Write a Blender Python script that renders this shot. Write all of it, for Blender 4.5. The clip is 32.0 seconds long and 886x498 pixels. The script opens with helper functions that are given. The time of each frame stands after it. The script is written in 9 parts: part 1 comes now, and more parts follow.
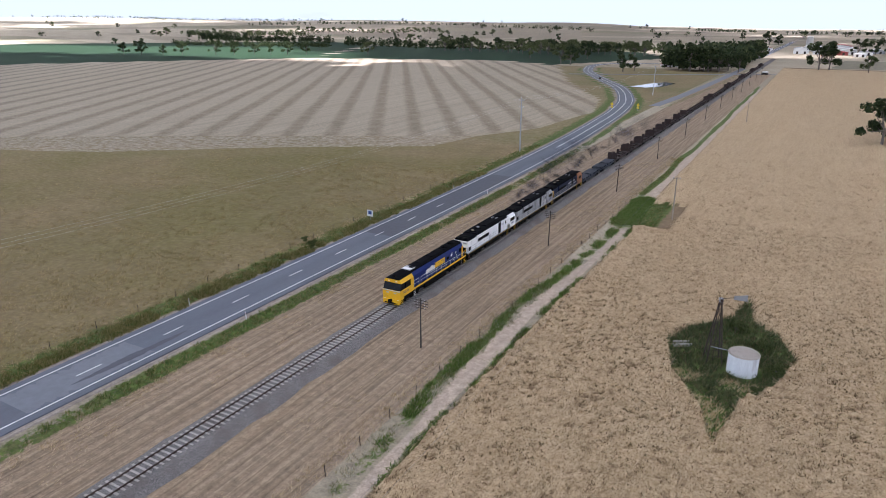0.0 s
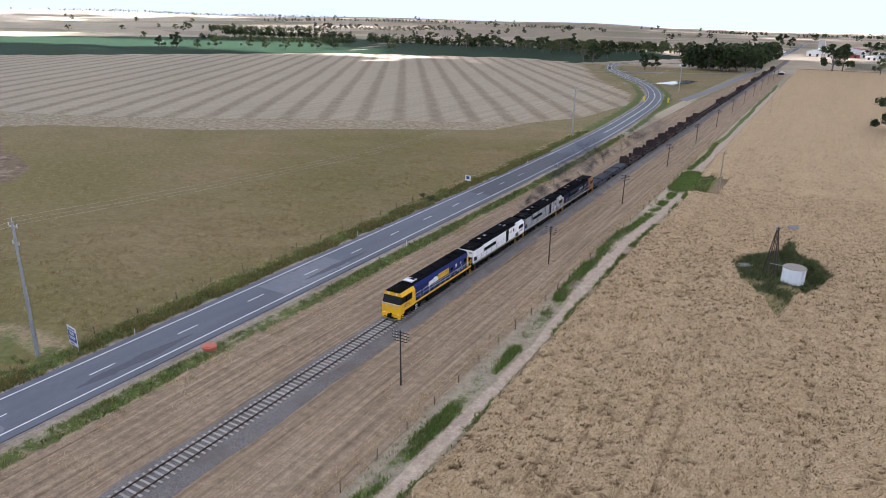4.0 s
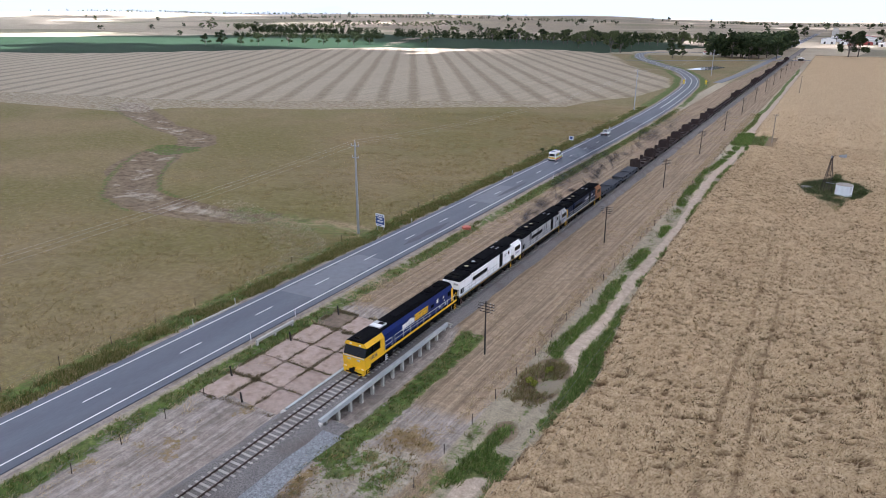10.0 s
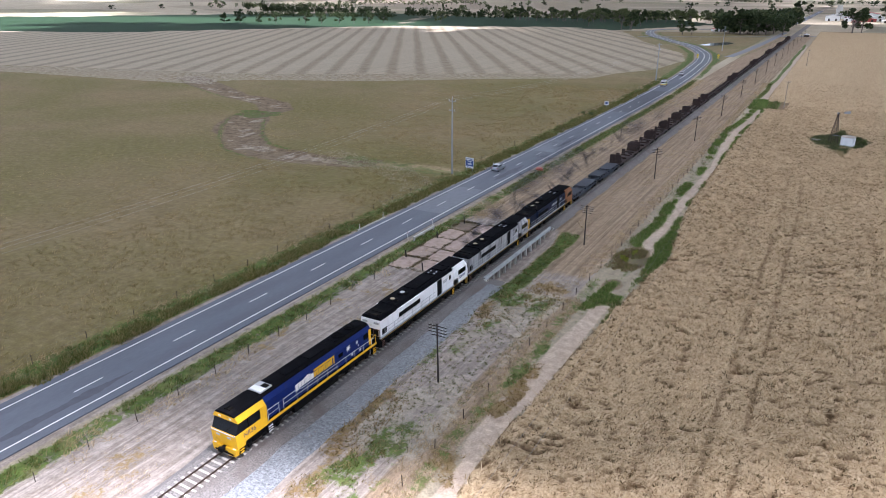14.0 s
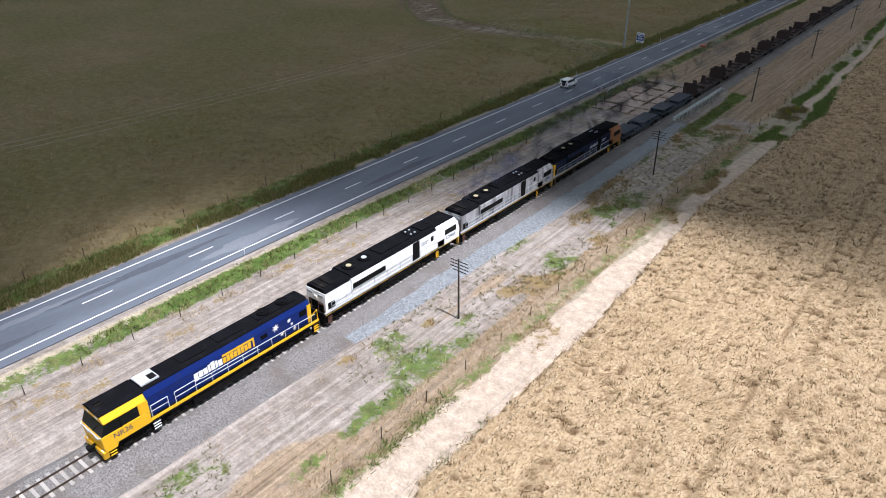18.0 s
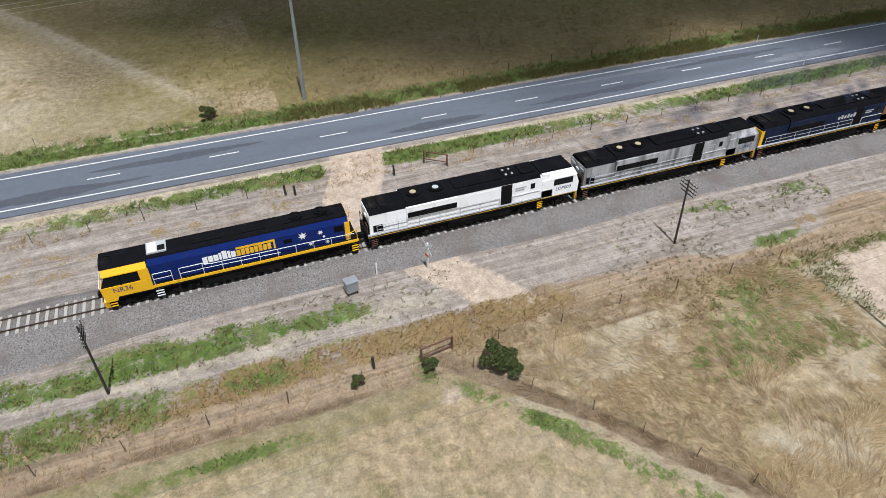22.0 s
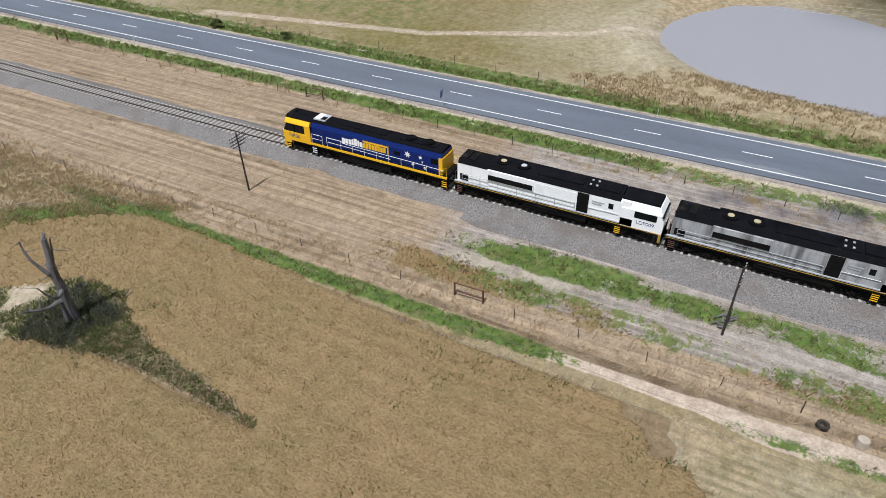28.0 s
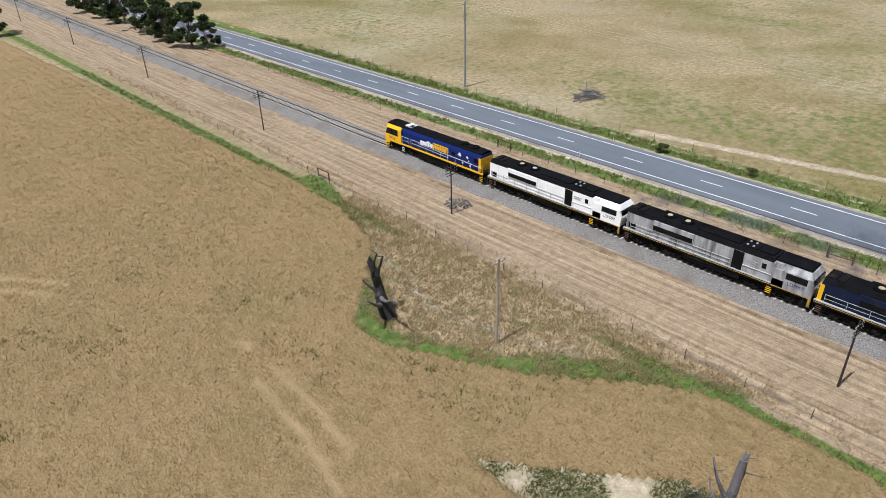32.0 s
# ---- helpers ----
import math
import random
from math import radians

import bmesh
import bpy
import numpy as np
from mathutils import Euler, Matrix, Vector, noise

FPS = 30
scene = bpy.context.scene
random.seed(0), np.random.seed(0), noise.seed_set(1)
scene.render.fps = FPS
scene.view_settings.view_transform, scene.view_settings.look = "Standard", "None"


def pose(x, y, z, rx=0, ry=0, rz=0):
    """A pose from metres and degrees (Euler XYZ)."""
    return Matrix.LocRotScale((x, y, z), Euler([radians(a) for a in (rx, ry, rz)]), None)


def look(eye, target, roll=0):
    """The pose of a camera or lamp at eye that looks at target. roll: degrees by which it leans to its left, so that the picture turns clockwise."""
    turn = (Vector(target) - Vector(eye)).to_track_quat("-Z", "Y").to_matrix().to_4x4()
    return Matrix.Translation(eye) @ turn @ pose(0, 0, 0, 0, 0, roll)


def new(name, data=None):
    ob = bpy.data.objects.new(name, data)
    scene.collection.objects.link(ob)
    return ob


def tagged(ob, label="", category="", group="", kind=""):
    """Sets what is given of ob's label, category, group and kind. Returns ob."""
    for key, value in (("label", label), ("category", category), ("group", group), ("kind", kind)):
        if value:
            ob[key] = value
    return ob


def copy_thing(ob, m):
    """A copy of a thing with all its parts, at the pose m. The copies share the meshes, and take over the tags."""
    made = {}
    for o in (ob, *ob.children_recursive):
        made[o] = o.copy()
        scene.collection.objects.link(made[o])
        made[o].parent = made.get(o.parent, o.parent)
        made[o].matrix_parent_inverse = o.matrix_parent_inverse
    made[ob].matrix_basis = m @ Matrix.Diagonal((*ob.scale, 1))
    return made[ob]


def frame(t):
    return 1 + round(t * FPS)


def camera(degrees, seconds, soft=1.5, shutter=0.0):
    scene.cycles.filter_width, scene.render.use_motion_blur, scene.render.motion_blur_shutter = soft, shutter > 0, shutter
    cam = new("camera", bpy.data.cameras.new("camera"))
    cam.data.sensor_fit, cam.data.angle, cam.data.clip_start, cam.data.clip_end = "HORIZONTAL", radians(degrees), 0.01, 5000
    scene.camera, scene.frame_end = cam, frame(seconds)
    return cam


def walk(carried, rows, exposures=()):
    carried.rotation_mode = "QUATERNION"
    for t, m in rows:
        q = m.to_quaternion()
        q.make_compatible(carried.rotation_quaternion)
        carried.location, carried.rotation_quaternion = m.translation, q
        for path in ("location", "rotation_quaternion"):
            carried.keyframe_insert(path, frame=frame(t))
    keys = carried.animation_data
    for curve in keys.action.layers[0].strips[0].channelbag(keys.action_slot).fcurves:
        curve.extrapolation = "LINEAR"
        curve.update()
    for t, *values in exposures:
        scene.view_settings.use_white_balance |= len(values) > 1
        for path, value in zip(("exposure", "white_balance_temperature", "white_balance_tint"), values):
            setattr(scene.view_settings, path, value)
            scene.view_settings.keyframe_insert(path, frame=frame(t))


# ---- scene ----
cam = camera(66.5, 32.0, soft=0.8)
PATH = [
    (0, (48.42, 26.629, 39.161), (47.521, 28.297, 38.521), 0.3),
    (0.5, (48.115, 22.048, 39.203), (47.215, 23.716, 38.563), 0.4),
    (1, (47.823, 17.573, 39.207), (46.923, 19.239, 38.566), 0.5),
    (1.5, (47.341, 13.143, 39.114), (46.44, 14.809, 38.473), 0.7),
    (2, (47.111, 9.243, 39.067), (46.206, 10.907, 38.427), 0.5),
    (2.5, (46.587, 4.703, 39.016), (45.68, 6.367, 38.375), 0.6),
    (3, (46.17, 0.118, 38.764), (45.262, 1.781, 38.123), 0.9),
    (3.5, (45.738, -4.612, 38.747), (44.83, -2.95, 38.104), 1.1),
    (5.5, (44.39, -23.299, 38.598), (43.473, -21.644, 37.951), 0.9),
    (6, (44.458, -28.398, 38.661), (43.537, -26.744, 38.013), 0.8),
    (6.5, (44.102, -32.889, 38.48), (43.178, -31.238, 37.833), 0.6),
    (7, (43.746, -37.596, 38.319), (42.82, -35.946, 37.671), 0.4),
    (7.5, (43.151, -42.186, 38.138), (42.225, -40.536, 37.489), 0.3),
    (8, (42.355, -46.727, 37.924), (41.43, -45.077, 37.274), 0.4),
    (8.5, (41.901, -51.299, 37.844), (40.973, -49.652, 37.192), 0.3),
    (9, (41.274, -55.908, 37.782), (40.346, -54.262, 37.128), 0.3),
    (9.5, (40.679, -60.445, 37.725), (39.75, -58.8, 37.07), 0.2),
    (10, (40.198, -65.029, 37.818), (39.269, -63.384, 37.162), 0.2),
    (10.5, (39.898, -69.582, 37.794), (38.97, -67.936, 37.137), 0.2),
    (11, (39.726, -74.185, 38.013), (38.798, -72.539, 37.357), 0.1),
    (11.5, (39.612, -78.667, 38.143), (38.685, -77.021, 37.488), 0.1),
    (12, (39.411, -83.042, 38.223), (38.488, -81.393, 37.567), 0.2),
    (12.5, (39.337, -87.273, 38.074), (38.415, -85.625, 37.416), 0.2),
    (13, (39.494, -91.787, 38.057), (38.572, -90.143, 37.388), 0.2),
    (13.5, (39.585, -95.958, 38.037), (38.664, -94.32, 37.351), 0.2),
    (14, (39.878, -100.308, 37.876), (38.957, -98.68, 37.167), -0.0),
    (14.5, (39.93, -104.842, 37.983), (39.011, -103.227, 37.244), 0.1),
    (16.5, (41.307, -125.109, 38.622), (40.331, -123.592, 37.759), 0.4),
    (17, (41.525, -129.625, 38.471), (40.522, -128.145, 37.574), 0.4),
    (17.5, (41.927, -134.293, 38.463), (40.887, -132.863, 37.529), 0.4),
    (18, (42.196, -138.833, 38.166), (41.114, -137.457, 37.198), 0.4),
    (18.5, (42.613, -143.62, 37.749), (41.488, -142.303, 36.751), 0.4),
    (19, (43.701, -148.705, 37.651), (42.52, -147.463, 36.62), 0.2),
    (19.5, (44.087, -153.336, 37.357), (42.857, -152.17, 36.295), 0.3),
    (20, (44.67, -157.845, 37.855), (43.392, -156.776, 36.748), 0.6),
    (20.5, (45.271, -162.402, 37.86), (43.925, -161.46, 36.72), 0.2),
    (21, (45.942, -166.949, 37.843), (44.534, -166.149, 36.669), -0.2),
    (21.5, (46.645, -171.778, 37.702), (45.195, -171.112, 36.496), -0.4),
    (22, (47.355, -176.693, 37.671), (45.885, -176.142, 36.432), -0.5),
    (22.5, (48.041, -182.021, 37.57), (46.555, -181.566, 36.312), -0.2),
    (23, (48.878, -186.949, 37.375), (47.363, -186.6, 36.117), -0.4),
    (23.5, (49.73, -191.749, 37.083), (48.19, -191.518, 35.828), -0.6),
    (24, (50.502, -196.602, 36.986), (48.948, -196.49, 35.732), -0.8),
    (24.5, (51.129, -201.319, 36.782), (49.567, -201.333, 35.535), -1.1),
    (25, (51.61, -206.249, 36.716), (50.046, -206.381, 35.476), -1.2),
    (25.5, (51.849, -211.101, 36.603), (50.294, -211.351, 35.371), -1.4),
    (26, (52.022, -216.147, 36.506), (50.485, -216.514, 35.281), -1.4),
    (26.5, (52.214, -220.943, 36.641), (50.703, -221.417, 35.419), -1.5),
    (28.5, (53.796, -243.174, 37.907), (52.433, -244.013, 36.707), -0.9),
    (29, (54.366, -248.066, 37.852), (53.045, -248.991, 36.668), -1.1),
    (29.5, (55.135, -252.7, 37.726), (53.841, -253.694, 36.569), -1.2),
    (30, (56.12, -257.35, 37.854), (54.846, -258.405, 36.729), -1.3),
    (30.5, (57.456, -261.883, 38.121), (56.2, -262.993, 37.03), -1.2),
    (31, (59.018, -266.353, 38.275), (57.783, -267.518, 37.218), -1.2),
    (31.5, (60.752, -270.653, 38.193), (59.542, -271.876, 37.173), -1.1),
    (32, (62.707, -274.967, 38.153), (61.517, -276.239, 37.17), -1.1),
]
walk(cam, [(t, look(eye, target, roll)) for t, eye, target, roll in PATH],
     exposures=[(0, 1.64, 5950, 24), (10, 1.77, 5930, 24), (13, 1.78, 5900, 23), (14, 1.66, 5870, 22), (15, 1.3, 5830, 20), (16.5, 0.86, 5800, 17), (18, 0.46, 5850, 15), (20, 0.05, 5950, 12), (22, -0.05, 6000, 11), (24, -0.1, 6000, 11), (26.5, -0.12, 5950, 11), (29, 0.0, 5950, 11), (32, 0.08, 6000, 11)])

# ---------------------------------------------------------------- light
SUN_ELEV, SUN_AZ = radians(68), radians(93)      # high sun from +x, azimuth clockwise from +y
world = bpy.data.worlds.new("sky")
scene.world = world
world.use_nodes = True
wn, wl = world.node_tree.nodes, world.node_tree.links
sky = wn.new("ShaderNodeTexSky")
sky.sky_type = "NISHITA"
sky.sun_disc = False
sky.sun_elevation, sky.sun_rotation = SUN_ELEV, SUN_AZ
sky.air_density, sky.dust_density, sky.ozone_density = 1.0, 1.6, 1.0
# thin broken cloud over the sky
tc = wn.new("ShaderNodeTexCoord")
cmap = wn.new("ShaderNodeMapping")
cmap.inputs["Scale"].default_value = (1.6, 1.6, 9.0)
cn = wn.new("ShaderNodeTexNoise")
cn.inputs["Scale"].default_value, cn.inputs["Detail"].default_value = 2.2, 7
cr = wn.new("ShaderNodeValToRGB")
cr.color_ramp.elements[0].position, cr.color_ramp.elements[1].position = 0.12, 0.40
cmix = wn.new("ShaderNodeMix")
cmix.data_type = "RGBA"
cmix.inputs[7].default_value = (4.55, 5.3, 5.75, 1)
wl.new(tc.outputs["Generated"], cmap.inputs["Vector"])
wl.new(cmap.outputs["Vector"], cn.inputs["Vector"])
wl.new(cn.outputs["Fac"], cr.inputs["Fac"])
wl.new(cr.outputs["Color"], cmix.inputs[0])
wl.new(sky.outputs["Color"], cmix.inputs[6])
bg = wn["Background"]
bg.inputs["Strength"].default_value = 0.062
wl.new(cmix.outputs[2], bg.inputs["Color"])
sun_data = bpy.data.lights.new("sun", "SUN")
sun_data.energy, sun_data.angle, sun_data.color = 5.0, radians(0.6), (1.0, 0.975, 0.94)
sun = new("sun", sun_data)
sd = Vector((math.cos(SUN_ELEV) * math.sin(SUN_AZ), math.cos(SUN_ELEV) * math.cos(SUN_AZ), math.sin(SUN_ELEV)))
sun.matrix_world = look(sd * 300, (0, 0, 0))

# ---------------------------------------------------------------- helpers and materials
def material(name, colour, rough=0.7, metal=0.0, vary=0.15, scale=6.0, fine=60.0, bump=0.1, dirt=None, dirt_amount=0.0, dirt_scale=1.2, rand=0.0, emit=0.0, spec=0.5, stretch=(1, 1, 1)):
    """A painted, worn or grained surface: two scales of variation, optional dirt, optional change from piece to piece."""
    m = bpy.data.materials.new(name)
    m.use_nodes = True
    n, l = m.node_tree.nodes, m.node_tree.links
    b = n["Principled BSDF"]
    b.inputs["Roughness"].default_value, b.inputs["Metallic"].default_value = rough, metal
    b.inputs["Specular IOR Level"].default_value = spec
    co = n.new("ShaderNodeTexCoord")
    mp = n.new("ShaderNodeMapping")
    mp.inputs["Scale"].default_value = stretch
    l.new(co.outputs["Object"], mp.inputs["Vector"])
    n1, n2 = n.new("ShaderNodeTexNoise"), n.new("ShaderNodeTexNoise")
    n1.inputs["Scale"].default_value, n1.inputs["Detail"].default_value = scale, 4
    n2.inputs["Scale"].default_value, n2.inputs["Detail"].default_value = fine, 3
    for q in (n1, n2):
        l.new(mp.outputs["Vector"], q.inputs["Vector"])
    add = n.new("ShaderNodeMath")
    add.operation = "ADD"
    l.new(n1.outputs["Fac"], add.inputs[0])
    l.new(n2.outputs["Fac"], add.inputs[1])
    val = n.new("ShaderNodeMapRange")
    val.inputs[1].default_value, val.inputs[2].default_value = 0.6, 1.4
    val.inputs[3].default_value, val.inputs[4].default_value = 1 - vary, 1 + vary
    l.new(add.outputs[0], val.inputs[0])
    out = val.outputs[0]
    if rand:
        oi = n.new("ShaderNodeObjectInfo")
        rr = n.new("ShaderNodeMapRange")
        rr.inputs[3].default_value, rr.inputs[4].default_value = 1 - rand, 1 + rand
        l.new(oi.outputs["Random"], rr.inputs[0])
        mu = n.new("ShaderNodeMath")
        mu.operation = "MULTIPLY"
        l.new(out, mu.inputs[0])
        l.new(rr.outputs[0], mu.inputs[1])
        out = mu.outputs[0]
    mul = n.new("ShaderNodeVectorMath")
    mul.operation = "MULTIPLY"
    mul.inputs[0].default_value = colour
    l.new(out, mul.inputs[1])
    last = mul.outputs[0]
    if dirt:
        n3 = n.new("ShaderNodeTexNoise")
        n3.inputs["Scale"].default_value, n3.inputs["Detail"].default_value = dirt_scale, 6
        l.new(mp.outputs["Vector"], n3.inputs["Vector"])
        r3 = n.new("ShaderNodeMapRange")
        r3.inputs[1].default_value, r3.inputs[2].default_value = 0.62 - 0.3 * dirt_amount, 0.8 - 0.2 * dirt_amount
        r3.inputs[4].default_value = min(1, 0.4 + dirt_amount)
        l.new(n3.outputs["Fac"], r3.inputs[0])
        mx = n.new("ShaderNodeMix")
        mx.data_type = "RGBA"
        mx.inputs[7].default_value = (*dirt, 1)
        l.new(r3.outputs[0], mx.inputs[0])
        l.new(last, mx.inputs[6])
        last = mx.outputs[2]
    l.new(last, b.inputs["Base Color"])
    if bump:
        bu = n.new("ShaderNodeBump")
        bu.inputs["Strength"].default_value, bu.inputs["Distance"].default_value = bump, 0.02
        l.new(n2.outputs["Fac"], bu.inputs["Height"])
        l.new(bu.outputs[0], b.inputs["Normal"])
    if emit:
        b.inputs["Emission Color"].default_value = (*colour, 1)
        b.inputs["Emission Strength"].default_value = emit
    return m


def box(bm, x0, x1, y0, y1, z0, z1):
    v = [bm.verts.new(p) for p in ((x0, y0, z0), (x1, y0, z0), (x1, y1, z0), (x0, y1, z0), (x0, y0, z1), (x1, y0, z1), (x1, y1, z1), (x0, y1, z1))]
    for f in ((3, 2, 1, 0), (4, 5, 6, 7), (0, 1, 5, 4), (1, 2, 6, 5), (2, 3, 7, 6), (3, 0, 4, 7)):
        bm.faces.new([v[i] for i in f])
    return bm


def prism(bm, pts, axis, a, b):
    """A closed outline (pairs) pushed along an axis: 'y' takes (x, z) pairs, 'x' takes (y, z), 'z' takes (x, y)."""
    def place(p, s):
        return {"y": (p[0], s, p[1]), "x": (s, p[0], p[1]), "z": (p[0], p[1], s)}[axis]
    lo, hi = [bm.verts.new(place(p, a)) for p in pts], [bm.verts.new(place(p, b)) for p in pts]
    k = len(pts)
    faces = [bm.faces.new(lo), bm.faces.new(hi)]
    for i in range(k):
        faces.append(bm.faces.new((lo[i], lo[(i + 1) % k], hi[(i + 1) % k], hi[i])))
    bmesh.ops.recalc_face_normals(bm, faces=faces)
    return bm


def tube(bm, p, q, r, n=6, r2=None):
    p, q = Vector(p), Vector(q)
    d = (q - p).normalized()
    u = d.orthogonal().normalized()
    w = d.cross(u)
    r2 = r if r2 is None else r2
    rings = [[bm.verts.new(c + (u * math.cos(2 * math.pi * i / n) + w * math.sin(2 * math.pi * i / n)) * k) for i in range(n)] for c, k in ((p, r), (q, r2))]
    for i in range(n):
        bm.faces.new((rings[0][i], rings[0][(i + 1) % n], rings[1][(i + 1) % n], rings[1][i]))
    bm.faces.new(rings[0][::-1])
    bm.faces.new(rings[1])
    return bm


def line_tube(bm, pts, r, n=5):
    for a, b in zip(pts, pts[1:]):
        tube(bm, a, b, r, n)
    return bm


def B():
    return bmesh.new()


def mesh_of(name, bm, mat, smooth=False):
    me = bpy.data.meshes.new(name)
    bm.to_mesh(me)
    bm.free()
    me.materials.append(mat)
    if smooth:
        me.shade_smooth()
    return me


def part(name, bm, mat, parent, label="", smooth=False):
    ob = new(name, mesh_of(name, bm, mat, smooth))
    ob.parent = parent
    return tagged(ob, label)


def thing(name, label, category, group="", m=None, kind=""):
    ob = new(name)
    ob.empty_display_size = 0.2
    if m is not None:
        ob.matrix_world = m
    return tagged(ob, label, category, group, kind)


def solid(name, bm, mat, label, category, group="", kind="", m=None, smooth=False):
    ob = new(name, mesh_of(name, bm, mat, smooth))
    if m is not None:
        ob.matrix_world = m
    return tagged(ob, label, category, group, kind)


def raw(name, verts, faces, mat, smooth=False):
    me = bpy.data.meshes.new(name)
    me.from_pydata(verts, [], faces)
    me.materials.append(mat)
    if smooth:
        me.shade_smooth()
    return me


rng = np.random.default_rng(7)


def fbm(x, y, scale, seed=0, octaves=4):
    """Smooth value noise from 0 to 1 on arrays, by hashed lattice points."""
    out, amp, tot = 0.0, 1.0, 0.0
    for o in range(octaves):
        f = (2 ** o) / scale
        X, Y = x * f + 17.3 * o + seed * 3.1, y * f - 9.7 * o + seed * 5.7
        ix, iy = np.floor(X), np.floor(Y)
        fx, fy = X - ix, Y - iy
        fx, fy = fx * fx * (3 - 2 * fx), fy * fy * (3 - 2 * fy)

        def hsh(a, b):
            s = np.sin(a * 127.1 + b * 311.7 + seed * 74.7) * 43758.5453
            return s - np.floor(s)
        v = (hsh(ix, iy) * (1 - fx) + hsh(ix + 1, iy) * fx) * (1 - fy) + (hsh(ix, iy + 1) * (1 - fx) + hsh(ix + 1, iy + 1) * fx) * fy
        out, tot, amp = out + amp * v, tot + amp, amp * 0.55
    return out / tot


def inside(x, y, poly):
    """Whether points of the arrays lie in a polygon."""
    r = np.zeros(np.shape(x), bool)
    for (ax, ay), (bx, by) in zip(poly, poly[1:] + poly[:1]):
        c = ((ay > y) != (by > y)) & (x < (bx - ax) * (y - ay) / (by - ay + 1e-9) + ax)
        r ^= c
    return r


def band(v, a, b, soft=0.5):
    """1 between a and b, fading over soft."""
    return np.clip((v - a) / soft + 0.5, 0, 1) * np.clip((b - v) / soft + 0.5, 0, 1)

# ---------------------------------------------------------------- unseen cloud meshes overhead, placed and thinned to shade the fields
def cloud_material(name, density):
    m = bpy.data.materials.new(name)
    m.use_nodes = True
    n, l = m.node_tree.nodes, m.node_tree.links
    b = n["Principled BSDF"]
    b.inputs["Base Color"].default_value = (0.97, 0.97, 0.97, 1)
    b.inputs["Roughness"].default_value = 1.0
    b.inputs["Specular IOR Level"].default_value = 0.0
    tr, mix = n.new("ShaderNodeBsdfTranslucent"), n.new("ShaderNodeMixShader")
    tr.inputs["Color"].default_value = (0.97, 0.97, 0.97, 1)
    mix.inputs[0].default_value = 0.9
    l.new(b.outputs[0], mix.inputs[1])
    l.new(tr.outputs[0], mix.inputs[2])
    cl, mx2 = n.new("ShaderNodeBsdfTransparent"), n.new("ShaderNodeMixShader")
    mx2.inputs[0].default_value = density
    l.new(cl.outputs[0], mx2.inputs[1])
    l.new(mix.outputs[0], mx2.inputs[2])
    l.new(mx2.outputs[0], n["Material Output"].inputs["Surface"])
    return m


CLOUD_BODY, CLOUD_WISP, CLOUD_THIN = cloud_material("shade_cloud_body", 1.0), cloud_material("shade_cloud_wisp", 0.28), cloud_material("thin_shade_cloud", 0.36)
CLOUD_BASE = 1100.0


def puffs(name, centres, radii, mat, seed):
    """Lumpy rounded puffs with flat bases, joined into one mesh."""
    r = np.random.default_rng(seed)
    ball = B()
    bmesh.ops.create_icosphere(ball, subdivisions=1, radius=1.0)
    bv = np.array([v.co[:] for v in ball.verts])
    bf = [[v.index for v in f.verts] for f in ball.faces]
    ball.free()
    V, F = [], []
    for i, (c, q) in enumerate(zip(centres, radii)):
        d = bv * (1 + 0.16 * r.normal(size=(len(bv), 1)))
        p = d * (q, q, 0.55 * q)
        p[:, 2] = np.maximum(p[:, 2], -0.12 * q)
        k = i * len(bv)
        V += [tuple(a) for a in p + c]
        F += [tuple(k + j for j in f) for f in bf]
    return raw(name, V, F, mat, True)


def shade_cloud(lobes, seed, grain=45.0, fill=None):
    """An unseen cloud set along the sun's line to shade the land (x, y, half lengths)."""
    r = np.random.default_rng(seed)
    C = thing("cloud", "unseen white cloud with a ragged edge, added to shade the fields", "cloud", "clouds over the plain")
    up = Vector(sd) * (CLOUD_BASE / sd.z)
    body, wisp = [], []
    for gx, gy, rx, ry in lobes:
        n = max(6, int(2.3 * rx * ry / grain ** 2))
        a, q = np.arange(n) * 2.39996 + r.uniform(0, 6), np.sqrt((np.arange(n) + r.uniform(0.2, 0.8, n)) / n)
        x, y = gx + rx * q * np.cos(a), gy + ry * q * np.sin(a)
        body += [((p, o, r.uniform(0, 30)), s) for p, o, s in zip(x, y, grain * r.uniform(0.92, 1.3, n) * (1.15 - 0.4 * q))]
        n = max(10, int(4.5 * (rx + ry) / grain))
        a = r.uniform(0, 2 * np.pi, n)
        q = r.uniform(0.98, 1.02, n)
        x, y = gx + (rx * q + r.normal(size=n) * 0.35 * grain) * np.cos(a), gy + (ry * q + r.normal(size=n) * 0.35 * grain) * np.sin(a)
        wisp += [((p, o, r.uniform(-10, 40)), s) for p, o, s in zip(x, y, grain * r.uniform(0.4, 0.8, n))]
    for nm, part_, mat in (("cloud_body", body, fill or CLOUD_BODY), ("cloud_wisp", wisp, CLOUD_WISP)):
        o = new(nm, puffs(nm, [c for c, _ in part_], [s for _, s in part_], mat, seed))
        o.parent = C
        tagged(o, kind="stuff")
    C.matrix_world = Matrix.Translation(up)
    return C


shade_cloud([(45, 86, 150, 94), (200, 80, 170, 104), (-95, 30, 110, 90), (-18, -14, 72, 30), (-118, -92, 74, 74), (60, 215, 280, 160), (-330, 120, 260, 190), (-650, 90, 240, 220), (-240, -75, 150, 100), (-460, -70, 200, 110), (330, 230, 200, 190), (-20, 360, 330, 150), (-420, 320, 300, 150), (-90, 520, 330, 90), (-560, 470, 300, 110), (260, 480, 240, 130)], 201)
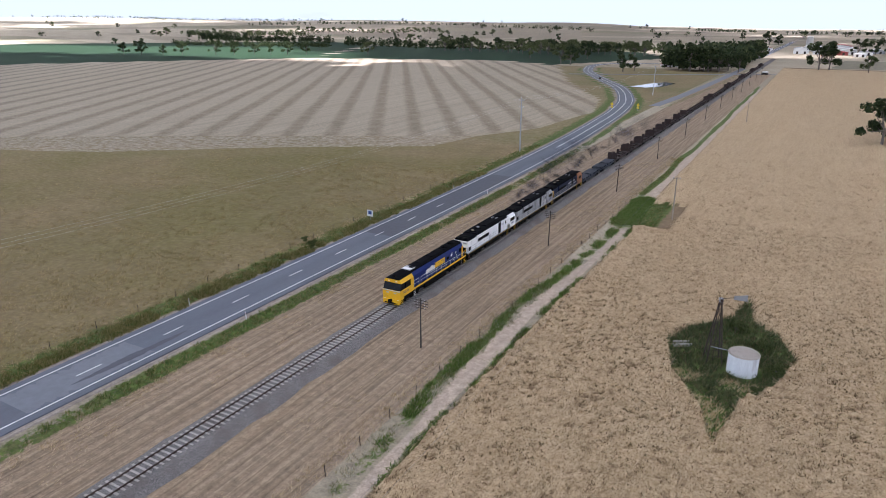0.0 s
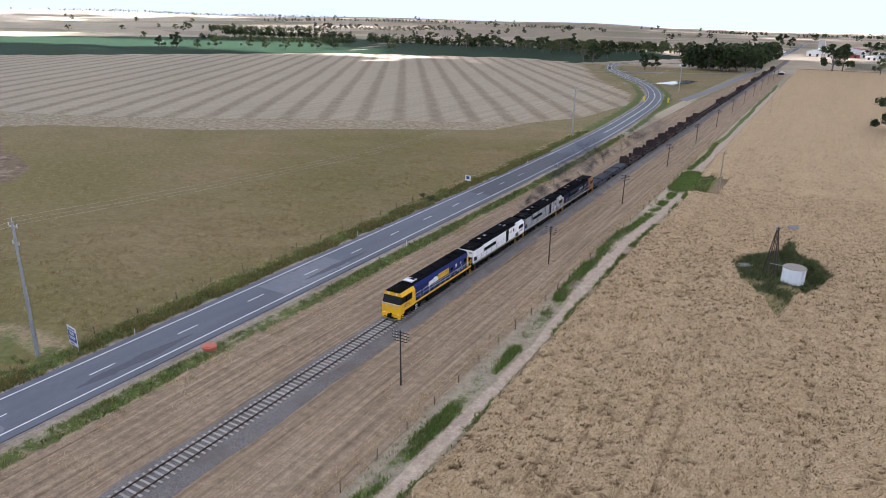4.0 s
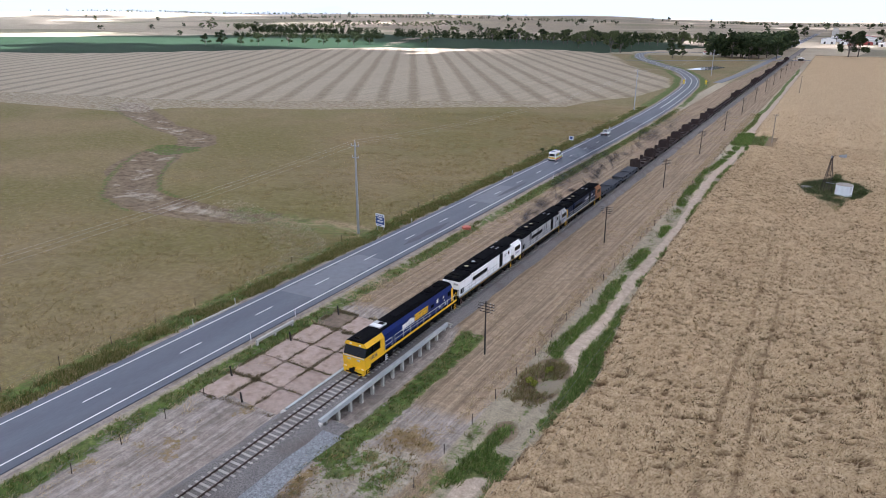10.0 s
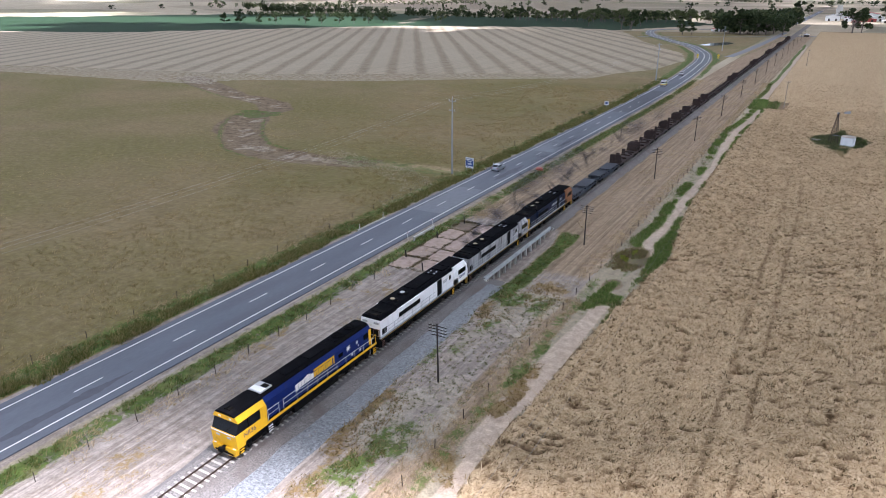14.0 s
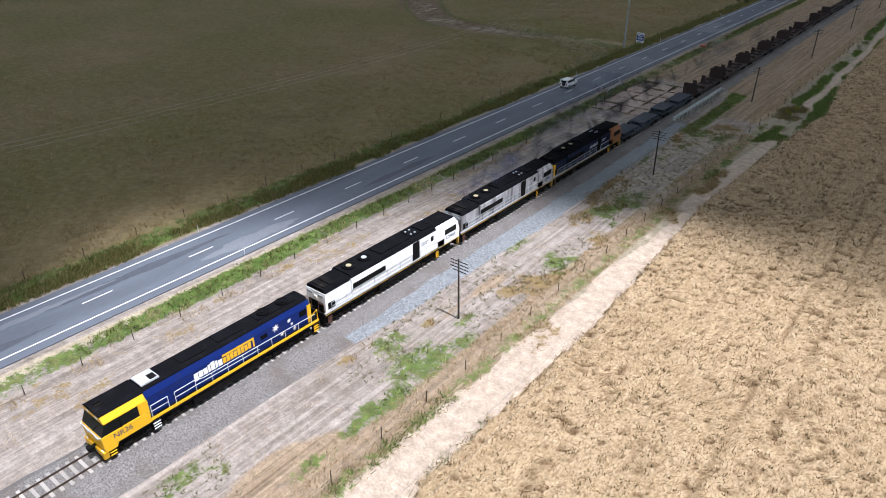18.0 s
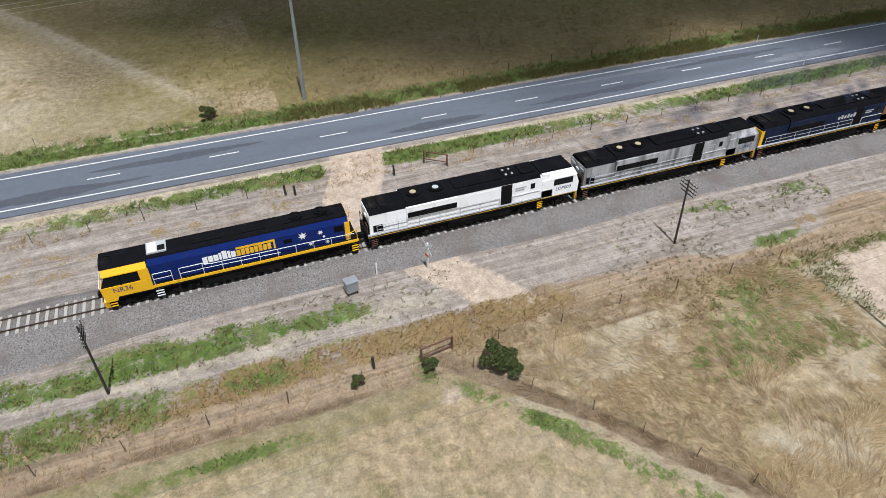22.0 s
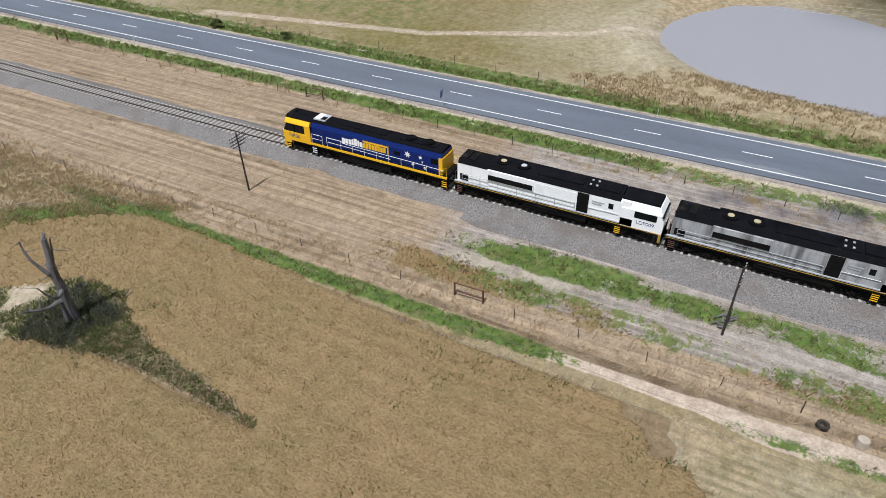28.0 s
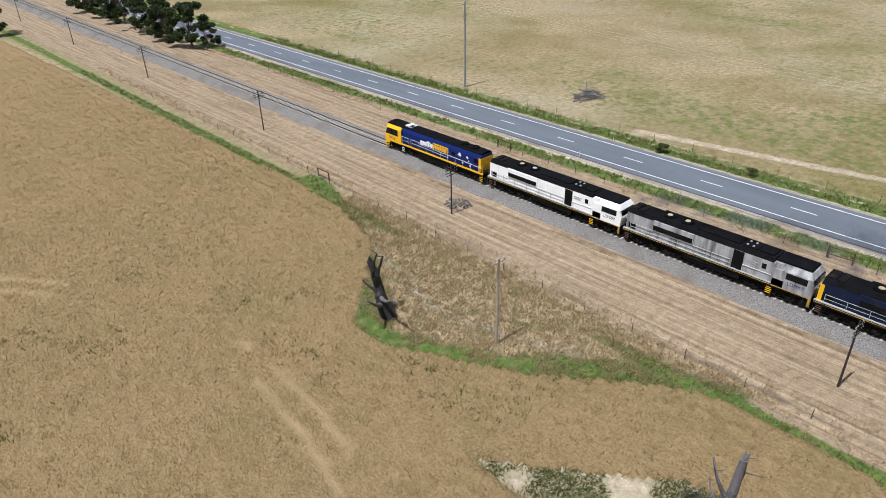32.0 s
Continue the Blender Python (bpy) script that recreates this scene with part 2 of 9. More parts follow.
# thinner unseen cloud, added to half-shade ground round the main one
shade_cloud([(60, -16, 140, 27), (-46, -56, 24, 15), (-112, -150, 78, 62), (-72, -132, 40, 38)], 202, 34.0, CLOUD_THIN)
# random unseen clouds, thin to the north so far fields stay half shaded
sky_r = random.Random(77)
for k in range(190):
    gx, gy = sky_r.uniform(-2900, 1600), sky_r.uniform(640, 4500)
    shade_cloud([(gx, gy, sky_r.uniform(200, 380), sky_r.uniform(120, 230)), (gx + sky_r.uniform(-220, 220), gy + sky_r.uniform(-90, 90), sky_r.uniform(120, 240), sky_r.uniform(80, 160))], 210 + k, 105.0, CLOUD_THIN)
for k in range(14):
    shade_cloud([(sky_r.uniform(-2500, 2500), sky_r.uniform(-3500, -800), sky_r.uniform(150, 320), sky_r.uniform(100, 200))], 470 + k, 75.0)

# ---------------------------------------------------------------- the ground: one sheet to the horizon
def ground_material():
    m = bpy.data.materials.new("farmland_ground")
    m.use_nodes = True
    n, l = m.node_tree.nodes, m.node_tree.links
    b = n["Principled BSDF"]
    b.inputs["Roughness"].default_value = 0.95
    b.inputs["Specular IOR Level"].default_value = 0.15
    co = n.new("ShaderNodeTexCoord")

    def noise_at(scale, detail=5, rough=0.6, mp=None):
        q = n.new("ShaderNodeTexNoise")
        q.inputs["Scale"].default_value, q.inputs["Detail"].default_value, q.inputs["Roughness"].default_value = scale, detail, rough
        l.new(mp or co.outputs["Object"], q.inputs["Vector"])
        return q.outputs["Fac"]

    def mapped(scale=(1, 1, 1), rot=0.0):
        q = n.new("ShaderNodeMapping")
        q.inputs["Scale"].default_value, q.inputs["Rotation"].default_value = scale, (0, 0, rot)
        l.new(co.outputs["Object"], q.inputs["Vector"])
        return q.outputs["Vector"]

    def rangemap(v, a, b_, c, d):
        q = n.new("ShaderNodeMapRange")
        for i, x in enumerate((a, b_, c, d)):
            q.inputs[i + 1].default_value = x
        l.new(v, q.inputs[0])
        return q.outputs[0]

    def mixc(f, a, c):
        q = n.new("ShaderNodeMix")
        q.data_type = "RGBA"
        for s, v in ((0, f), (6, a), (7, c)):
            if isinstance(v, (tuple, float)):
                q.inputs[s].default_value = (*v, 1) if isinstance(v, tuple) else v
            else:
                l.new(v, q.inputs[s])
        return q.outputs[2]

    def mathn(op, a, c):
        q = n.new("ShaderNodeMath")
        q.operation = op
        for s, v in ((0, a), (1, c)):
            if isinstance(v, (int, float)):
                q.inputs[s].default_value = v
            else:
                l.new(v, q.inputs[s])
        return q.outputs[0]

    tiny, small, mid, big = noise_at(5.0, 4, 0.7), noise_at(1.1, 6, 0.65), noise_at(0.16, 5), noise_at(0.02, 5)
    patch = noise_at(0.45, 8, 0.72)
    broken = mathn("ADD", mathn("MULTIPLY", patch, 0.6), mathn("MULTIPLY", noise_at(2.2, 5, 0.75), 0.4))
    along = noise_at(1.0, 5, 0.6, mapped((1.4, 0.05, 1)))
    masks = []
    for at in ("cover_a", "cover_b", "cover_c"):
        a = n.new("ShaderNodeAttribute")
        a.attribute_name = at
        s = n.new("ShaderNodeSeparateColor")
        l.new(a.outputs["Color"], s.inputs[0])
        masks += [s.outputs[0], s.outputs[1], s.outputs[2], a.outputs["Alpha"]]
    green, straw, sand, dust, pasture, stubble, crop, wheat, ochre, ditch, rank, bare = masks

    def ragged(mask, amount=0.9):
        """The edge of a cover, broken up by patchy noise."""
        v = mathn("ADD", mask, mathn("MULTIPLY", mathn("SUBTRACT", broken, 0.5), amount * 1.35))
        return rangemap(v, 0.42, 0.6, 0, 1)

    # soils and covers, each of two tones
    vor = n.new("ShaderNodeTexVoronoi")
    vor.inputs["Scale"].default_value = 0.0026
    l.new(mapped((1, 1.6, 1), 0.35), vor.inputs["Vector"])
    vs = n.new("ShaderNodeSeparateColor")
    l.new(vor.outputs["Color"], vs.inputs[0])
    base = mixc(rangemap(big, 0.35, 0.65, 0, 1), (0.45, 0.385, 0.285), (0.55, 0.475, 0.36))
    base = mixc(rangemap(vs.outputs[0], 0.62, 0.68, 0, 0.55), base, (0.26, 0.225, 0.17))
    base = mixc(rangemap(vs.outputs[1], 0.8, 0.84, 0, 0.5), base, (0.16, 0.17, 0.08))
    base = mixc(rangemap(mid, 0.3, 0.7, 0, 0.35), base, (0.40, 0.34, 0.20))
    past = mixc(rangemap(mid, 0.3, 0.7, 0, 1), (0.215, 0.163, 0.075), (0.30, 0.225, 0.115))
    past = mixc(rangemap(big, 0.4, 0.6, 0, 0.85), past, (0.18, 0.158, 0.05))
    past = mixc(rangemap(noise_at(0.5, 8, 0.75), 0.45, 0.62, 0, 0.5), past, (0.315, 0.25, 0.142))
    cols = mixc(rangemap(mathn("ADD", pasture, mathn("MULTIPLY", mathn("SUBTRACT", patch, 0.5), 0.6)), 0.2, 0.75, 0, 1), base, past)
    # windrows in the stubble: bands some 13 m apart
    wv = n.new("ShaderNodeTexWave")
    wv.bands_direction = "X"
    wv.inputs["Scale"].default_value, wv.inputs["Distortion"].default_value = 0.02066, 0.55
    wv.inputs["Detail"].default_value, wv.inputs["Detail Scale"].default_value = 3, 0.6
    l.new(mapped((1, 1, 1), radians(-32)), wv.inputs["Vector"])
    fine_rows = noise_at(1.0, 5, 0.65, mapped((0.42, 0.006, 1), radians(-32)))
    stub = mixc(rangemap(wv.outputs["Fac"], 0.05, 0.5, 0, 1), (0.265, 0.215, 0.148), (0.48, 0.405, 0.30))
    stub = mixc(rangemap(fine_rows, 0.42, 0.62, 0, 0.4), stub, (0.205, 0.168, 0.114))
    stub = mixc(rangemap(mid, 0.4, 0.7, 0, 0.5), stub, (0.45, 0.385, 0.28))
    stub = mixc(rangemap(small, 0.3, 0.7, 0, 0.3), stub, (0.39, 0.335, 0.24))
    cols = mixc(ragged(stubble, 0.15), cols, stub)
    cols = mixc(ragged(crop, 0.15), cols, mixc(rangemap(mid, 0.3, 0.7, 0, 1), (0.017, 0.042, 0.02), (0.025, 0.06, 0.025)))
    wh = mixc(rangemap(mid, 0.3, 0.7, 0, 1), (0.22, 0.155, 0.09), (0.29, 0.21, 0.13))
    cols = mixc(ragged(wheat, 0.2), cols, wh)
    dst = mixc(rangemap(along, 0.3, 0.7, 0, 1), (0.215, 0.176, 0.148), (0.36, 0.305, 0.26))
    dst = mixc(rangemap(patch, 0.44, 0.62, 0, 0.5), dst, (0.47, 0.42, 0.37))
    dst = mixc(rangemap(noise_at(1.0, 7, 0.7, mapped((1.7, 0.06, 1))), 0.45, 0.62, 0, 0.75), dst, (0.50, 0.44, 0.39))
    dst = mixc(rangemap(noise_at(1.0, 6, 0.7, mapped((2.3, 0.08, 1), 0.02)), 0.5, 0.66, 0, 0.6), dst, (0.20, 0.165, 0.135))
    cols = mixc(ragged(dust, 0.4), cols, dst)
    # mown grass along the line, in rows
    rows = n.new("ShaderNodeTexWave")
    rows.bands_direction = "X"
    rows.inputs["Scale"].default_value, rows.inputs["Distortion"].default_value = 0.23, 11.0
    rows.inputs["Detail"].default_value, rows.inputs["Detail Scale"].default_value = 4, 0.25
    l.new(mapped((1, 0.10, 1)), rows.inputs["Vector"])
    streak = noise_at(1.0, 7, 0.7, mapped((2.6, 0.035, 1)))
    st = mixc(rangemap(rows.outputs["Fac"], 0.1, 0.9, 0.15, 0.75), (0.30, 0.213, 0.138), (0.44, 0.335, 0.222))
    st = mixc(rangemap(streak, 0.42, 0.62, 0, 1.0), st, (0.18, 0.13, 0.085))
    st = mixc(rangemap(along, 0.35, 0.7, 0, 0.55), st, (0.52, 0.405, 0.285))
    st = mixc(rangemap(patch, 0.52, 0.7, 0, 0.5), st, (0.23, 0.155, 0.10))
    cols = mixc(ragged(straw, 0.5), cols, st)
    cols = mixc(ragged(sand, 0.45), cols, mixc(rangemap(patch, 0.35, 0.65, 0, 1), (0.51, 0.405, 0.31), (0.585, 0.475, 0.375)))
    gr = mixc(rangemap(small, 0.3, 0.7, 0, 1), (0.065, 0.115, 0.022), (0.135, 0.19, 0.045))
    gr = mixc(rangemap(patch, 0.5, 0.66, 0, 0.75), gr, (0.205, 0.185, 0.085))
    oc = mixc(rangemap(patch, 0.35, 0.65, 0, 1), (0.245, 0.155, 0.068), (0.34, 0.24, 0.125))
    oc = mixc(rangemap(small, 0.45, 0.65, 0, 0.6), oc, (0.145, 0.125, 0.045))
    cols = mixc(ragged(ochre, 1.8), cols, oc)
    rk = mixc(rangemap(small, 0.3, 0.7, 0, 1), (0.32, 0.24, 0.14), (0.46, 0.36, 0.23))
    rk = mixc(rangemap(patch, 0.5, 0.66, 0, 0.7), rk, (0.215, 0.20, 0.09))
    cols = mixc(ragged(rank, 0.6), cols, rk)
    dt = mixc(rangemap(patch, 0.40, 0.60, 0, 1), (0.16, 0.112, 0.068), (0.29, 0.22, 0.145))
    cols = mixc(ragged(ditch, 0.7), cols, dt)
    cols = mixc(ragged(bare, 0.7), cols, mixc(rangemap(patch, 0.35, 0.65, 0, 1), (0.34, 0.29, 0.225), (0.50, 0.44, 0.355)))
    cols = mixc(ragged(green, 1.9), cols, gr)
    # drill rows that follow the paddock's edge
    hd = n.new("ShaderNodeAttribute")
    hd.attribute_name = "headland"
    furrow = rangemap(mathn("SINE", mathn("MULTIPLY", hd.outputs["Fac"], 8.3), 0.0), -0.6, 0.9, 0, 1)
    furrow = mathn("MULTIPLY", furrow, mathn("MULTIPLY", rangemap(hd.outputs["Fac"], 0.3, 2.0, 0, 1.0), rangemap(mid, 0.38, 0.6, 0.15, 1)))
    cols = mixc(furrow, cols, mixc(0.5, cols, (0.13, 0.115, 0.05)))
    # fine grain over everything
    hs = n.new("ShaderNodeVectorMath")
    hs.operation = "MULTIPLY"
    l.new(cols, hs.inputs[0])
    l.new(mathn("MULTIPLY", rangemap(tiny, 0.3, 0.7, 0.58, 0.96), rangemap(small, 0.3, 0.7, 0.74, 1.26)), hs.inputs[1])
    l.new(hs.outputs[0], b.inputs["Base Color"])
    bu = n.new("ShaderNodeBump")
    bu.inputs["Strength"].default_value, bu.inputs["Distance"].default_value = 0.2, 0.12
    l.new(mathn("ADD", tiny, mathn("MULTIPLY", small, 2.0)), bu.inputs["Height"])
    l.new(bu.outputs[0], b.inputs["Normal"])
    return m


# outlines seen on the land, in metres
YARD = [(15.8, -128.5), (15.6, -108), (16.8, -97), (17.6, -62), (18.3, -34), (19.4, -62), (20.6, -88), (20.0, -113), (22.5, -118), (26.5, -121), (32, -121.5), (60, -112), (75, -118), (60, -130), (34, -126.5), (30, -129.5), (24.5, -131)]
ISLAND = [(36.3, 110.5), (38.5, 116.5), (43.0, 122), (44.6, 131), (45.8, 122), (49, 118.5), (51.5, 112), (49.5, 104), (46.5, 99.5), (44.8, 88), (42.4, 96), (38.6, 102)]
POND = [(-55, -257), (-48, -252), (-43.1, -246.5), (-41.2, -240.5), (-40.1, -232), (-39.2, -224), (-39.2, -208), (-42.2, -201.7), (-48, -204), (-60.7, -212.8), (-78, -226), (-80, -246), (-66, -256)]
# its bank is worn round
POND = [(a[0] + (b[0] - a[0]) * t, a[1] + (b[1] - a[1]) * t) for a, b in zip(POND, POND[1:] + POND[:1]) for t in (0.25, 0.75)]
PUDDLE_RIM = [(17.3, -4.4), (17.5, -3.5), (18.1, -2.9), (18.9, -2.3), (19.5, -1.5), (20.1, -1.3), (20.6, -1.9), (20.5, -2.8), (20.9, -3.7), (20.6, -4.5), (19.9, -4.9), (19.2, -5.6), (18.5, -5.7), (18.0, -5.2), (17.6, -5.3)]
FAR_POND = [(-57, 470), (-50, 500), (-43, 516), (-35, 508), (-38, 480), (-46, 468)]
DEAD_ISLAND = [(37, -300), (36.3, -289), (34.6, -284.5), (33, -276), (33.5, -262), (32.3, -266), (30.6, -276), (29.2, -280), (27.0, -282.5), (27.6, -288), (31, -292)]
STUBBLE = [(-700, 20), (-330, 128), (-229.4, 151), (-195, 163), (-121, 209), (-84, 229), (-56, 247), (-44, 275), (-40, 335), (-52.6, 387), (-80, 440), (-105, 491), (-158, 625), (-172, 655), (-256, 696), (-434, 628), (-600, 362), (-1100, 150)]
WHEAT_LOW = [(19.6, -252), (19.4, -238), (28, -236), (60, -222), (110, -215), (260, -260), (260, -700), (24, -700), (21.2, -481), (19.1, -403), (18.3, -372), (17.6, -353), (18.5, -341), (21, -332), (26, -326), (32.5, -320), (32.5, -315), (29.5, -309.5), (26.5, -303), (21.3, -297), (18, -291), (17.6, -284), (18.6, -270)]
CREEK = [(-230, 130), (-206, 116), (-185, 105), (-165, 96.6), (-138, 87), (-128.5, 78), (-126, 63), (-116, 50), (-104, 37.5), (-93, 28.5), (-83, 25), (-74, 25), (-65, 25.5), (-56.5, 27.2), (-50, 30.5), (-39, 33.5), (-33, 33)]
SIDE_CHANNELS = [[(-182, 60), (-164, 69.5), (-136, 65)], [(-150, 33), (-133, 52), (-126, 62)], [(-46.7, 31), (-42.4, 22.7), (-36, 12)]]
OLD_ROAD = [(-20.6, 372), (-16.6, 452), (-13.6, 570), (-11.8, 700)]
BEND = [(-21.5, -900), (-21.5, 150), (-21.9, 185), (-22.7, 220), (-24.2, 255), (-26.6, 292), (-31, 343), (-40, 395), (-60.5, 460), (-92, 527), (-122, 597), (-139, 665), (-137, 700), (-118, 722), (-80, 742), (-45, 770), (-26, 830), (-18, 950), (-15, 1150), (-12, 1600), (-10, 2600)]


def to_line(x, y, pts):
    """Distance of array points to a broken line."""
    d = np.full(np.shape(x), 1e9)
    for (ax, ay), (bx, by) in zip(pts, pts[1:]):
        ux, uy = bx - ax, by - ay
        t = np.clip(((x - ax) * ux + (y - ay) * uy) / (ux * ux + uy * uy), 0, 1)
        d = np.minimum(d, np.hypot(x - ax - t * ux, y - ay - t * uy))
    return d


def axis_steps(lo, hi, step, grow, limit, slow=1.04):
    mid_ = np.arange(lo, hi + step / 2, step)
    out, s, v = [], step, hi
    while v < limit:
        s = min(s * grow, 260)
        v += s
        out.append(v)
    neg, s, v = [], step, lo
    while v > -limit:
        s = min(s * (slow if v > lo - 130 else 1.06), 260)
        v -= s
        neg.append(v)
    return np.concatenate([neg[::-1], mid_, out])


def ground_height(x, y):
    h = 0.10 * (fbm(x, y, 9, 3) - 0.5) * np.clip((np.abs(x) - 4) / 4, 0, 1)
    road_d = to_line(x, y, BEND)
    h = np.where(road_d < 6.0, -0.02, h)
    h = h - 0.25 * band(road_d, 6.5, 10.5, 3.0)
    h = np.where(np.hypot((x - 19) / 1.1, y + 3.6) < 4, np.minimum(h, 0.02), h)
    # low ground under the bridge, and the ditch along the lower fence
    h = h - 1.1 * band(y, -20.5, 1.5, 4.0) * band(x, -9, 6.5, 5.0)
    h = h - 0.35 * band(x, 14.6, 16.4, 1.6) * band(y, -330, -164, 6)
    h = h - 0.7 * np.clip(1 - to_line(x, y, CREEK) / 7, 0, 1)
    pd = np.where(inside(x, y, POND), -1, 1) * to_line(x, y, POND + POND[:1])
    h = h - 1.2 * np.clip((2.0 - pd) / 4, 0, 1) + 0.9 * np.clip(1 - np.abs(pd - 6) / 5, 0, 1) * np.clip((-x - 34) / 4, 0, 1)
    far = np.hypot(x, y)
    # rolling hills towards the horizon
    h = h + np.clip((far - 1200) / 2600, 0, 1) ** 1.4 * 60 * np.clip(fbm(x, y, 1900, 5, 3) * 1.9 - 0.62, 0, 1) * np.clip((-x - 250) / 900, 0.05, 1)
    return h


def build_ground():
    xs, ys = axis_steps(-44, 56, 0.62, 1.05, 4700, 1.009), axis_steps(-400, 210, 0.8, 1.04, 4700)
    X, Y = np.meshgrid(xs, ys)
    Z = ground_height(X, Y)
    nx, ny = len(xs), len(ys)
    idx = np.arange(nx * ny).reshape(ny, nx)
    faces = np.stack([idx[:-1, :-1], idx[:-1, 1:], idx[1:, 1:], idx[1:, :-1]], -1).reshape(-1, 4)
    me = bpy.data.meshes.new("ground")
    me.vertices.add(nx * ny)
    me.vertices.foreach_set("co", np.stack([X, Y, Z], -1).ravel())
    me.loops.add(faces.size)
    me.loops.foreach_set("vertex_index", faces.ravel().astype(np.int32))
    me.polygons.add(len(faces))
    me.polygons.foreach_set("loop_start", np.arange(0, faces.size, 4, dtype=np.int32))
    me.update(calc_edges=True)
    me.shade_smooth()
    a, b_ = covers(X, Y)
    for name, c in (("cover_a", a), ("cover_b", b_), ("cover_c", weeds(X, Y))):
        at = me.attributes.new(name, "FLOAT_COLOR", "POINT")
        at.data.foreach_set("color", np.stack(c, -1).astype(np.float32).ravel())
    at = me.attributes.new("headland", "FLOAT", "POINT")
    at.data.foreach_set("value", headland(X, Y).astype(np.float32).ravel())
    me.materials.append(ground_material())
    return tagged(new("ground", me), "flat dry farmland with stubble, pasture, dust and green verges", "ground", kind="structure")


YARDSIDE = [(13.5, -163.6), (14, -131), (24, -131.5), (33, -128), (90, -122), (90, -108), (60, -130.5), (31.7, -150.8), (23.2, -157.2), (16.7, -163.4)]
CORNER = [(14.9, -164.6), (16.7, -163.4), (23.2, -157.2), (31.7, -150.8), (60, -130.5), (90, -108)]


def crop_edge(y):
    """Where the upper wheat begins, along the fence."""
    return np.interp(y, (-130, -62, -39, -30, -19, -10, -5, 1, 7, 17, 31, 50, 80, 111, 134, 152, 190, 300), (18.9, 18.9, 19.7, 20.1, 20.9, 21.6, 22.3, 22.8, 21.7, 21.0, 20.1, 19.9, 19.6, 19.8, 20.5, 20.8, 19.2, 19.0))


def wash_left(y):
    return np.interp(y, (-45, -31, -20, -9, 1, 5, 15, 31, 52, 66, 78, 84, 111, 134, 150), (16.8, 17.3, 18.2, 19.2, 18.7, 17.4, 18.3, 17.6, 17.8, 17.8, 17.5, 16.5, 16.2, 18.0, 18.6))


def wash_right(y):
    return np.interp(y, (-45, -31, -20, -9, 1, 5, 15, 31, 52, 66, 78, 84, 111, 134, 150), (19.4, 19.8, 19.9, 20.2, 20.2, 19.5, 19.7, 19.2, 19.5, 19.2, 18.8, 18.9, 18.5, 19.6, 19.8))


def headland(x, y):
    """Distance into the lower paddock from its fences, rounded at the corner; 0 outside it."""
    a, b = x - 18.8, (-167.4 + 0.77 * (x - 16.7) - y) * 0.79
    d = np.minimum(a, b)
    d = d - 5.0 * np.clip(1 - np.abs(a - b) / 24, 0, 1) ** 2
    return np.where((a > 0) & (b > 0) & (y > -262), np.clip(d, 0, 80), 0)


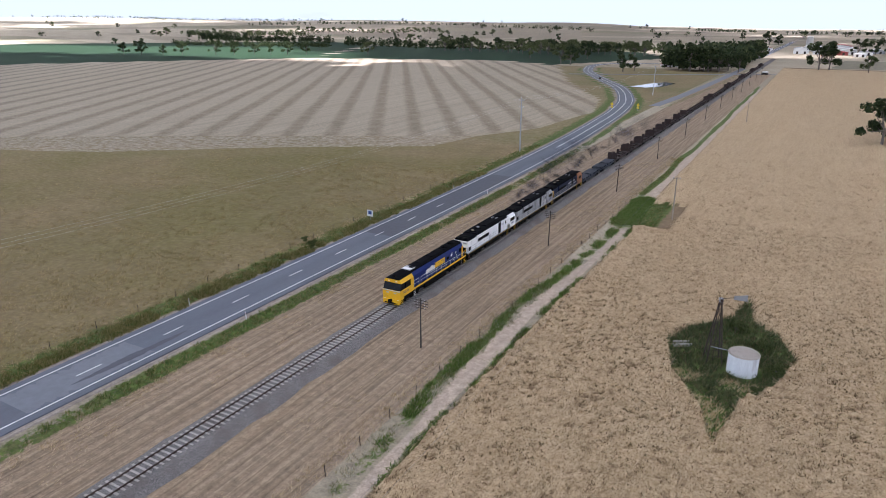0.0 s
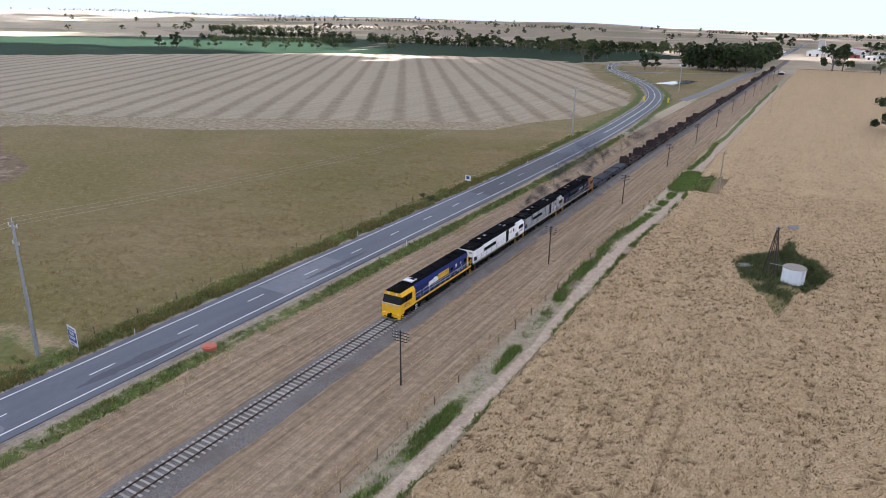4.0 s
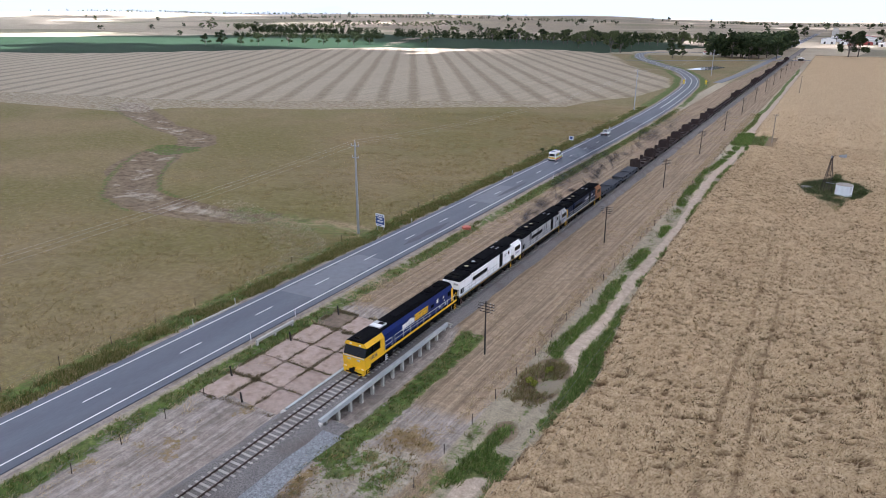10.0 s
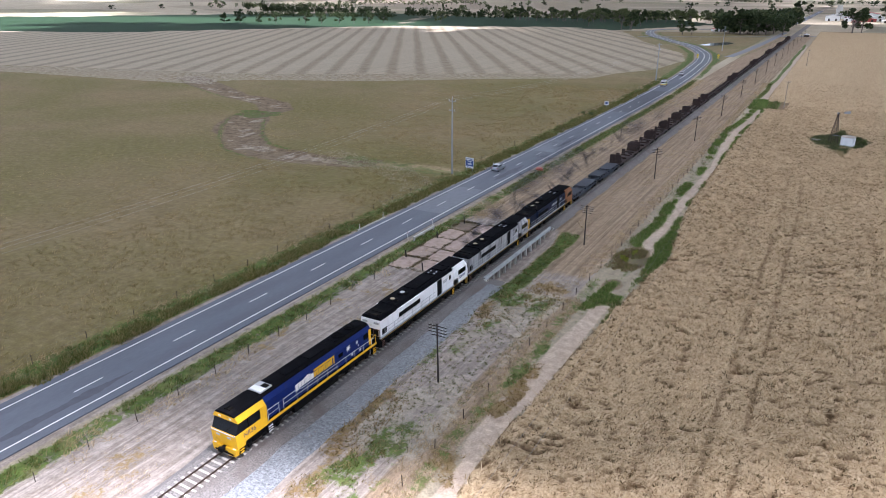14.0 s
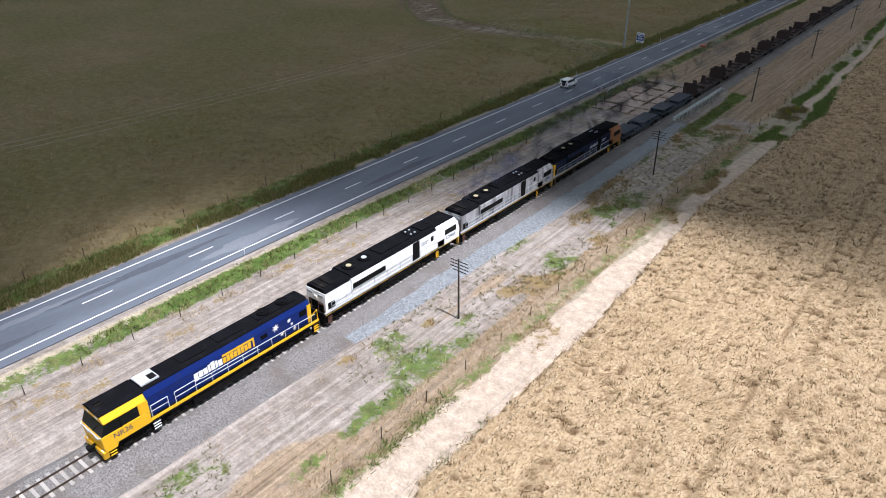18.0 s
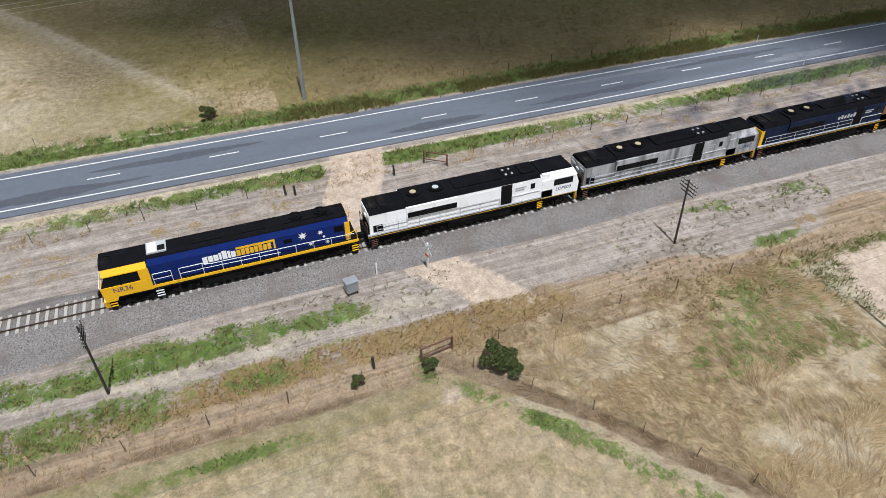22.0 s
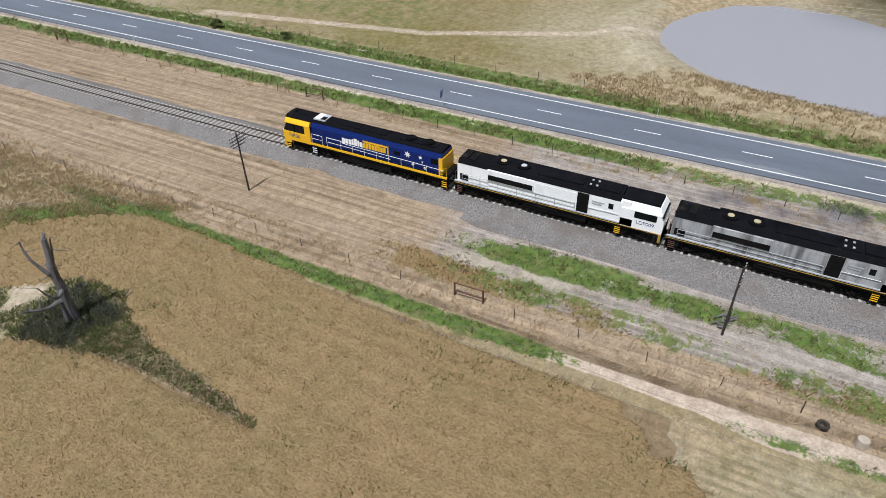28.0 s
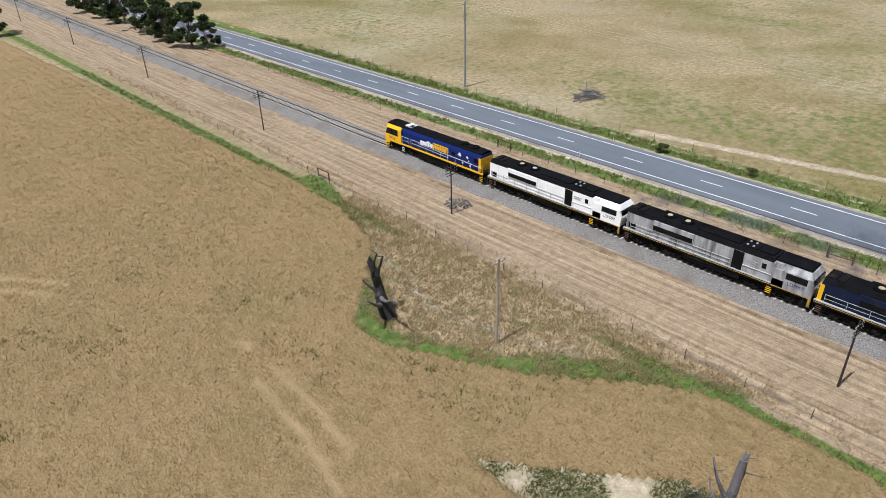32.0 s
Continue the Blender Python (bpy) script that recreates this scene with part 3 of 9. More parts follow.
def weeds(x, y):
    """Rank grass, ochre weeds, the brown ditch and bare grey earth."""
    p1, p2, p3 = fbm(x, y * 0.5, 6, 101, 4), fbm(x, y * 0.6, 3, 102, 4), fbm(x, y, 14, 103, 3)
    ochre = (0.58 + 0.9 * (p1 - 0.45)) * band(x, 10.2, 13.8, 1.2) * band(y, -268, -150, 8)
    ochre = np.maximum(ochre, 0.6 * np.clip((p1 - 0.44) * 6, 0, 1) * band(x, 5.0, 14.0, 1.2) * band(y, -150, -16, 6))
    ochre = np.maximum(ochre, 0.55 * np.clip((p2 - 0.46) * 6, 0, 1) * band(x, -13.5, -5.0, 1.2) * band(y, -262, 4, 8) * 0.82)
    ochre = np.maximum(ochre, 0.7 * np.clip((p1 - 0.5) * 6, 0, 1) * band(x, 14.0, 18.6, 1.0) * band(y, -100, -14, 6))
    ditch = (0.42 + 0.7 * p3) * band(x + 2.0 * (p1 - 0.5), 15.3, 16.4, 0.6) * band(y, -262, -168, 6)
    ditch = np.maximum(ditch, 0.8 * band(x, 13.6, 14.5, 0.5) * band(y, -345, -255, 10) * np.clip((p2 - 0.4) * 5, 0, 1))
    ditch = np.maximum(ditch, 0.85 * inside(x, y, DEAD_ISLAND) * (y > -285))
    ditch = np.maximum(ditch, (0.7 + 0.9 * (p2 - 0.46)) * band(np.hypot((x - 17.6) / 0.55, y + 2.5), -1, 5.5, 2.5))
    ditch = np.maximum(ditch, 0.7 * band(np.hypot((x - 18.0) / 0.6, y + 14), -1, 2.6, 1.5))
    edge_d = to_line(x, y, CORNER)
    ditch = np.maximum(ditch, (0.35 + 0.7 * p3) * band(edge_d, -1, 0.8, 0.6))
    # weedy foot of the ballast
    foot = np.clip((p2 - 0.42) * 6, 0, 1) * (band(x, 3.6, 4.6, 0.6) + band(x, -4.6, -3.6, 0.6))
    ditch = np.maximum(ditch, 0.75 * foot * band(y, -800, -255, 12))
    tri = inside(x, y, [(14.6, -344), (17, -344), (24, -330), (31, -321), (31, -315), (27, -307), (20, -299), (14.6, -286)])
    rank = 0.95 * tri
    yardside = inside(x, y, YARDSIDE)
    rank = np.maximum(rank, (0.46 + 0.5 * (p3 - 0.45)) * yardside)
    ochre = np.maximum(ochre, 0.7 * yardside * np.clip((p1 - 0.38) * 5, 0, 1))
    rank = np.maximum(rank, (0.43 + 0.5 * (p3 - 0.45)) * ((x < -28) & (y < -168) & (y > -520) & (x > -420)))
    pd = to_line(x, y, POND + POND[:1])
    rank = np.maximum(rank, 0.6 * band(pd, 1.0, 8, 4) * band(x, -41, -31, 3) * band(y, -275, -205, 12))
    low = ((x > 18.8) & (y < np.minimum(-112, -164.2 + 0.77 * (x - 16.7)))) & ~inside(x, y, WHEAT_LOW)
    rank = np.maximum(rank, (0.50 + 0.3 * (p3 - 0.47) + 0.3 * (p2 - 0.5)) * low)
    ochre = np.maximum(ochre, 0.8 * np.clip((p3 - 0.55) * 6, 0, 1) * low * band(y, -260, -225, 8))
    ochre = np.maximum(ochre, (0.5 + 0.8 * (p2 - 0.46)) * band(np.hypot((x - 20) / 0.25, y + 220), -1, 6, 5))
    rank = rank * (1 - band(to_line(x, y, [(-31.5, -262), (-31, -440)]), -1, 0.9, 0.8)) * (1 - band(to_line(x, y, [(-56, -257), (-50, -268), (-40, -290), (-33, -330)]), -1, 1.6, 1.0))
    bare = 0.6 * band(to_line(x, y, [(16.5, -343), (20, -337), (23, -327), (25.5, -316), (23, -306), (21, -301)]), -1, 0.9, 1.3) * (p2 > 0.36)
    # worn, weedy creek bed in the paddock across the road
    cd_ = to_line(x, y, CREEK)
    wide = 3.4 + 5.5 * fbm(x, y, 22, 105, 2) * np.clip((-x - 50) / 30, 0, 1)
    ditch = np.maximum(ditch, 1.25 * band(cd_, -1, wide, 1.6) * (x < -52))
    for line in SIDE_CHANNELS:
        ditch = np.maximum(ditch, 0.46 * band(to_line(x, y, line), -1, 1.4, 2.5))
    fallow = inside(x, y, [(-700, -8), (-330, 100), (-214, 112), (-196, 136), (-145, 159), (-101, 194), (-60, 220), (-56, 247), (-84, 229), (-121, 209), (-195, 163), (-330, 128), (-700, 20)])
    rank = np.maximum(rank, 0.6 * band(cd_, -1, 3.0, 3.0) * (x < -28) * (x > -66))
    bare = np.maximum(bare, 0.52 * band(cd_, -1, wide - 0.8, 1.6) * np.clip((fbm(x, y, 6, 106, 4) - 0.42) * 6, 0, 1) * (x < -54))
    bare = np.maximum(bare, 0.52 * fallow)
    bare = np.maximum(bare, (0.55 + 0.9 * (p1 - 0.45)) * band(x, 6.5, 14.5, 1.6) * band(y, -62, -20, 6))
    pale_earth = 0.62 * np.clip((fbm(x, y * 0.4, 5, 86, 3) - 0.36) * 6, 0, 1) * band(x, 7.2, 11.0, 1.2) * band(y, -262, -160, 8)
    bare = np.maximum(bare, pale_earth)
    return [ochre, ditch, rank, bare]


def covers(x, y):
    rd = to_line(x, y, BEND)
    left = x < -21.5
    green = band(rd, 5.5, 8.4, 1.2) * (y < 640) * np.where(left, 0.92, 0.35 + 0.7 * fbm(x, y * 0.5, 9, 88, 3))
    green = np.maximum(green, 0.62 * band(rd, 7.5, 10.5, 2.5) * left)
    straw = band(x, -14.5, 14.8, 1.0) * np.maximum(band(y, np.where(x > 4, -14, 4), 640, 10), band(y, -800, -262, 30))
    dust = band(x, -14.8, 14.8, 1.0) * band(y, -275, 8, 24)
    dust = np.maximum(dust, 0.95 * band(rd, 2.5, 5.3, 0.8))
    lane = 2.4 * (fbm(x, y * 0.35, 9, 84, 3) - 0.5)
    wl_, wr_, we_ = wash_left(y), wash_right(y), crop_edge(y)
    clump = fbm(x, y * 0.6, 3.2, 87, 4)
    sand = (0.85 + 1.0 * (clump - 0.42)) * band(x + 0.4 * lane, wl_, wr_, 0.45) * np.maximum(band(y, -2, 158, 3), band(y, -48, -17, 3))
    sand = np.maximum(sand, (0.42 + 1.5 * (fbm(x, y * 0.5, 5, 87, 4) - 0.3)) * band(x + lane, 17.0, 18.4, 0.6) * band(y, 186, 500, 8))
    # strip along the crop's fence
    green = np.maximum(green, (0.62 + 0.5 * fbm(x, y, 26, 2, 2)) * band(x + lane, 15.1, 17.0, 0.7) * band(y, 186, 520, 6))
    green = np.maximum(green, (0.55 + 1.7 * (clump - 0.42)) * band(x + 0.4 * lane, wl_ - 2.0, wl_ - 0.2, 0.5) * band(y, 0, 162, 4))
    green = np.maximum(green, (0.72 + 1.3 * (clump - 0.42)) * band(x + 0.5 * lane, wr_ + 0.1, we_ - 0.2, 0.7) * band(y, -21, 22, 3))
    green = np.maximum(green, (0.46 + 1.4 * (clump - 0.42)) * band(x, wr_ + 0.2, we_ + 0.2, 0.4) * band(y, -50, 160, 4))
    green = np.maximum(green, (0.48 + 1.7 * (clump - 0.42)) * band(x, wl_ - 1.5, wl_, 0.6) * band(y, -50, 0, 4))
    green = np.maximum(green, (0.7 + clump - 0.42) * band(x, 17.5, 20.8, 0.8) * band(y, -21, -17, 1.5))
    green = np.maximum(green, 0.9 * band(x, 14.8, 24.5, 2.0) * band(y, 158, 186, 8))
    edge = 1.6 * (fbm(x, y, 6, 4, 4) - 0.5)
    sand = np.maximum(sand, band(x, 16.5 + edge, 18.3 + 1.5 * np.clip((-y - 14) / 86, 0, 1) + 0.5 * edge, 0.7) * band(y, -100, -44, 4) * np.clip(0.25 + 2.2 * (fbm(x, y * 0.5, 4, 85, 4) - 0.2), 0.2, 1))
    sand = np.maximum(sand, inside(x, y, YARD) * 1.0)
    sand = np.maximum(sand, band(to_line(x, y, [(23, 172), (18.6, 180), (17.6, 208), (19, 279), (17.4, 470)]), -1, 1.0, 0.8))
    green = np.maximum(green, 0.5 * band(x, 14.6, 16.6, 1.0) * band(y, -130, -12, 4))
    # weedy ground under the yard, the level crossing track
    green = np.maximum(green, 0.5 * inside(x, y, [(17, -133), (15.5, -129), (15, -140), (24, -150), (26, -133)]))
    sand = np.maximum(sand, 0.95 * band(to_line(x, y, [(-17.6, -162.6), (-13, -163.6), (-8.5, -165.5), (-3, -165)]), -1, 2.9, 1.2))
    sand = np.maximum(sand, 0.6 * band(to_line(x, y, [(4, -162), (8, -159), (12.5, -156.6)]), -1, 2.6, 1.6))
    green = green * (1 - band(to_line(x, y, [(-18, -162.6), (-8.5, -165.5), (-3, -165)]), -1, 2.9, 0.8))
    # grass in the dust beside the track
    patchy = fbm(x, y * 0.55, 4.2, 9, 5)
    reserve = band(y, -264, -166, 8)
    green = np.maximum(green, (0.55 + 1.1 * (patchy - 0.46)) * band(x, 5.8, 9.0, 1.2) * reserve)
    green = np.maximum(green, (0.36 + 0.9 * (patchy - 0.46)) * band(x, 9.8, 13.4, 1.2) * reserve)
    green = np.maximum(green, 0.6 * np.clip((patchy - 0.47) * 5, 0, 1) * band(x, 5.0, 13.5, 1.5) * band(y, -150, -20, 8))
    green = np.maximum(green, 0.85 * band(x, 4.2, 7.6, 1.0) * band(y, -27, 4, 3))
    green = np.maximum(green, 0.6 * np.clip((patchy - 0.45) * 5, 0, 1) * band(x, 8.5, 12.5, 1.5) * band(y, -52, -30, 4))
    straw = np.maximum(straw, 0.8 * band(x, 12.6, 16.6, 1.2) * band(y, -330, -20, 6))
    straw = np.maximum(straw, 0.9 * np.clip((fbm(x, y * 0.5, 9, 11, 3) - 0.46) * 5, 0, 1) * band(x, 7.5, 14, 1.5) * band(y, -158, -60, 8))
    # vivid patches beside the line
    vivid = fbm(x, y * 0.5, 5.5, 141, 4)
    green = np.maximum(green, 0.68 * np.clip((vivid - 0.40) * 6, 0, 1) * band(x, 5.0, 9.0, 0.8) * band(y, -262, -176, 6))
    green = np.maximum(green, 0.56 * np.clip((vivid - 0.42) * 6, 0, 1) * band(x, 10.2, 14.0, 0.8) * band(y, -262, -182, 6))
    # strip of grass and washed sand along the lower paddock
    green = np.maximum(green, 0.9 * band(x, 16.6, 18.6, 0.9) * band(y, -520, -246, 8) * (1 - 0.8 * band(y, -330, -302, 10)))
    green = np.maximum(green, 0.75 * band(to_line(x, y, [(16, -352), (20, -338), (29, -322), (33, -316), (28, -306), (21, -298), (17, -290)]), -1, 2.2, 1.4))
    green = np.maximum(green, 0.36 * inside(x, y, [(17, -340), (30, -322), (31, -316), (24, -304), (19, -299), (15.5, -315)]))
    straw = np.maximum(straw, 0.9 * inside(x, y, [(14, -342), (17, -344), (24, -330), (31, -321), (31, -315), (27, -307), (20, -299), (14, -290)]))
    dust = np.maximum(dust, 0.7 * band(to_line(x, y, [(20, -338), (24, -325), (26, -314), (24, -306)]), -1, 0.8, 1.2))
    wob = 1.2 * (fbm(x, y, 8, 21, 3) - 0.5)
    sand = np.maximum(sand, (0.85 + 0.8 * (patchy - 0.46)) * band(x + wob, 16.6, 17.8 + np.interp(y, (-240, -231, -222), (0.3, 1.2, 0.0)), 0.7) * band(y, -252, -196, 6))
    green = np.maximum(green, (0.40 + 0.9 * (patchy - 0.46)) * band(x, 17.4, 19.0, 0.8) * band(y, -236, -168, 8))
    under = y < -163.6 + 0.77 * (x - 16.7)
    green = np.maximum(green, (0.55 + 0.6 * (patchy - 0.5)) * band(to_line(x, y, CORNER), 0.9, 3.0, 1.0) * under)
    straw = np.maximum(straw, 0.8 * band(to_line(x, y, CORNER), 0.6, 2.2, 0.8) * ~under)
    sand = np.maximum(sand, 0.55 * band(np.hypot(x - 18.6, y + 165.2), -1, 1.5, 1.0))
    # fields
    pasture = ((x < -25.5) & (y > -180 + 0.6 * (x + 42)) & (y < 230)).astype(float)
    pasture = np.maximum(pasture, ((x < -30) & (y <= -180 + 0.6 * (x + 42))) * (0.62 + 0.7 * (fbm(x, y, 30, 81, 3) - 0.45)))
    pasture = np.clip(pasture - 0.35 * band(to_line(x, y, [(-30, -168), (-42, -180), (-70, -197), (-130, -233)]), -1, 2.0, 3.0), 0, 1)
    creek = to_line(x, y, CREEK)
    dust = np.maximum(dust, 0.3 * band(creek, -1, 4.2, 3.5))
    green = np.maximum(green, 0.62 * band(creek, 5.0, 7.0, 1.6) * (x < -80) * (y < 26 + 0.62 * (-x - 60)))
    green = np.maximum(green, 0.6 * (np.hypot((x + 127) / 1.4, y - 69) < 6.5 + 3 * (fbm(x, y, 5, 31, 2) - 0.5)))
    green = np.maximum(green, 0.5 * band(to_line(x, y, [(-60, 30), (-33, 30)]), -1, 5, 4))
    green = np.maximum(green, (0.12 + 0.42 * fbm(x, y * 0.6, 30, 107, 3)) * band(x, -900, -36, 12) * band(y, -700, -285, 30))
    stubble = inside(x, y, STUBBLE).astype(float)
    pasture = pasture * (1 - stubble)
    pasture = np.maximum(pasture, 0.7 * ((x < -20) & (x > -300) & (y > 150) & (y < 660)) * (1 - stubble))
    pasture = np.maximum(pasture, np.where(x < 20, 0.62, 0.42) * ((x > 14.8) & (y < -150) & ~inside(x, y, YARDSIDE)))
    crop = inside(x, y, [(-176, 662), (-256, 702), (-440, 634), (-610, 366), (-1200, 160), (-1600, 300), (-1130, 640), (-800, 1120), (-560, 1000), (-176, 1000), (-100, 860)]).astype(float)
    crop = np.maximum(crop, inside(x, y, [(55, 745), (330, 760), (330, 900), (70, 900)]) * 0.5)
    wheat = ((x > crop_edge(y) - 0.1) & (y > -127) & (y < 735)).astype(float) * (1 - inside(x, y, YARD)) * (1 - inside(x, y, ISLAND))
    low = ((x > 18.5) & (y < np.minimum(-112, -164.2 + 0.77 * (x - 16.7)))).astype(float)
    lowgreen = low * (1 - inside(x, y, WHEAT_LOW))
    wheat = np.maximum(wheat, low * inside(x, y, WHEAT_LOW))
    green = np.maximum(green, 0.36 * lowgreen * np.clip((fbm(x, y * 0.6, 17, 41, 3) - 0.36) * 3, 0, 1))
    weedy = np.maximum(band(np.hypot((x - 25) / 0.55, y + 223), -1, 11, 8), band(np.hypot((x - 40) / 0.6, y + 200), -1, 12, 8))
    green = np.maximum(green, (0.36 + 0.6 * (patchy - 0.46)) * weedy * lowgreen)
    sand = np.maximum(sand, 0.25 * lowgreen * np.clip((fbm(x, y, 22, 43, 3) - 0.4) * 4, 0, 1))
    isl = inside(x, y, ISLAND).astype(float)
    dead = inside(x, y, DEAD_ISLAND).astype(float)
    green = np.maximum(green, 0.75 * isl)
    straw = np.maximum(straw, 0.7 * isl * (y < 103))
    dust = np.maximum(dust, 0.35 * dead)
    green = np.maximum(green, 0.35 * dead * (y > -288))
    sand = sand * (1 - dead * (y > -283))
    wheat = wheat * (1 - dead)
    sand = np.maximum(sand, 0.52 * dead * np.clip((fbm(x, y, 2.6, 51, 2) - 0.5) * 8, 0, 1) * (y < -286))
    # bare banks round the pond and the track to it
    pd = to_line(x, y, POND + POND[:1])
    pasture = pasture * (1 - 0.3 * band(pd, -1, 9, 6))
    dust = np.maximum(dust, 0.5 * band(pd, -1, 3, 3) * (x < -31))
    sand = np.maximum(sand, 0.55 * band(to_line(x, y, [(-56, -257), (-50, -268), (-40, -290), (-33, -330)]), -1, 1.6, 1.5))
    sand = np.maximum(sand, 0.5 * band(to_line(x, y, [(-31.5, -262), (-31, -440)]), -1, 0.7, 0.8))
    # far dirt road between the crops
    sand = np.maximum(sand, 0.9 * band(to_line(x, y, [(-470, 690), (-680, 1150)]), -1, 4, 3))
    dust = np.maximum(dust, 0.35 * inside(x, y, [(-36, 400), (-18, 345), (-10, 640), (-120, 640), (-118, 600), (-60, 470)]))
    green = np.maximum(green, 0.45 * band(to_line(x, y, OLD_ROAD), 3, 8, 3))
    return [green, straw, sand, dust], [pasture, stubble, crop, wheat]


build_ground()

# ---------------------------------------------------------------- road
ASPHALT = material("worn_asphalt", (0.108, 0.122, 0.148), 0.8, vary=0.22, scale=0.35, fine=9, bump=0.15, dirt=(0.076, 0.084, 0.10), dirt_amount=0.3, dirt_scale=0.25, stretch=(1, 0.12, 1))
PATCH = material("dark_bitumen_patch", (0.066, 0.074, 0.09), 0.75, vary=0.2, scale=1.2, fine=12, bump=0.1)
PALE = material("pale_asphalt_patch", (0.165, 0.178, 0.20), 0.9, vary=0.15, scale=1.0, fine=12, bump=0.1)
WHITE_LINE = material("road_paint", (0.78, 0.78, 0.76), 0.6, vary=0.12, scale=2, fine=30, dirt=(0.35, 0.35, 0.34), dirt_amount=0.25)


def bezier_line(pts, step=4.0):
    """A smooth line through the points, by Catmull-Rom."""
    P = [Vector((*p, 0)) for p in pts]
    P = [P[0] * 2 - P[1]] + P + [P[-1] * 2 - P[-2]]
    out = []
    for a, b, c, d in zip(P, P[1:], P[2:], P[3:]):
        k = max(2, int((c - b).length / step))
        for i in range(k):
            t = i / k
            out.append(0.5 * (2 * b + (c - a) * t + (2 * a - 5 * b + 4 * c - d) * t * t + (3 * b - a - 3 * c + d) * t ** 3))
    return out + [P[-2]]


ROAD_LINE = [Vector((-21.5, y, 0)) for y in range(-900, 141, 8)] + bezier_line(BEND[1:])[0:]


def offset(pts, d):
    out = []
    for i, p in enumerate(pts):
        t = (pts[min(i + 1, len(pts) - 1)] - pts[max(i - 1, 0)]).normalized()
        out.append(p + Vector((t.y, -t.x, 0)) * d)
    return out


def ribbon(name, pts, d0, d1, z, mat, thick=0.0):
    a, b = offset(pts, d0), offset(pts, d1)
    v = [(p.x, p.y, z) for p in a] + [(p.x, p.y, z) for p in b]
    k = len(pts)
    f = [(i, k + i, k + i + 1, i + 1) for i in range(k - 1)]
    if thick:
        v += [(x, y, z - thick) for x, y, _ in v]
        f += [(2 * k + i, i, i + 1, 2 * k + i + 1) for i in range(k - 1)] + [(k + i, 3 * k + i, 3 * k + i + 1, k + i + 1) for i in range(k - 1)]
    return raw(name, v, [q[::-1] for q in f], mat)


tagged(new("road", ribbon("road", ROAD_LINE, -4.4, 4.4, 0.10, ASPHALT, 0.2)), "two-lane grey asphalt country highway with worn patches", "road", kind="structure")
for d in (-3.25, 3.25):
    tagged(new("road_edge_line", ribbon("road_edge_line", ROAD_LINE, d - 0.09, d + 0.09, 0.146, WHITE_LINE)), "continuous white painted edge line", "road marking", kind="structure")
# broken centre line, 3 m dashes every 12 m
dash = raw("centre_dash", [(-0.08, -1.6, 0), (0.08, -1.6, 0), (0.08, 1.6, 0), (-0.08, 1.6, 0)], [(0, 1, 2, 3)], WHITE_LINE)
road_centre = thing("centre_line", "broken white painted centre line", "road marking", kind="structure")
DASH0 = -214.7 + 1.5
for k in range(-26, 37):
    y = DASH0 + 12.27 * k
    if -560 < y < 165:
        o = new("centre_dash", dash)
        o.parent = road_centre
        o.location = (-21.5, y, 0.146)
curve_pts = [p for p in ROAD_LINE if p.y > 235]
for d in (-0.16, 0.16):
    tagged(new("road_centre_line", ribbon("road_centre_line", curve_pts, d - 0.07, d + 0.07, 0.146, WHITE_LINE)), "double white painted centre line on the bend", "road marking", kind="structure")
old = bezier_line(OLD_ROAD)
tagged(new("old_road", ribbon("old_road", old, -2.4, 2.4, 0.12, PALE, 0.2)), "disused pale side road with worn surface", "road", kind="structure")


def road_patch(y0, y1, x0, x1, mat, seed):
    z = 0.105 + 0.0025 * seed
    r = np.random.default_rng(seed)
    k = 36
    v = []
    wide = x1 - x0 > 4
    lean = 0 if wide else r.uniform(-0.25, 0.25)
    for i in range(k + 1):
        u = i / k
        y = y0 + (y1 - y0) * u
        taper = 1.0 if wide else min(1.0, 0.12 + 3.2 * min(u, 1 - u)) * (0.8 + 0.35 * math.sin(7 * u + seed) ** 2)
        c, w = (x0 + x1) / 2 + lean * (u - 0.5) + r.normal() * 0.04, (x1 - x0) / 2 * taper
        v += [(c - w * (1 + r.normal() * 0.1), y + r.normal() * 0.1, z), (c + w * (1 + r.normal() * 0.1), y + r.normal() * 0.1, z)]
    f = [(2 * i, 2 * i + 1, 2 * i + 3, 2 * i + 2) for i in range(k)]
    tagged(new("road_patch", raw("road_patch", v, f, mat)), "irregular repair patch in the asphalt", "road patch", kind="structure")


for i, (a, b, c, d, mt) in enumerate([(-212, -184, -20.7, -19.0, PATCH), (-190, -172, -23.6, -22.2, PATCH), (-213, -199, -18.9, -17.9, PALE), (-140, -120, -20.6, -19.4, PATCH), (-120, -98, -23.6, -22.4, PATCH), (-104, -90, -20.8, -18.6, PALE),
                                     (-78, -62, -20.5, -19.4, PATCH), (-135, -112, -23.8, -23.0, PALE), (-158, -146, -20.4, -18.9, PATCH), (2, 20, -24.3, -18.6, PALE), (28, 44, -20.8, -19.2, PATCH), (60, 76, -24.2, -18.7, PALE), (130, 190, -24.9, -18.1, PATCH), (-242, -232, -19.2, -18.0, PALE), (66, 82, -20.6, -19.4, PATCH)]):
    road_patch(a, b, c, d, mt, i)

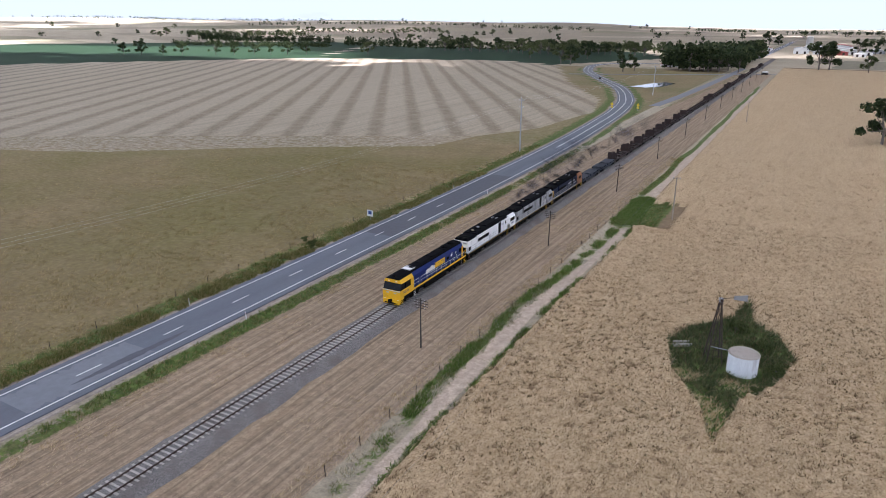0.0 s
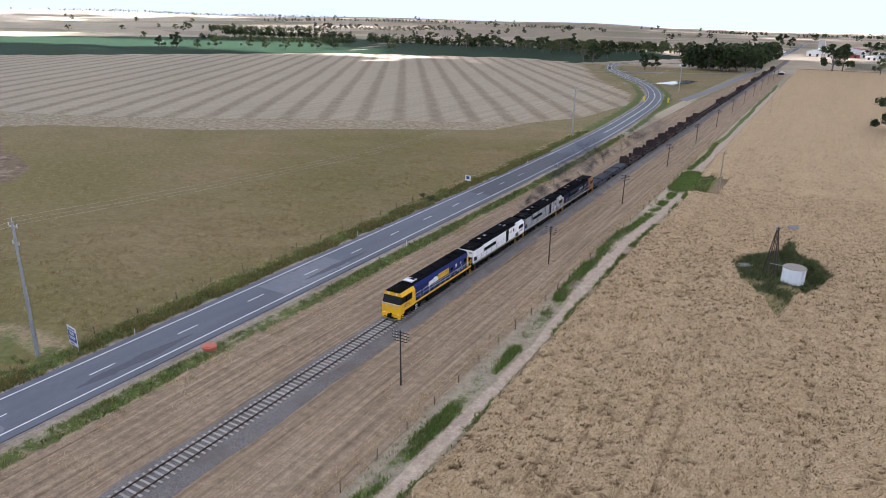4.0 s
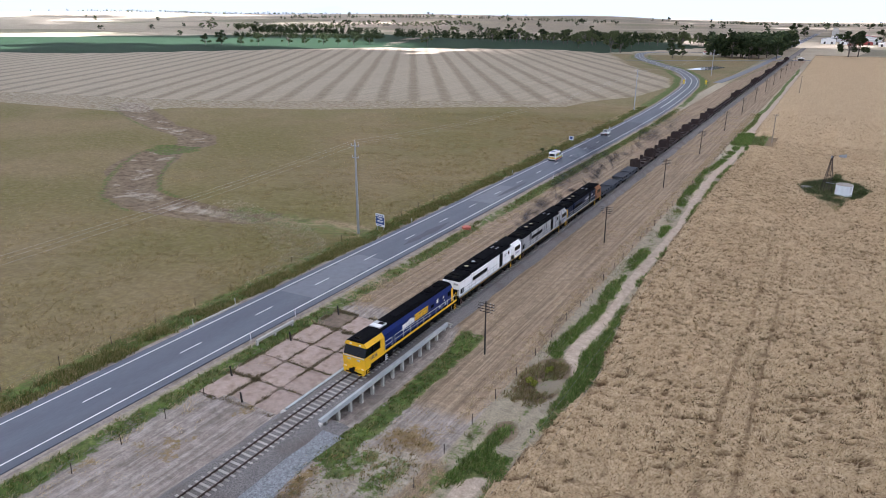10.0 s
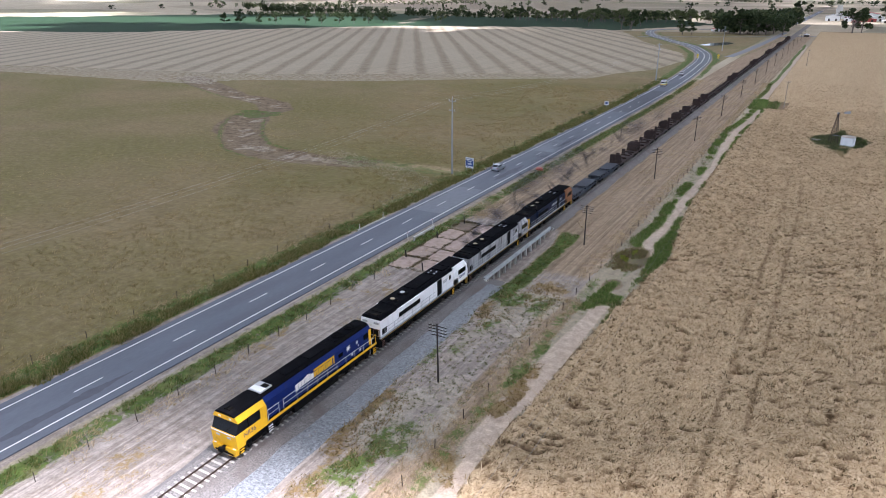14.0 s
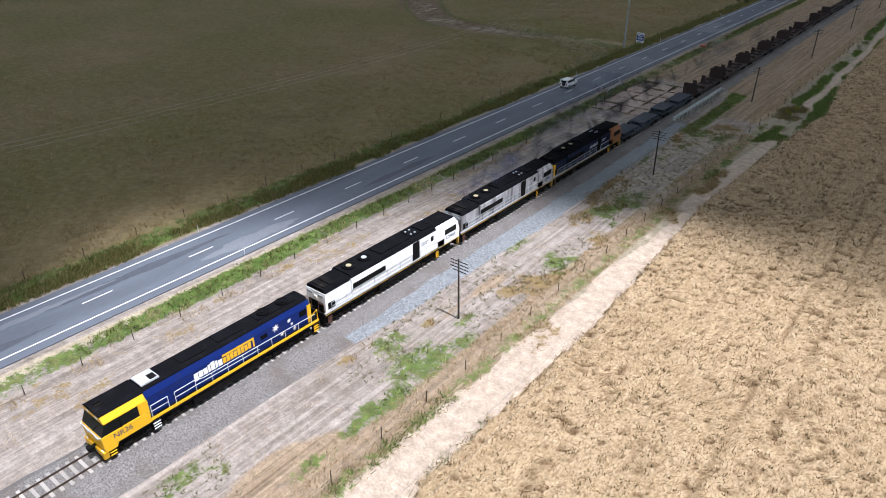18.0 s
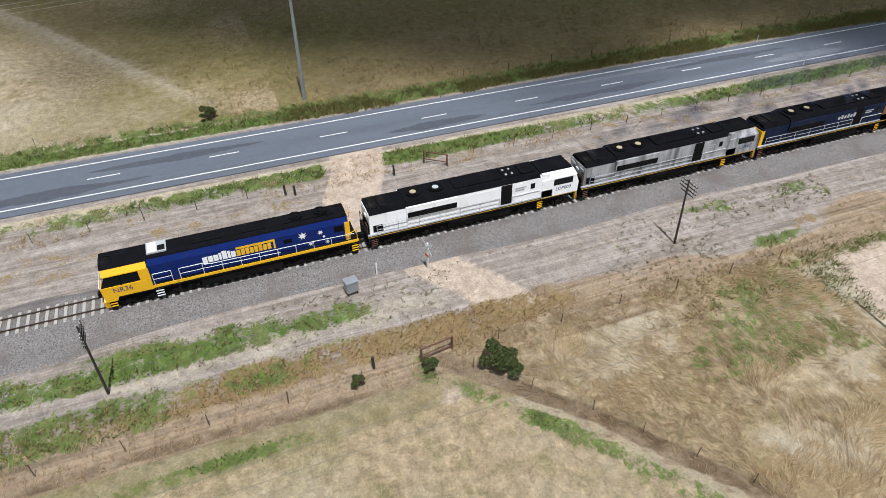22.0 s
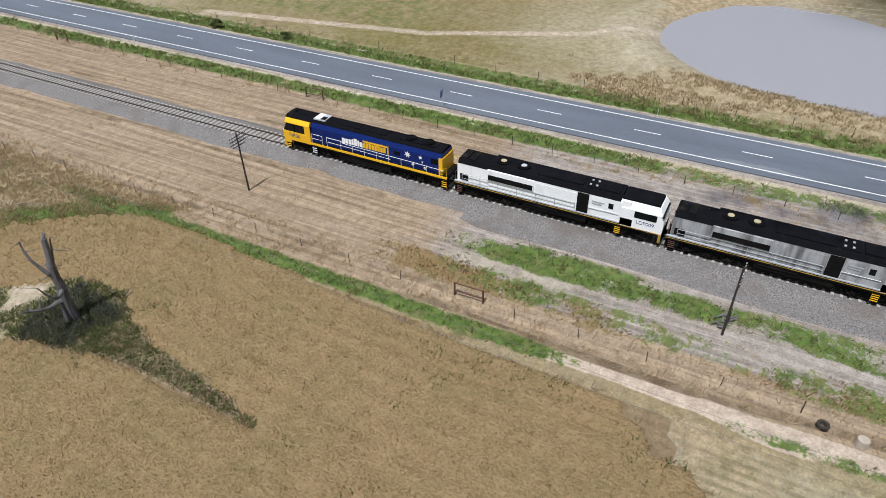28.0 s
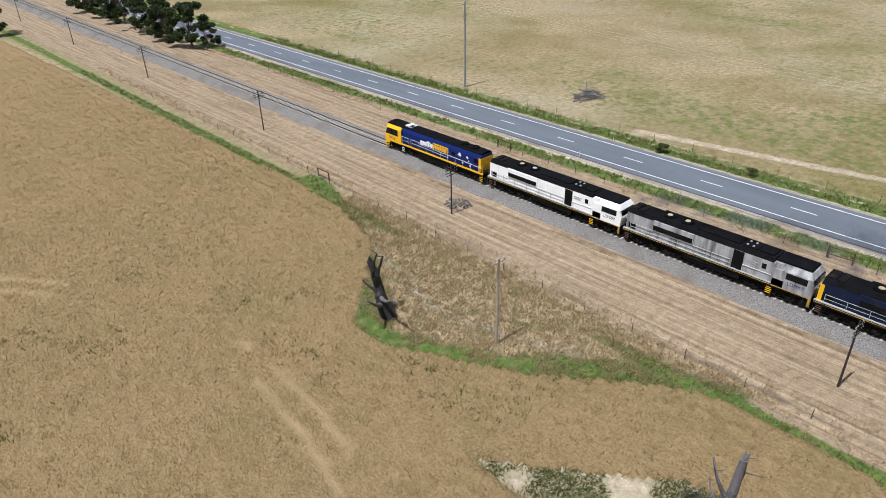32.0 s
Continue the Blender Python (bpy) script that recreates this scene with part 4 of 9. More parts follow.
# ---------------------------------------------------------------- railway
BALLAST = material("ballast_stone", (0.165, 0.153, 0.145), 0.95, vary=0.8, scale=7, fine=12, bump=0.9, dirt=(0.12, 0.098, 0.084), dirt_amount=0.45, dirt_scale=0.3)
BALLAST_BLUE = material("fresh_ballast", (0.20, 0.212, 0.222), 0.95, vary=0.75, scale=5, fine=9, bump=0.9)
RAIL_STEEL = material("rail_steel", (0.10, 0.075, 0.06), 0.45, 0.7, vary=0.2, scale=3, fine=30)
CONCRETE = material("concrete", (0.46, 0.44, 0.40), 0.9, vary=0.15, scale=1.5, fine=14, bump=0.25, dirt=(0.22, 0.20, 0.17), dirt_amount=0.35, dirt_scale=0.8)
SLEEPER = material("concrete_sleeper", (0.36, 0.335, 0.30), 0.95, vary=0.15, scale=3, fine=20, bump=0.2, rand=0.18)


def berm(name, y0, y1, halftop, halfbase, top, base, mat, step=3.0, seed=0):
    r = np.random.default_rng(seed)
    v, f = [], []
    k = max(2, int(abs(y1 - y0) / step))
    for i in range(k + 1):
        y = y0 + (y1 - y0) * i / k
        w = r.normal(size=2) * 0.18
        v += [(-halfbase + w[0], y, base), (-halftop + w[0] * 0.2, y, top), (halftop + w[1] * 0.2, y, top), (halfbase + 0.5 + w[1], y, base)]
    for i in range(k):
        for j in range(3):
            f.append((4 * i + j, 4 * i + 4 + j, 4 * i + 5 + j, 4 * i + 1 + j)[::-1])
    return raw(name, v, f, mat)


GAPY = (-21.8, 3.6)        # the rail bridge
for a, b in ((-900, GAPY[0]), (GAPY[1], 900)):
    tagged(new("ballast_bed", berm("ballast_bed", a, b, 1.75, 3.0 if a < 0 else 2.6, 0.56, -0.1, BALLAST)), "grey crushed stone ballast bed of the railway", "ballast", kind="structure")
shoulder_v, shoulder_f = [], []
for k in range(116):
    y = -262 + 2.1 * k
    w = 3.7 + 1.3 * float(fbm(np.array([0.0]), np.array([y]), 14, 91, 3)[0]) + (0.7 if -262 < y < -190 else 0)
    shoulder_v += [(2.6, y, 0.07), (w - 0.5, y, 0.075), (w, y, -0.06)]
shoulder_f = [(3 * i + j, 3 * i + 1 + j, 3 * i + 4 + j, 3 * i + 3 + j) for i in range(115) for j in (0, 1)]
fresh_v = []
for k in range(44):
    y = -104 + 1.9 * k
    w = 4.6 + 2.2 * float(fbm(np.array([3.0]), np.array([y]), 9, 93, 3)[0]) * min(1, (k + 1) / 8)
    fresh_v += [(2.5, y, 0.1), (w - 0.8, y, 0.1), (w, y, -0.06)]
tagged(new("fresh_gravel", raw("fresh_gravel", fresh_v, [(3 * i + j, 3 * i + 1 + j, 3 * i + 4 + j, 3 * i + 3 + j) for i in range(43) for j in (0, 1)], BALLAST_BLUE)), "spread of fresh blue-grey ballast beside the track", "gravel", kind="structure")
tagged(new("gravel_shoulder", raw("gravel_shoulder", shoulder_v, shoulder_f, BALLAST)), "flat gravel access strip beside the ballast", "gravel", kind="structure")
for x in (-0.72, 0.72):
    bm = B()
    prism(bm, [(x - 0.075, 0.585), (x + 0.075, 0.585), (x + 0.02, 0.61), (x + 0.035, 0.75), (x - 0.035, 0.75), (x - 0.02, 0.61)], "y", -900, 900)
    solid("rail", bm, RAIL_STEEL, "long worn steel rail on concrete sleepers", "rail", "rails of the line", "structure")
track = thing("railway_track", "pale concrete sleepers of the single line", "railway track", kind="structure")
bm = B()
prism(bm, [(-1.25, 0.5), (1.25, 0.5), (1.22, 0.62), (0.5, 0.60), (-0.5, 0.60), (-1.22, 0.62)], "y", -0.12, 0.12)
sleeper_mesh = mesh_of("sleeper", bm, SLEEPER)
SP = 0.68
far_v, far_f, count = [], [], 0
for k in range(-880, 560):
    y = k * SP
    if -175 < y < 20:
        o = new("sleeper", sleeper_mesh)
        o.parent = track
        o.location = (0, y, 0)
        count += 1
    else:
        i = len(far_v)
        far_v += [(-1.25, y - 0.12, 0.56), (1.25, y - 0.12, 0.56), (1.25, y + 0.12, 0.56), (-1.25, y + 0.12, 0.56), (-1.25, y - 0.12, 0.62), (1.25, y - 0.12, 0.62), (1.25, y + 0.12, 0.62), (-1.25, y + 0.12, 0.62)]
        far_f += [tuple(i + q for q in c) for c in ((4, 5, 6, 7), (0, 1, 5, 4), (1, 2, 6, 5), (2, 3, 7, 6), (3, 0, 4, 7))]
o = new("distant_sleepers", raw("distant_sleepers", far_v, far_f, SLEEPER))
o.parent = track
tagged(o, kind="stuff")

# ---------------------------------------------------------------- crops and grasses
def blade_material(name, tones, rough=0.8, patch_tone=None, patch_scale=0.08, thin=0.42):
    """Stalks and leaves: the tone changes from blade to blade and over the field."""
    m = bpy.data.materials.new(name)
    m.use_nodes = True
    n, l = m.node_tree.nodes, m.node_tree.links
    b = n["Principled BSDF"]
    b.inputs["Roughness"].default_value = rough
    b.inputs["Specular IOR Level"].default_value = 0.2
    g = n.new("ShaderNodeNewGeometry")
    r = n.new("ShaderNodeValToRGB")
    r.color_ramp.elements[0].color, r.color_ramp.elements[1].color = (*tones[0], 1), (*tones[-1], 1)
    for i, t in enumerate(tones[1:-1]):
        e = r.color_ramp.elements.new((i + 1) / (len(tones) - 1))
        e.color = (*t, 1)
    l.new(g.outputs["Random Per Island"], r.inputs["Fac"])
    last = r.outputs["Color"]
    if patch_tone:
        q = n.new("ShaderNodeTexNoise")
        q.inputs["Scale"].default_value, q.inputs["Detail"].default_value = patch_scale, 5
        co = n.new("ShaderNodeTexCoord")
        l.new(co.outputs["Object"], q.inputs["Vector"])
        mr = n.new("ShaderNodeMapRange")
        mr.inputs[1].default_value, mr.inputs[2].default_value, mr.inputs[4].default_value = 0.48, 0.66, 0.75
        l.new(q.outputs["Fac"], mr.inputs[0])
        mx = n.new("ShaderNodeMix")
        mx.data_type = "RGBA"
        mx.inputs[7].default_value = (*patch_tone, 1)
        l.new(mr.outputs[0], mx.inputs[0])
        l.new(last, mx.inputs[6])
        last = mx.outputs[2]
    l.new(last, b.inputs["Base Color"])
    # thin leaves let light through
    tr = n.new("ShaderNodeBsdfTranslucent")
    l.new(last, tr.inputs["Color"])
    mix = n.new("ShaderNodeMixShader")
    mix.inputs[0].default_value = thin
    l.new(b.outputs[0], mix.inputs[1])
    l.new(tr.outputs[0], mix.inputs[2])
    l.new(mix.outputs[0], n["Material Output"].inputs["Surface"])
    return m


def blades(name, px, py, pz, height, mat, label, category, count=5, spread=0.12, lean=0.5, width=0.05, seed=1, wind=(0, 0), parent=None, lodge=None):
    """Tufts of bent blades at the given points, joined into one object."""
    r = np.random.default_rng(seed)
    N = len(px)
    P = np.stack([px, py, pz], -1)[:, None, :] + np.concatenate([r.normal(size=(N, count, 2)) * spread, np.zeros((N, count, 1))], -1)
    h = (np.broadcast_to(height, N)[:, None] * r.uniform(0.6, 1.25, (N, count)))
    ang = r.uniform(0, 2 * np.pi, (N, count))
    ln = np.abs(r.normal(size=(N, count))) * lean
    tip = P + np.stack([h * (np.cos(ang) * ln + wind[0]), h * (np.sin(ang) * ln + wind[1]), h], -1)
    if lodge is not None:
        # stalks laid over together, the way they lie turning across the field
        la = lodge[0][:, None] + 0.45 * r.normal(size=(N, count))
        tip = tip + np.stack([np.cos(la), np.sin(la), 0 * la], -1) * (lodge[1][:, None] * h)[..., None]
        ang = la
    side = np.stack([-np.sin(ang + 1.2), np.cos(ang + 1.2), 0 * ang], -1) * (width * (0.6 + 0.8 * r.random((N, count))))[..., None]
    V = np.stack([P - side, P + side, tip + side * 0.35, tip - side * 0.35], 2).reshape(-1, 3)
    M = N * count
    me = bpy.data.meshes.new(name)
    me.vertices.add(len(V))
    me.vertices.foreach_set("co", V.ravel())
    me.loops.add(4 * M)
    me.loops.foreach_set("vertex_index", np.arange(4 * M, dtype=np.int32))
    me.polygons.add(M)
    me.polygons.foreach_set("loop_start", np.arange(0, 4 * M, 4, dtype=np.int32))
    me.update(calc_edges=True)
    me.materials.append(mat)
    ob = new(name, me)
    if parent is not None:
        ob.parent = parent
    return tagged(ob, label, category, kind="stuff")


def crop_sheet(name, xs, ys, keep, height, mat, label, gap=None):
    """A closed stand of stalks: a lumpy top over the ground."""
    X, Y = np.meshgrid(xs, ys)
    X, Y = X + rng.normal(size=X.shape) * 0.06, Y + rng.normal(size=X.shape) * 0.06
    Z = height(X, Y)
    k = keep(X, Y)
    Z = np.where(k, Z, -0.4)
    nx, ny = len(xs), len(ys)
    idx = np.arange(nx * ny).reshape(ny, nx)
    f = np.stack([idx[:-1, :-1], idx[:-1, 1:], idx[1:, 1:], idx[1:, :-1]], -1).reshape(-1, 4)
    f = f[k.ravel()[f].any(1)]
    me = bpy.data.meshes.new(name)
    me.vertices.add(nx * ny)
    me.vertices.foreach_set("co", np.stack([X, Y, Z], -1).ravel())
    me.loops.add(f.size)
    me.loops.foreach_set("vertex_index", f.ravel().astype(np.int32))
    me.polygons.add(len(f))
    me.polygons.foreach_set("loop_start", np.arange(0, f.size, 4, dtype=np.int32))
    me.update(calc_edges=True)
    if gap:
        at = me.attributes.new("gap", "FLOAT", "POINT")
        at.data.foreach_set("value", gap(X, Y).astype(np.float32).ravel())
    me.materials.append(mat)
    return tagged(new(name, me), label, "crop", kind="stuff")


def crop_material(name, tones, dark, scale=1.0, gaps=None, streak=None):
    m = bpy.data.materials.new(name)
    m.use_nodes = True
    n, l = m.node_tree.nodes, m.node_tree.links
    b = n["Principled BSDF"]
    b.inputs["Roughness"].default_value = 0.9
    b.inputs["Specular IOR Level"].default_value = 0.1
    co = n.new("ShaderNodeTexCoord")
    facs = []
    for s, d, st in ((0.05, 5, (1, 1, 1)), (1.1, 6, (1, 0.5, 1)), (2.6, 6, (1, 0.6, 1))):
        mp = n.new("ShaderNodeMapping")
        mp.inputs["Scale"].default_value = st
        q = n.new("ShaderNodeTexNoise")
        q.inputs["Scale"].default_value, q.inputs["Detail"].default_value, q.inputs["Roughness"].default_value = s * scale, d, 0.65
        l.new(co.outputs["Object"], mp.inputs["Vector"])
        l.new(mp.outputs["Vector"], q.inputs["Vector"])
        facs.append(q.outputs["Fac"])
    last = None
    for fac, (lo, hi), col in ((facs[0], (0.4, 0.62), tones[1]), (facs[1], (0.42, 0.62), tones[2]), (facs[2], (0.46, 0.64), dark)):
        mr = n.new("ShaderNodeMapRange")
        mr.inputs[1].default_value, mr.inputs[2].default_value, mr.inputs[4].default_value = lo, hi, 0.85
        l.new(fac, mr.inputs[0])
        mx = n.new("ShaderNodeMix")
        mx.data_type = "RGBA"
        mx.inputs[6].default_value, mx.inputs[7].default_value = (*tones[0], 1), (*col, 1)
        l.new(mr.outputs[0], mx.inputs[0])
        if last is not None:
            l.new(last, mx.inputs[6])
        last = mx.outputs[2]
    if streak:
        # faint drill rows along the field
        mp = n.new("ShaderNodeMapping")
        mp.inputs["Scale"].default_value = (1.5, 0.045, 1)
        q = n.new("ShaderNodeTexNoise")
        q.inputs["Scale"].default_value, q.inputs["Detail"].default_value, q.inputs["Roughness"].default_value = 1.0, 6, 0.7
        l.new(co.outputs["Object"], mp.inputs["Vector"])
        l.new(mp.outputs["Vector"], q.inputs["Vector"])
        mr = n.new("ShaderNodeMapRange")
        mr.inputs[1].default_value, mr.inputs[2].default_value, mr.inputs[4].default_value = 0.52, 0.70, 0.42
        l.new(q.outputs["Fac"], mr.inputs[0])
        mx = n.new("ShaderNodeMix")
        mx.data_type = "RGBA"
        mx.inputs[7].default_value = (*streak, 1)
        l.new(mr.outputs[0], mx.inputs[0])
        l.new(last, mx.inputs[6])
        last = mx.outputs[2]
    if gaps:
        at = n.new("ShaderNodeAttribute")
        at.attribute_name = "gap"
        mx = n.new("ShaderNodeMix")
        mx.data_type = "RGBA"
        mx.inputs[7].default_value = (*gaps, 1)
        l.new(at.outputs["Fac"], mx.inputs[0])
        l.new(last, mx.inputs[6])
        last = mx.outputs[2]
    l.new(last, b.inputs["Base Color"])
    bu = n.new("ShaderNodeBump")
    bu.inputs["Strength"].default_value, bu.inputs["Distance"].default_value = 0.9, 0.25
    l.new(facs[2], bu.inputs["Height"])
    l.new(bu.outputs[0], b.inputs["Normal"])
    return m


# the wheat's dark flecks and gap colour paint in shade between stalks
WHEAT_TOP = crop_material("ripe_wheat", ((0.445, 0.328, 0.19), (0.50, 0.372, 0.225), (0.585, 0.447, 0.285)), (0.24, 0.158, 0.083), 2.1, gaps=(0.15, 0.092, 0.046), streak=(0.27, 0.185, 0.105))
LOW_TOP = crop_material("thin_ripe_crop", ((0.29, 0.20, 0.10), (0.215, 0.168, 0.074), (0.325, 0.232, 0.124)), (0.18, 0.125, 0.06), 2.4, gaps=(0.38, 0.27, 0.155))
WHEAT_BLADE = blade_material("wheat_stalks", [(0.15, 0.09, 0.04), (0.43, 0.31, 0.178), (0.59, 0.445, 0.27), (0.70, 0.545, 0.345), (0.80, 0.66, 0.44)], patch_tone=(0.40, 0.285, 0.168), patch_scale=0.12, thin=0.3)
LOW_BLADE = blade_material("dry_crop_stalks", [(0.235, 0.155, 0.07), (0.31, 0.212, 0.102), (0.37, 0.262, 0.136), (0.43, 0.32, 0.18)], patch_tone=(0.225, 0.182, 0.078), patch_scale=0.035)
PALE_BLADE = blade_material("pale_stubble_stalks", [(0.34, 0.29, 0.18), (0.46, 0.395, 0.26), (0.58, 0.51, 0.36), (0.68, 0.61, 0.45)], patch_tone=(0.34, 0.33, 0.17), thin=0.5)
GREEN_BLADE = blade_material("green_verge_grass", [(0.065, 0.095, 0.02), (0.11, 0.15, 0.032), (0.17, 0.19, 0.055), (0.25, 0.23, 0.095), (0.33, 0.28, 0.15)])
STRAW_BLADE = blade_material("dry_grass", [(0.36, 0.265, 0.14), (0.46, 0.345, 0.195), (0.56, 0.435, 0.27), (0.64, 0.52, 0.35)])
OLIVE_BLADE = blade_material("pasture_grass", [(0.20, 0.158, 0.06), (0.27, 0.208, 0.088), (0.35, 0.268, 0.13), (0.43, 0.335, 0.18)])
FLOWER = blade_material("pale_weed_flowers", [(0.22, 0.20, 0.10), (0.38, 0.33, 0.20), (0.52, 0.46, 0.33), (0.66, 0.62, 0.50)])


def upper_wheat(x, y):
    return (x > crop_edge(y) - 0.4 + 0.9 * fbm(x * 0, y, 4, 78, 3)) & (y > -126) & (y < 720) & ~inside(x, y, ISLAND) & ~inside(x, y, YARD) & ~((x < 27) & (y > 160) & (y < 182)) & ~inside(x, y, [(18, -131), (34, -131), (34, -121.5), (22, -118.5), (19, -112)])


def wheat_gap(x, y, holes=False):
    """Where the stand has fallen open, and the paired wheel lines through it; masks painted shade."""
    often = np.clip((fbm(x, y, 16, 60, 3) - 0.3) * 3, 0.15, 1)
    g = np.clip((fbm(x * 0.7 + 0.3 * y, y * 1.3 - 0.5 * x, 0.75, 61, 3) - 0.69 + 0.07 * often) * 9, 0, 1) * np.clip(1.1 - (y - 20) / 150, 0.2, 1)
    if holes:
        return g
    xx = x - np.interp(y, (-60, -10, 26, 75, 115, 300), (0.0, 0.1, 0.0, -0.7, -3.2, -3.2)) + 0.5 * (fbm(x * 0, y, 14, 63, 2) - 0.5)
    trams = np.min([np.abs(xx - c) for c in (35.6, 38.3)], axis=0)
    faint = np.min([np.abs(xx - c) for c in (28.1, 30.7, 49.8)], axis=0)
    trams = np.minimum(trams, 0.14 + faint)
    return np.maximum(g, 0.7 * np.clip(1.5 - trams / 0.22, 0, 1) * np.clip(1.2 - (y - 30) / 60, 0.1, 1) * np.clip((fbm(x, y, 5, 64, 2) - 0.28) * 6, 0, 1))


def wheat_height(x, y):
    lodged, fine_ = fbm(x * 0.6 + 0.3 * y, y * 1.2 - 0.5 * x, 1.5, 61, 3), fbm(x, y, 0.8, 62, 2)
    return np.maximum(0.08, 0.5 + 0.13 * (lodged - 0.4) + 0.36 * (fine_ - 0.5) - 0.3 * wheat_gap(x, y))


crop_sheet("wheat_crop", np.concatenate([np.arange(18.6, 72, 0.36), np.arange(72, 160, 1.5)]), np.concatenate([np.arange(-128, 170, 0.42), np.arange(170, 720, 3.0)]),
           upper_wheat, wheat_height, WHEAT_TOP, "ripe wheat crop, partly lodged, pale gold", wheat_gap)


def scatter(n, x0, x1, y0, y1, keep, seed):
    r = np.random.default_rng(seed)
    x, y = r.uniform(x0, x1, n), r.uniform(y0, y1, n)
    k = keep(x, y)
    return x[k], y[k]


x, y = scatter(110000, 18.9, 62, -127, 260, lambda x, y: upper_wheat(x, y) & (wheat_gap(x, y) < 0.35) & (np.random.default_rng(73).random(len(x)) < np.clip(1.05 - (y + 20) / 270, 0, 1)), 5)
turn = 2 * np.pi * 1.6 * fbm(x, y, 2.4, 66, 3)
laid = 1.5 * np.clip((fbm(x, y, 3, 67, 3) - 0.36) * 5, 0.1, 1)
blades("wheat_stalks", x, y, wheat_height(x, y) - 0.2, 0.4, WHEAT_BLADE, "lodged and upright clumps of ripe wheat stalks", "wheat", 5, 0.16, 0.8, 0.034, 6, lodge=(turn, laid))
# dark blades in gaps and at random, coloured as shade between stalks
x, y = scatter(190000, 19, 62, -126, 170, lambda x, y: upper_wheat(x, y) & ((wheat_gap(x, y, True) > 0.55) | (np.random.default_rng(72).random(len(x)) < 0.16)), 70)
blades("wheat_gaps", x, y, wheat_height(x, y) - 0.1, 0.3, blade_material("shaded_wheat_straw", [(0.075, 0.045, 0.02), (0.13, 0.08, 0.036), (0.22, 0.145, 0.07), (0.16, 0.12, 0.05)], thin=0.15), "dark brown stalks coloured as the shade between wheat stalks", "wheat", 2, 0.12, 0.6, 0.036, 71)
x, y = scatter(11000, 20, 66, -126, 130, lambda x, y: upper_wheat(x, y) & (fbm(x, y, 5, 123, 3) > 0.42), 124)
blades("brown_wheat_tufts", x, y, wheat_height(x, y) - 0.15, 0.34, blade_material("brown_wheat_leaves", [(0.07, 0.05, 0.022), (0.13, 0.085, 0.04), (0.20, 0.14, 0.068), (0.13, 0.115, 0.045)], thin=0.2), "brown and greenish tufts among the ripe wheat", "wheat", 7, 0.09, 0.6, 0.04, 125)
x, y = scatter(9000, 62, 110, -100, 240, upper_wheat, 7)
blades("wheat_stalks", x, y, wheat_height(x, y) - 0.2, 0.55, WHEAT_BLADE, "upright clumps of ripe wheat stalks", "wheat", 4, 0.22, 0.7, 0.06, 8)


def low_crop(x, y):
    j = np.where(y > -262, 9.0, 1.0) * (fbm(x, y, 5, 79, 3) - 0.5)
    return inside(x, y + j, WHEAT_LOW) & ~inside(x, y, DEAD_ISLAND)


def low_gap(x, y):
    """Faint curved wheel marks left in the thin crop, and weedy spots."""
    w = np.zeros(np.shape(x))
    for cx, cy, rad in ((96, -318, 52), (96, -318, 54.2)):
        w = np.maximum(w, np.clip(1.4 - np.abs(np.hypot(x - cx, y - cy) - rad) / 0.32, 0, 1))
    return 0.8 * w * (fbm(x, y, 9, 74, 2) > 0.42)


def low_height(x, y):
    d = to_line(x, y, WHEAT_LOW + WHEAT_LOW[:1])
    rows = 0.09 * np.sin(d * 2 * np.pi / 1.9) * np.clip(1.2 - d / 40, 0.25, 1)
    return 0.2 + 0.25 * (fbm(x, y, 2.2, 72, 3) - 0.5) + rows


crop_sheet("thin_crop", np.arange(17.4, 120, 0.6), np.arange(-520, -212, 0.6), low_crop, low_height, LOW_TOP, "thin brown-gold crop with green weeds in it", low_gap)
x, y = scatter(84000, 17.4, 74, -480, -214, lambda x, y: low_crop(x, y) & (low_gap(x, y) < 0.2) & (np.random.default_rng(74).random(len(x)) < np.clip(1.1 + (y + 340) / 140, 0, 1)), 9)
blades("crop_stalks", x, y, low_height(x, y) - 0.15, 0.36, LOW_BLADE, "stalks of a thin ripe crop", "crop", 4, 0.17, 1.1, 0.03, 10)


def pale_field(x, y):
    return (x > 19) & (y < np.minimum(-112, -164.2 + 0.77 * (x - 16.7))) & ~inside(x, y, WHEAT_LOW)


x, y = scatter(72000, 19, 70, -255, -125, pale_field, 11)
k = np.sin(headland(x, y) * 8.3) < -0.05 + 0.7 * (np.random.default_rng(3).random(len(x)) - 0.5)
x, y = x[k], y[k]
blades("stubble_stalks", x, y, 0 * x + 0.0, 0.07, PALE_BLADE, "pale stalks standing in drilled rows", "stubble", 6, 0.09, 2.6, 0.02, 13)

# grass on the verges, along fences and in the dust
gx, gy = scatter(150000, -34, 24, -440, 240, lambda x, y: np.abs(x) > 4.2, 14)
(cg, cs, cd, ck), (cp, ct, cc, cw) = covers(gx, gy)
rd = to_line(gx, gy, BEND)
ok = rd > 5.4
tall = np.where(rd < 11, 0.36, 0.22)
pick = ok & (cg * (0.5 + fbm(gx, gy, 2.2, 15, 3)) > 0.6)
gz = ground_height(gx, gy)
tall = np.where((gx > 14.5) & (gy > -24) & (gy < 165), 0.42, tall)
blades("green_grass", gx[pick], gy[pick], gz[pick], tall[pick], GREEN_BLADE, "green grass tufts on the verges", "grass", 6, 0.18, 1.0, 0.04, 16)
pick2 = ok & ~pick & ((cs > 0.5) & (np.abs(gx - 14.8) < 2.2) | (rd < 10.5) & (fbm(gx, gy, 4, 17, 3) > 0.5) & (rd > 5.6)) & (np.random.default_rng(4).random(len(gx)) < 0.7)
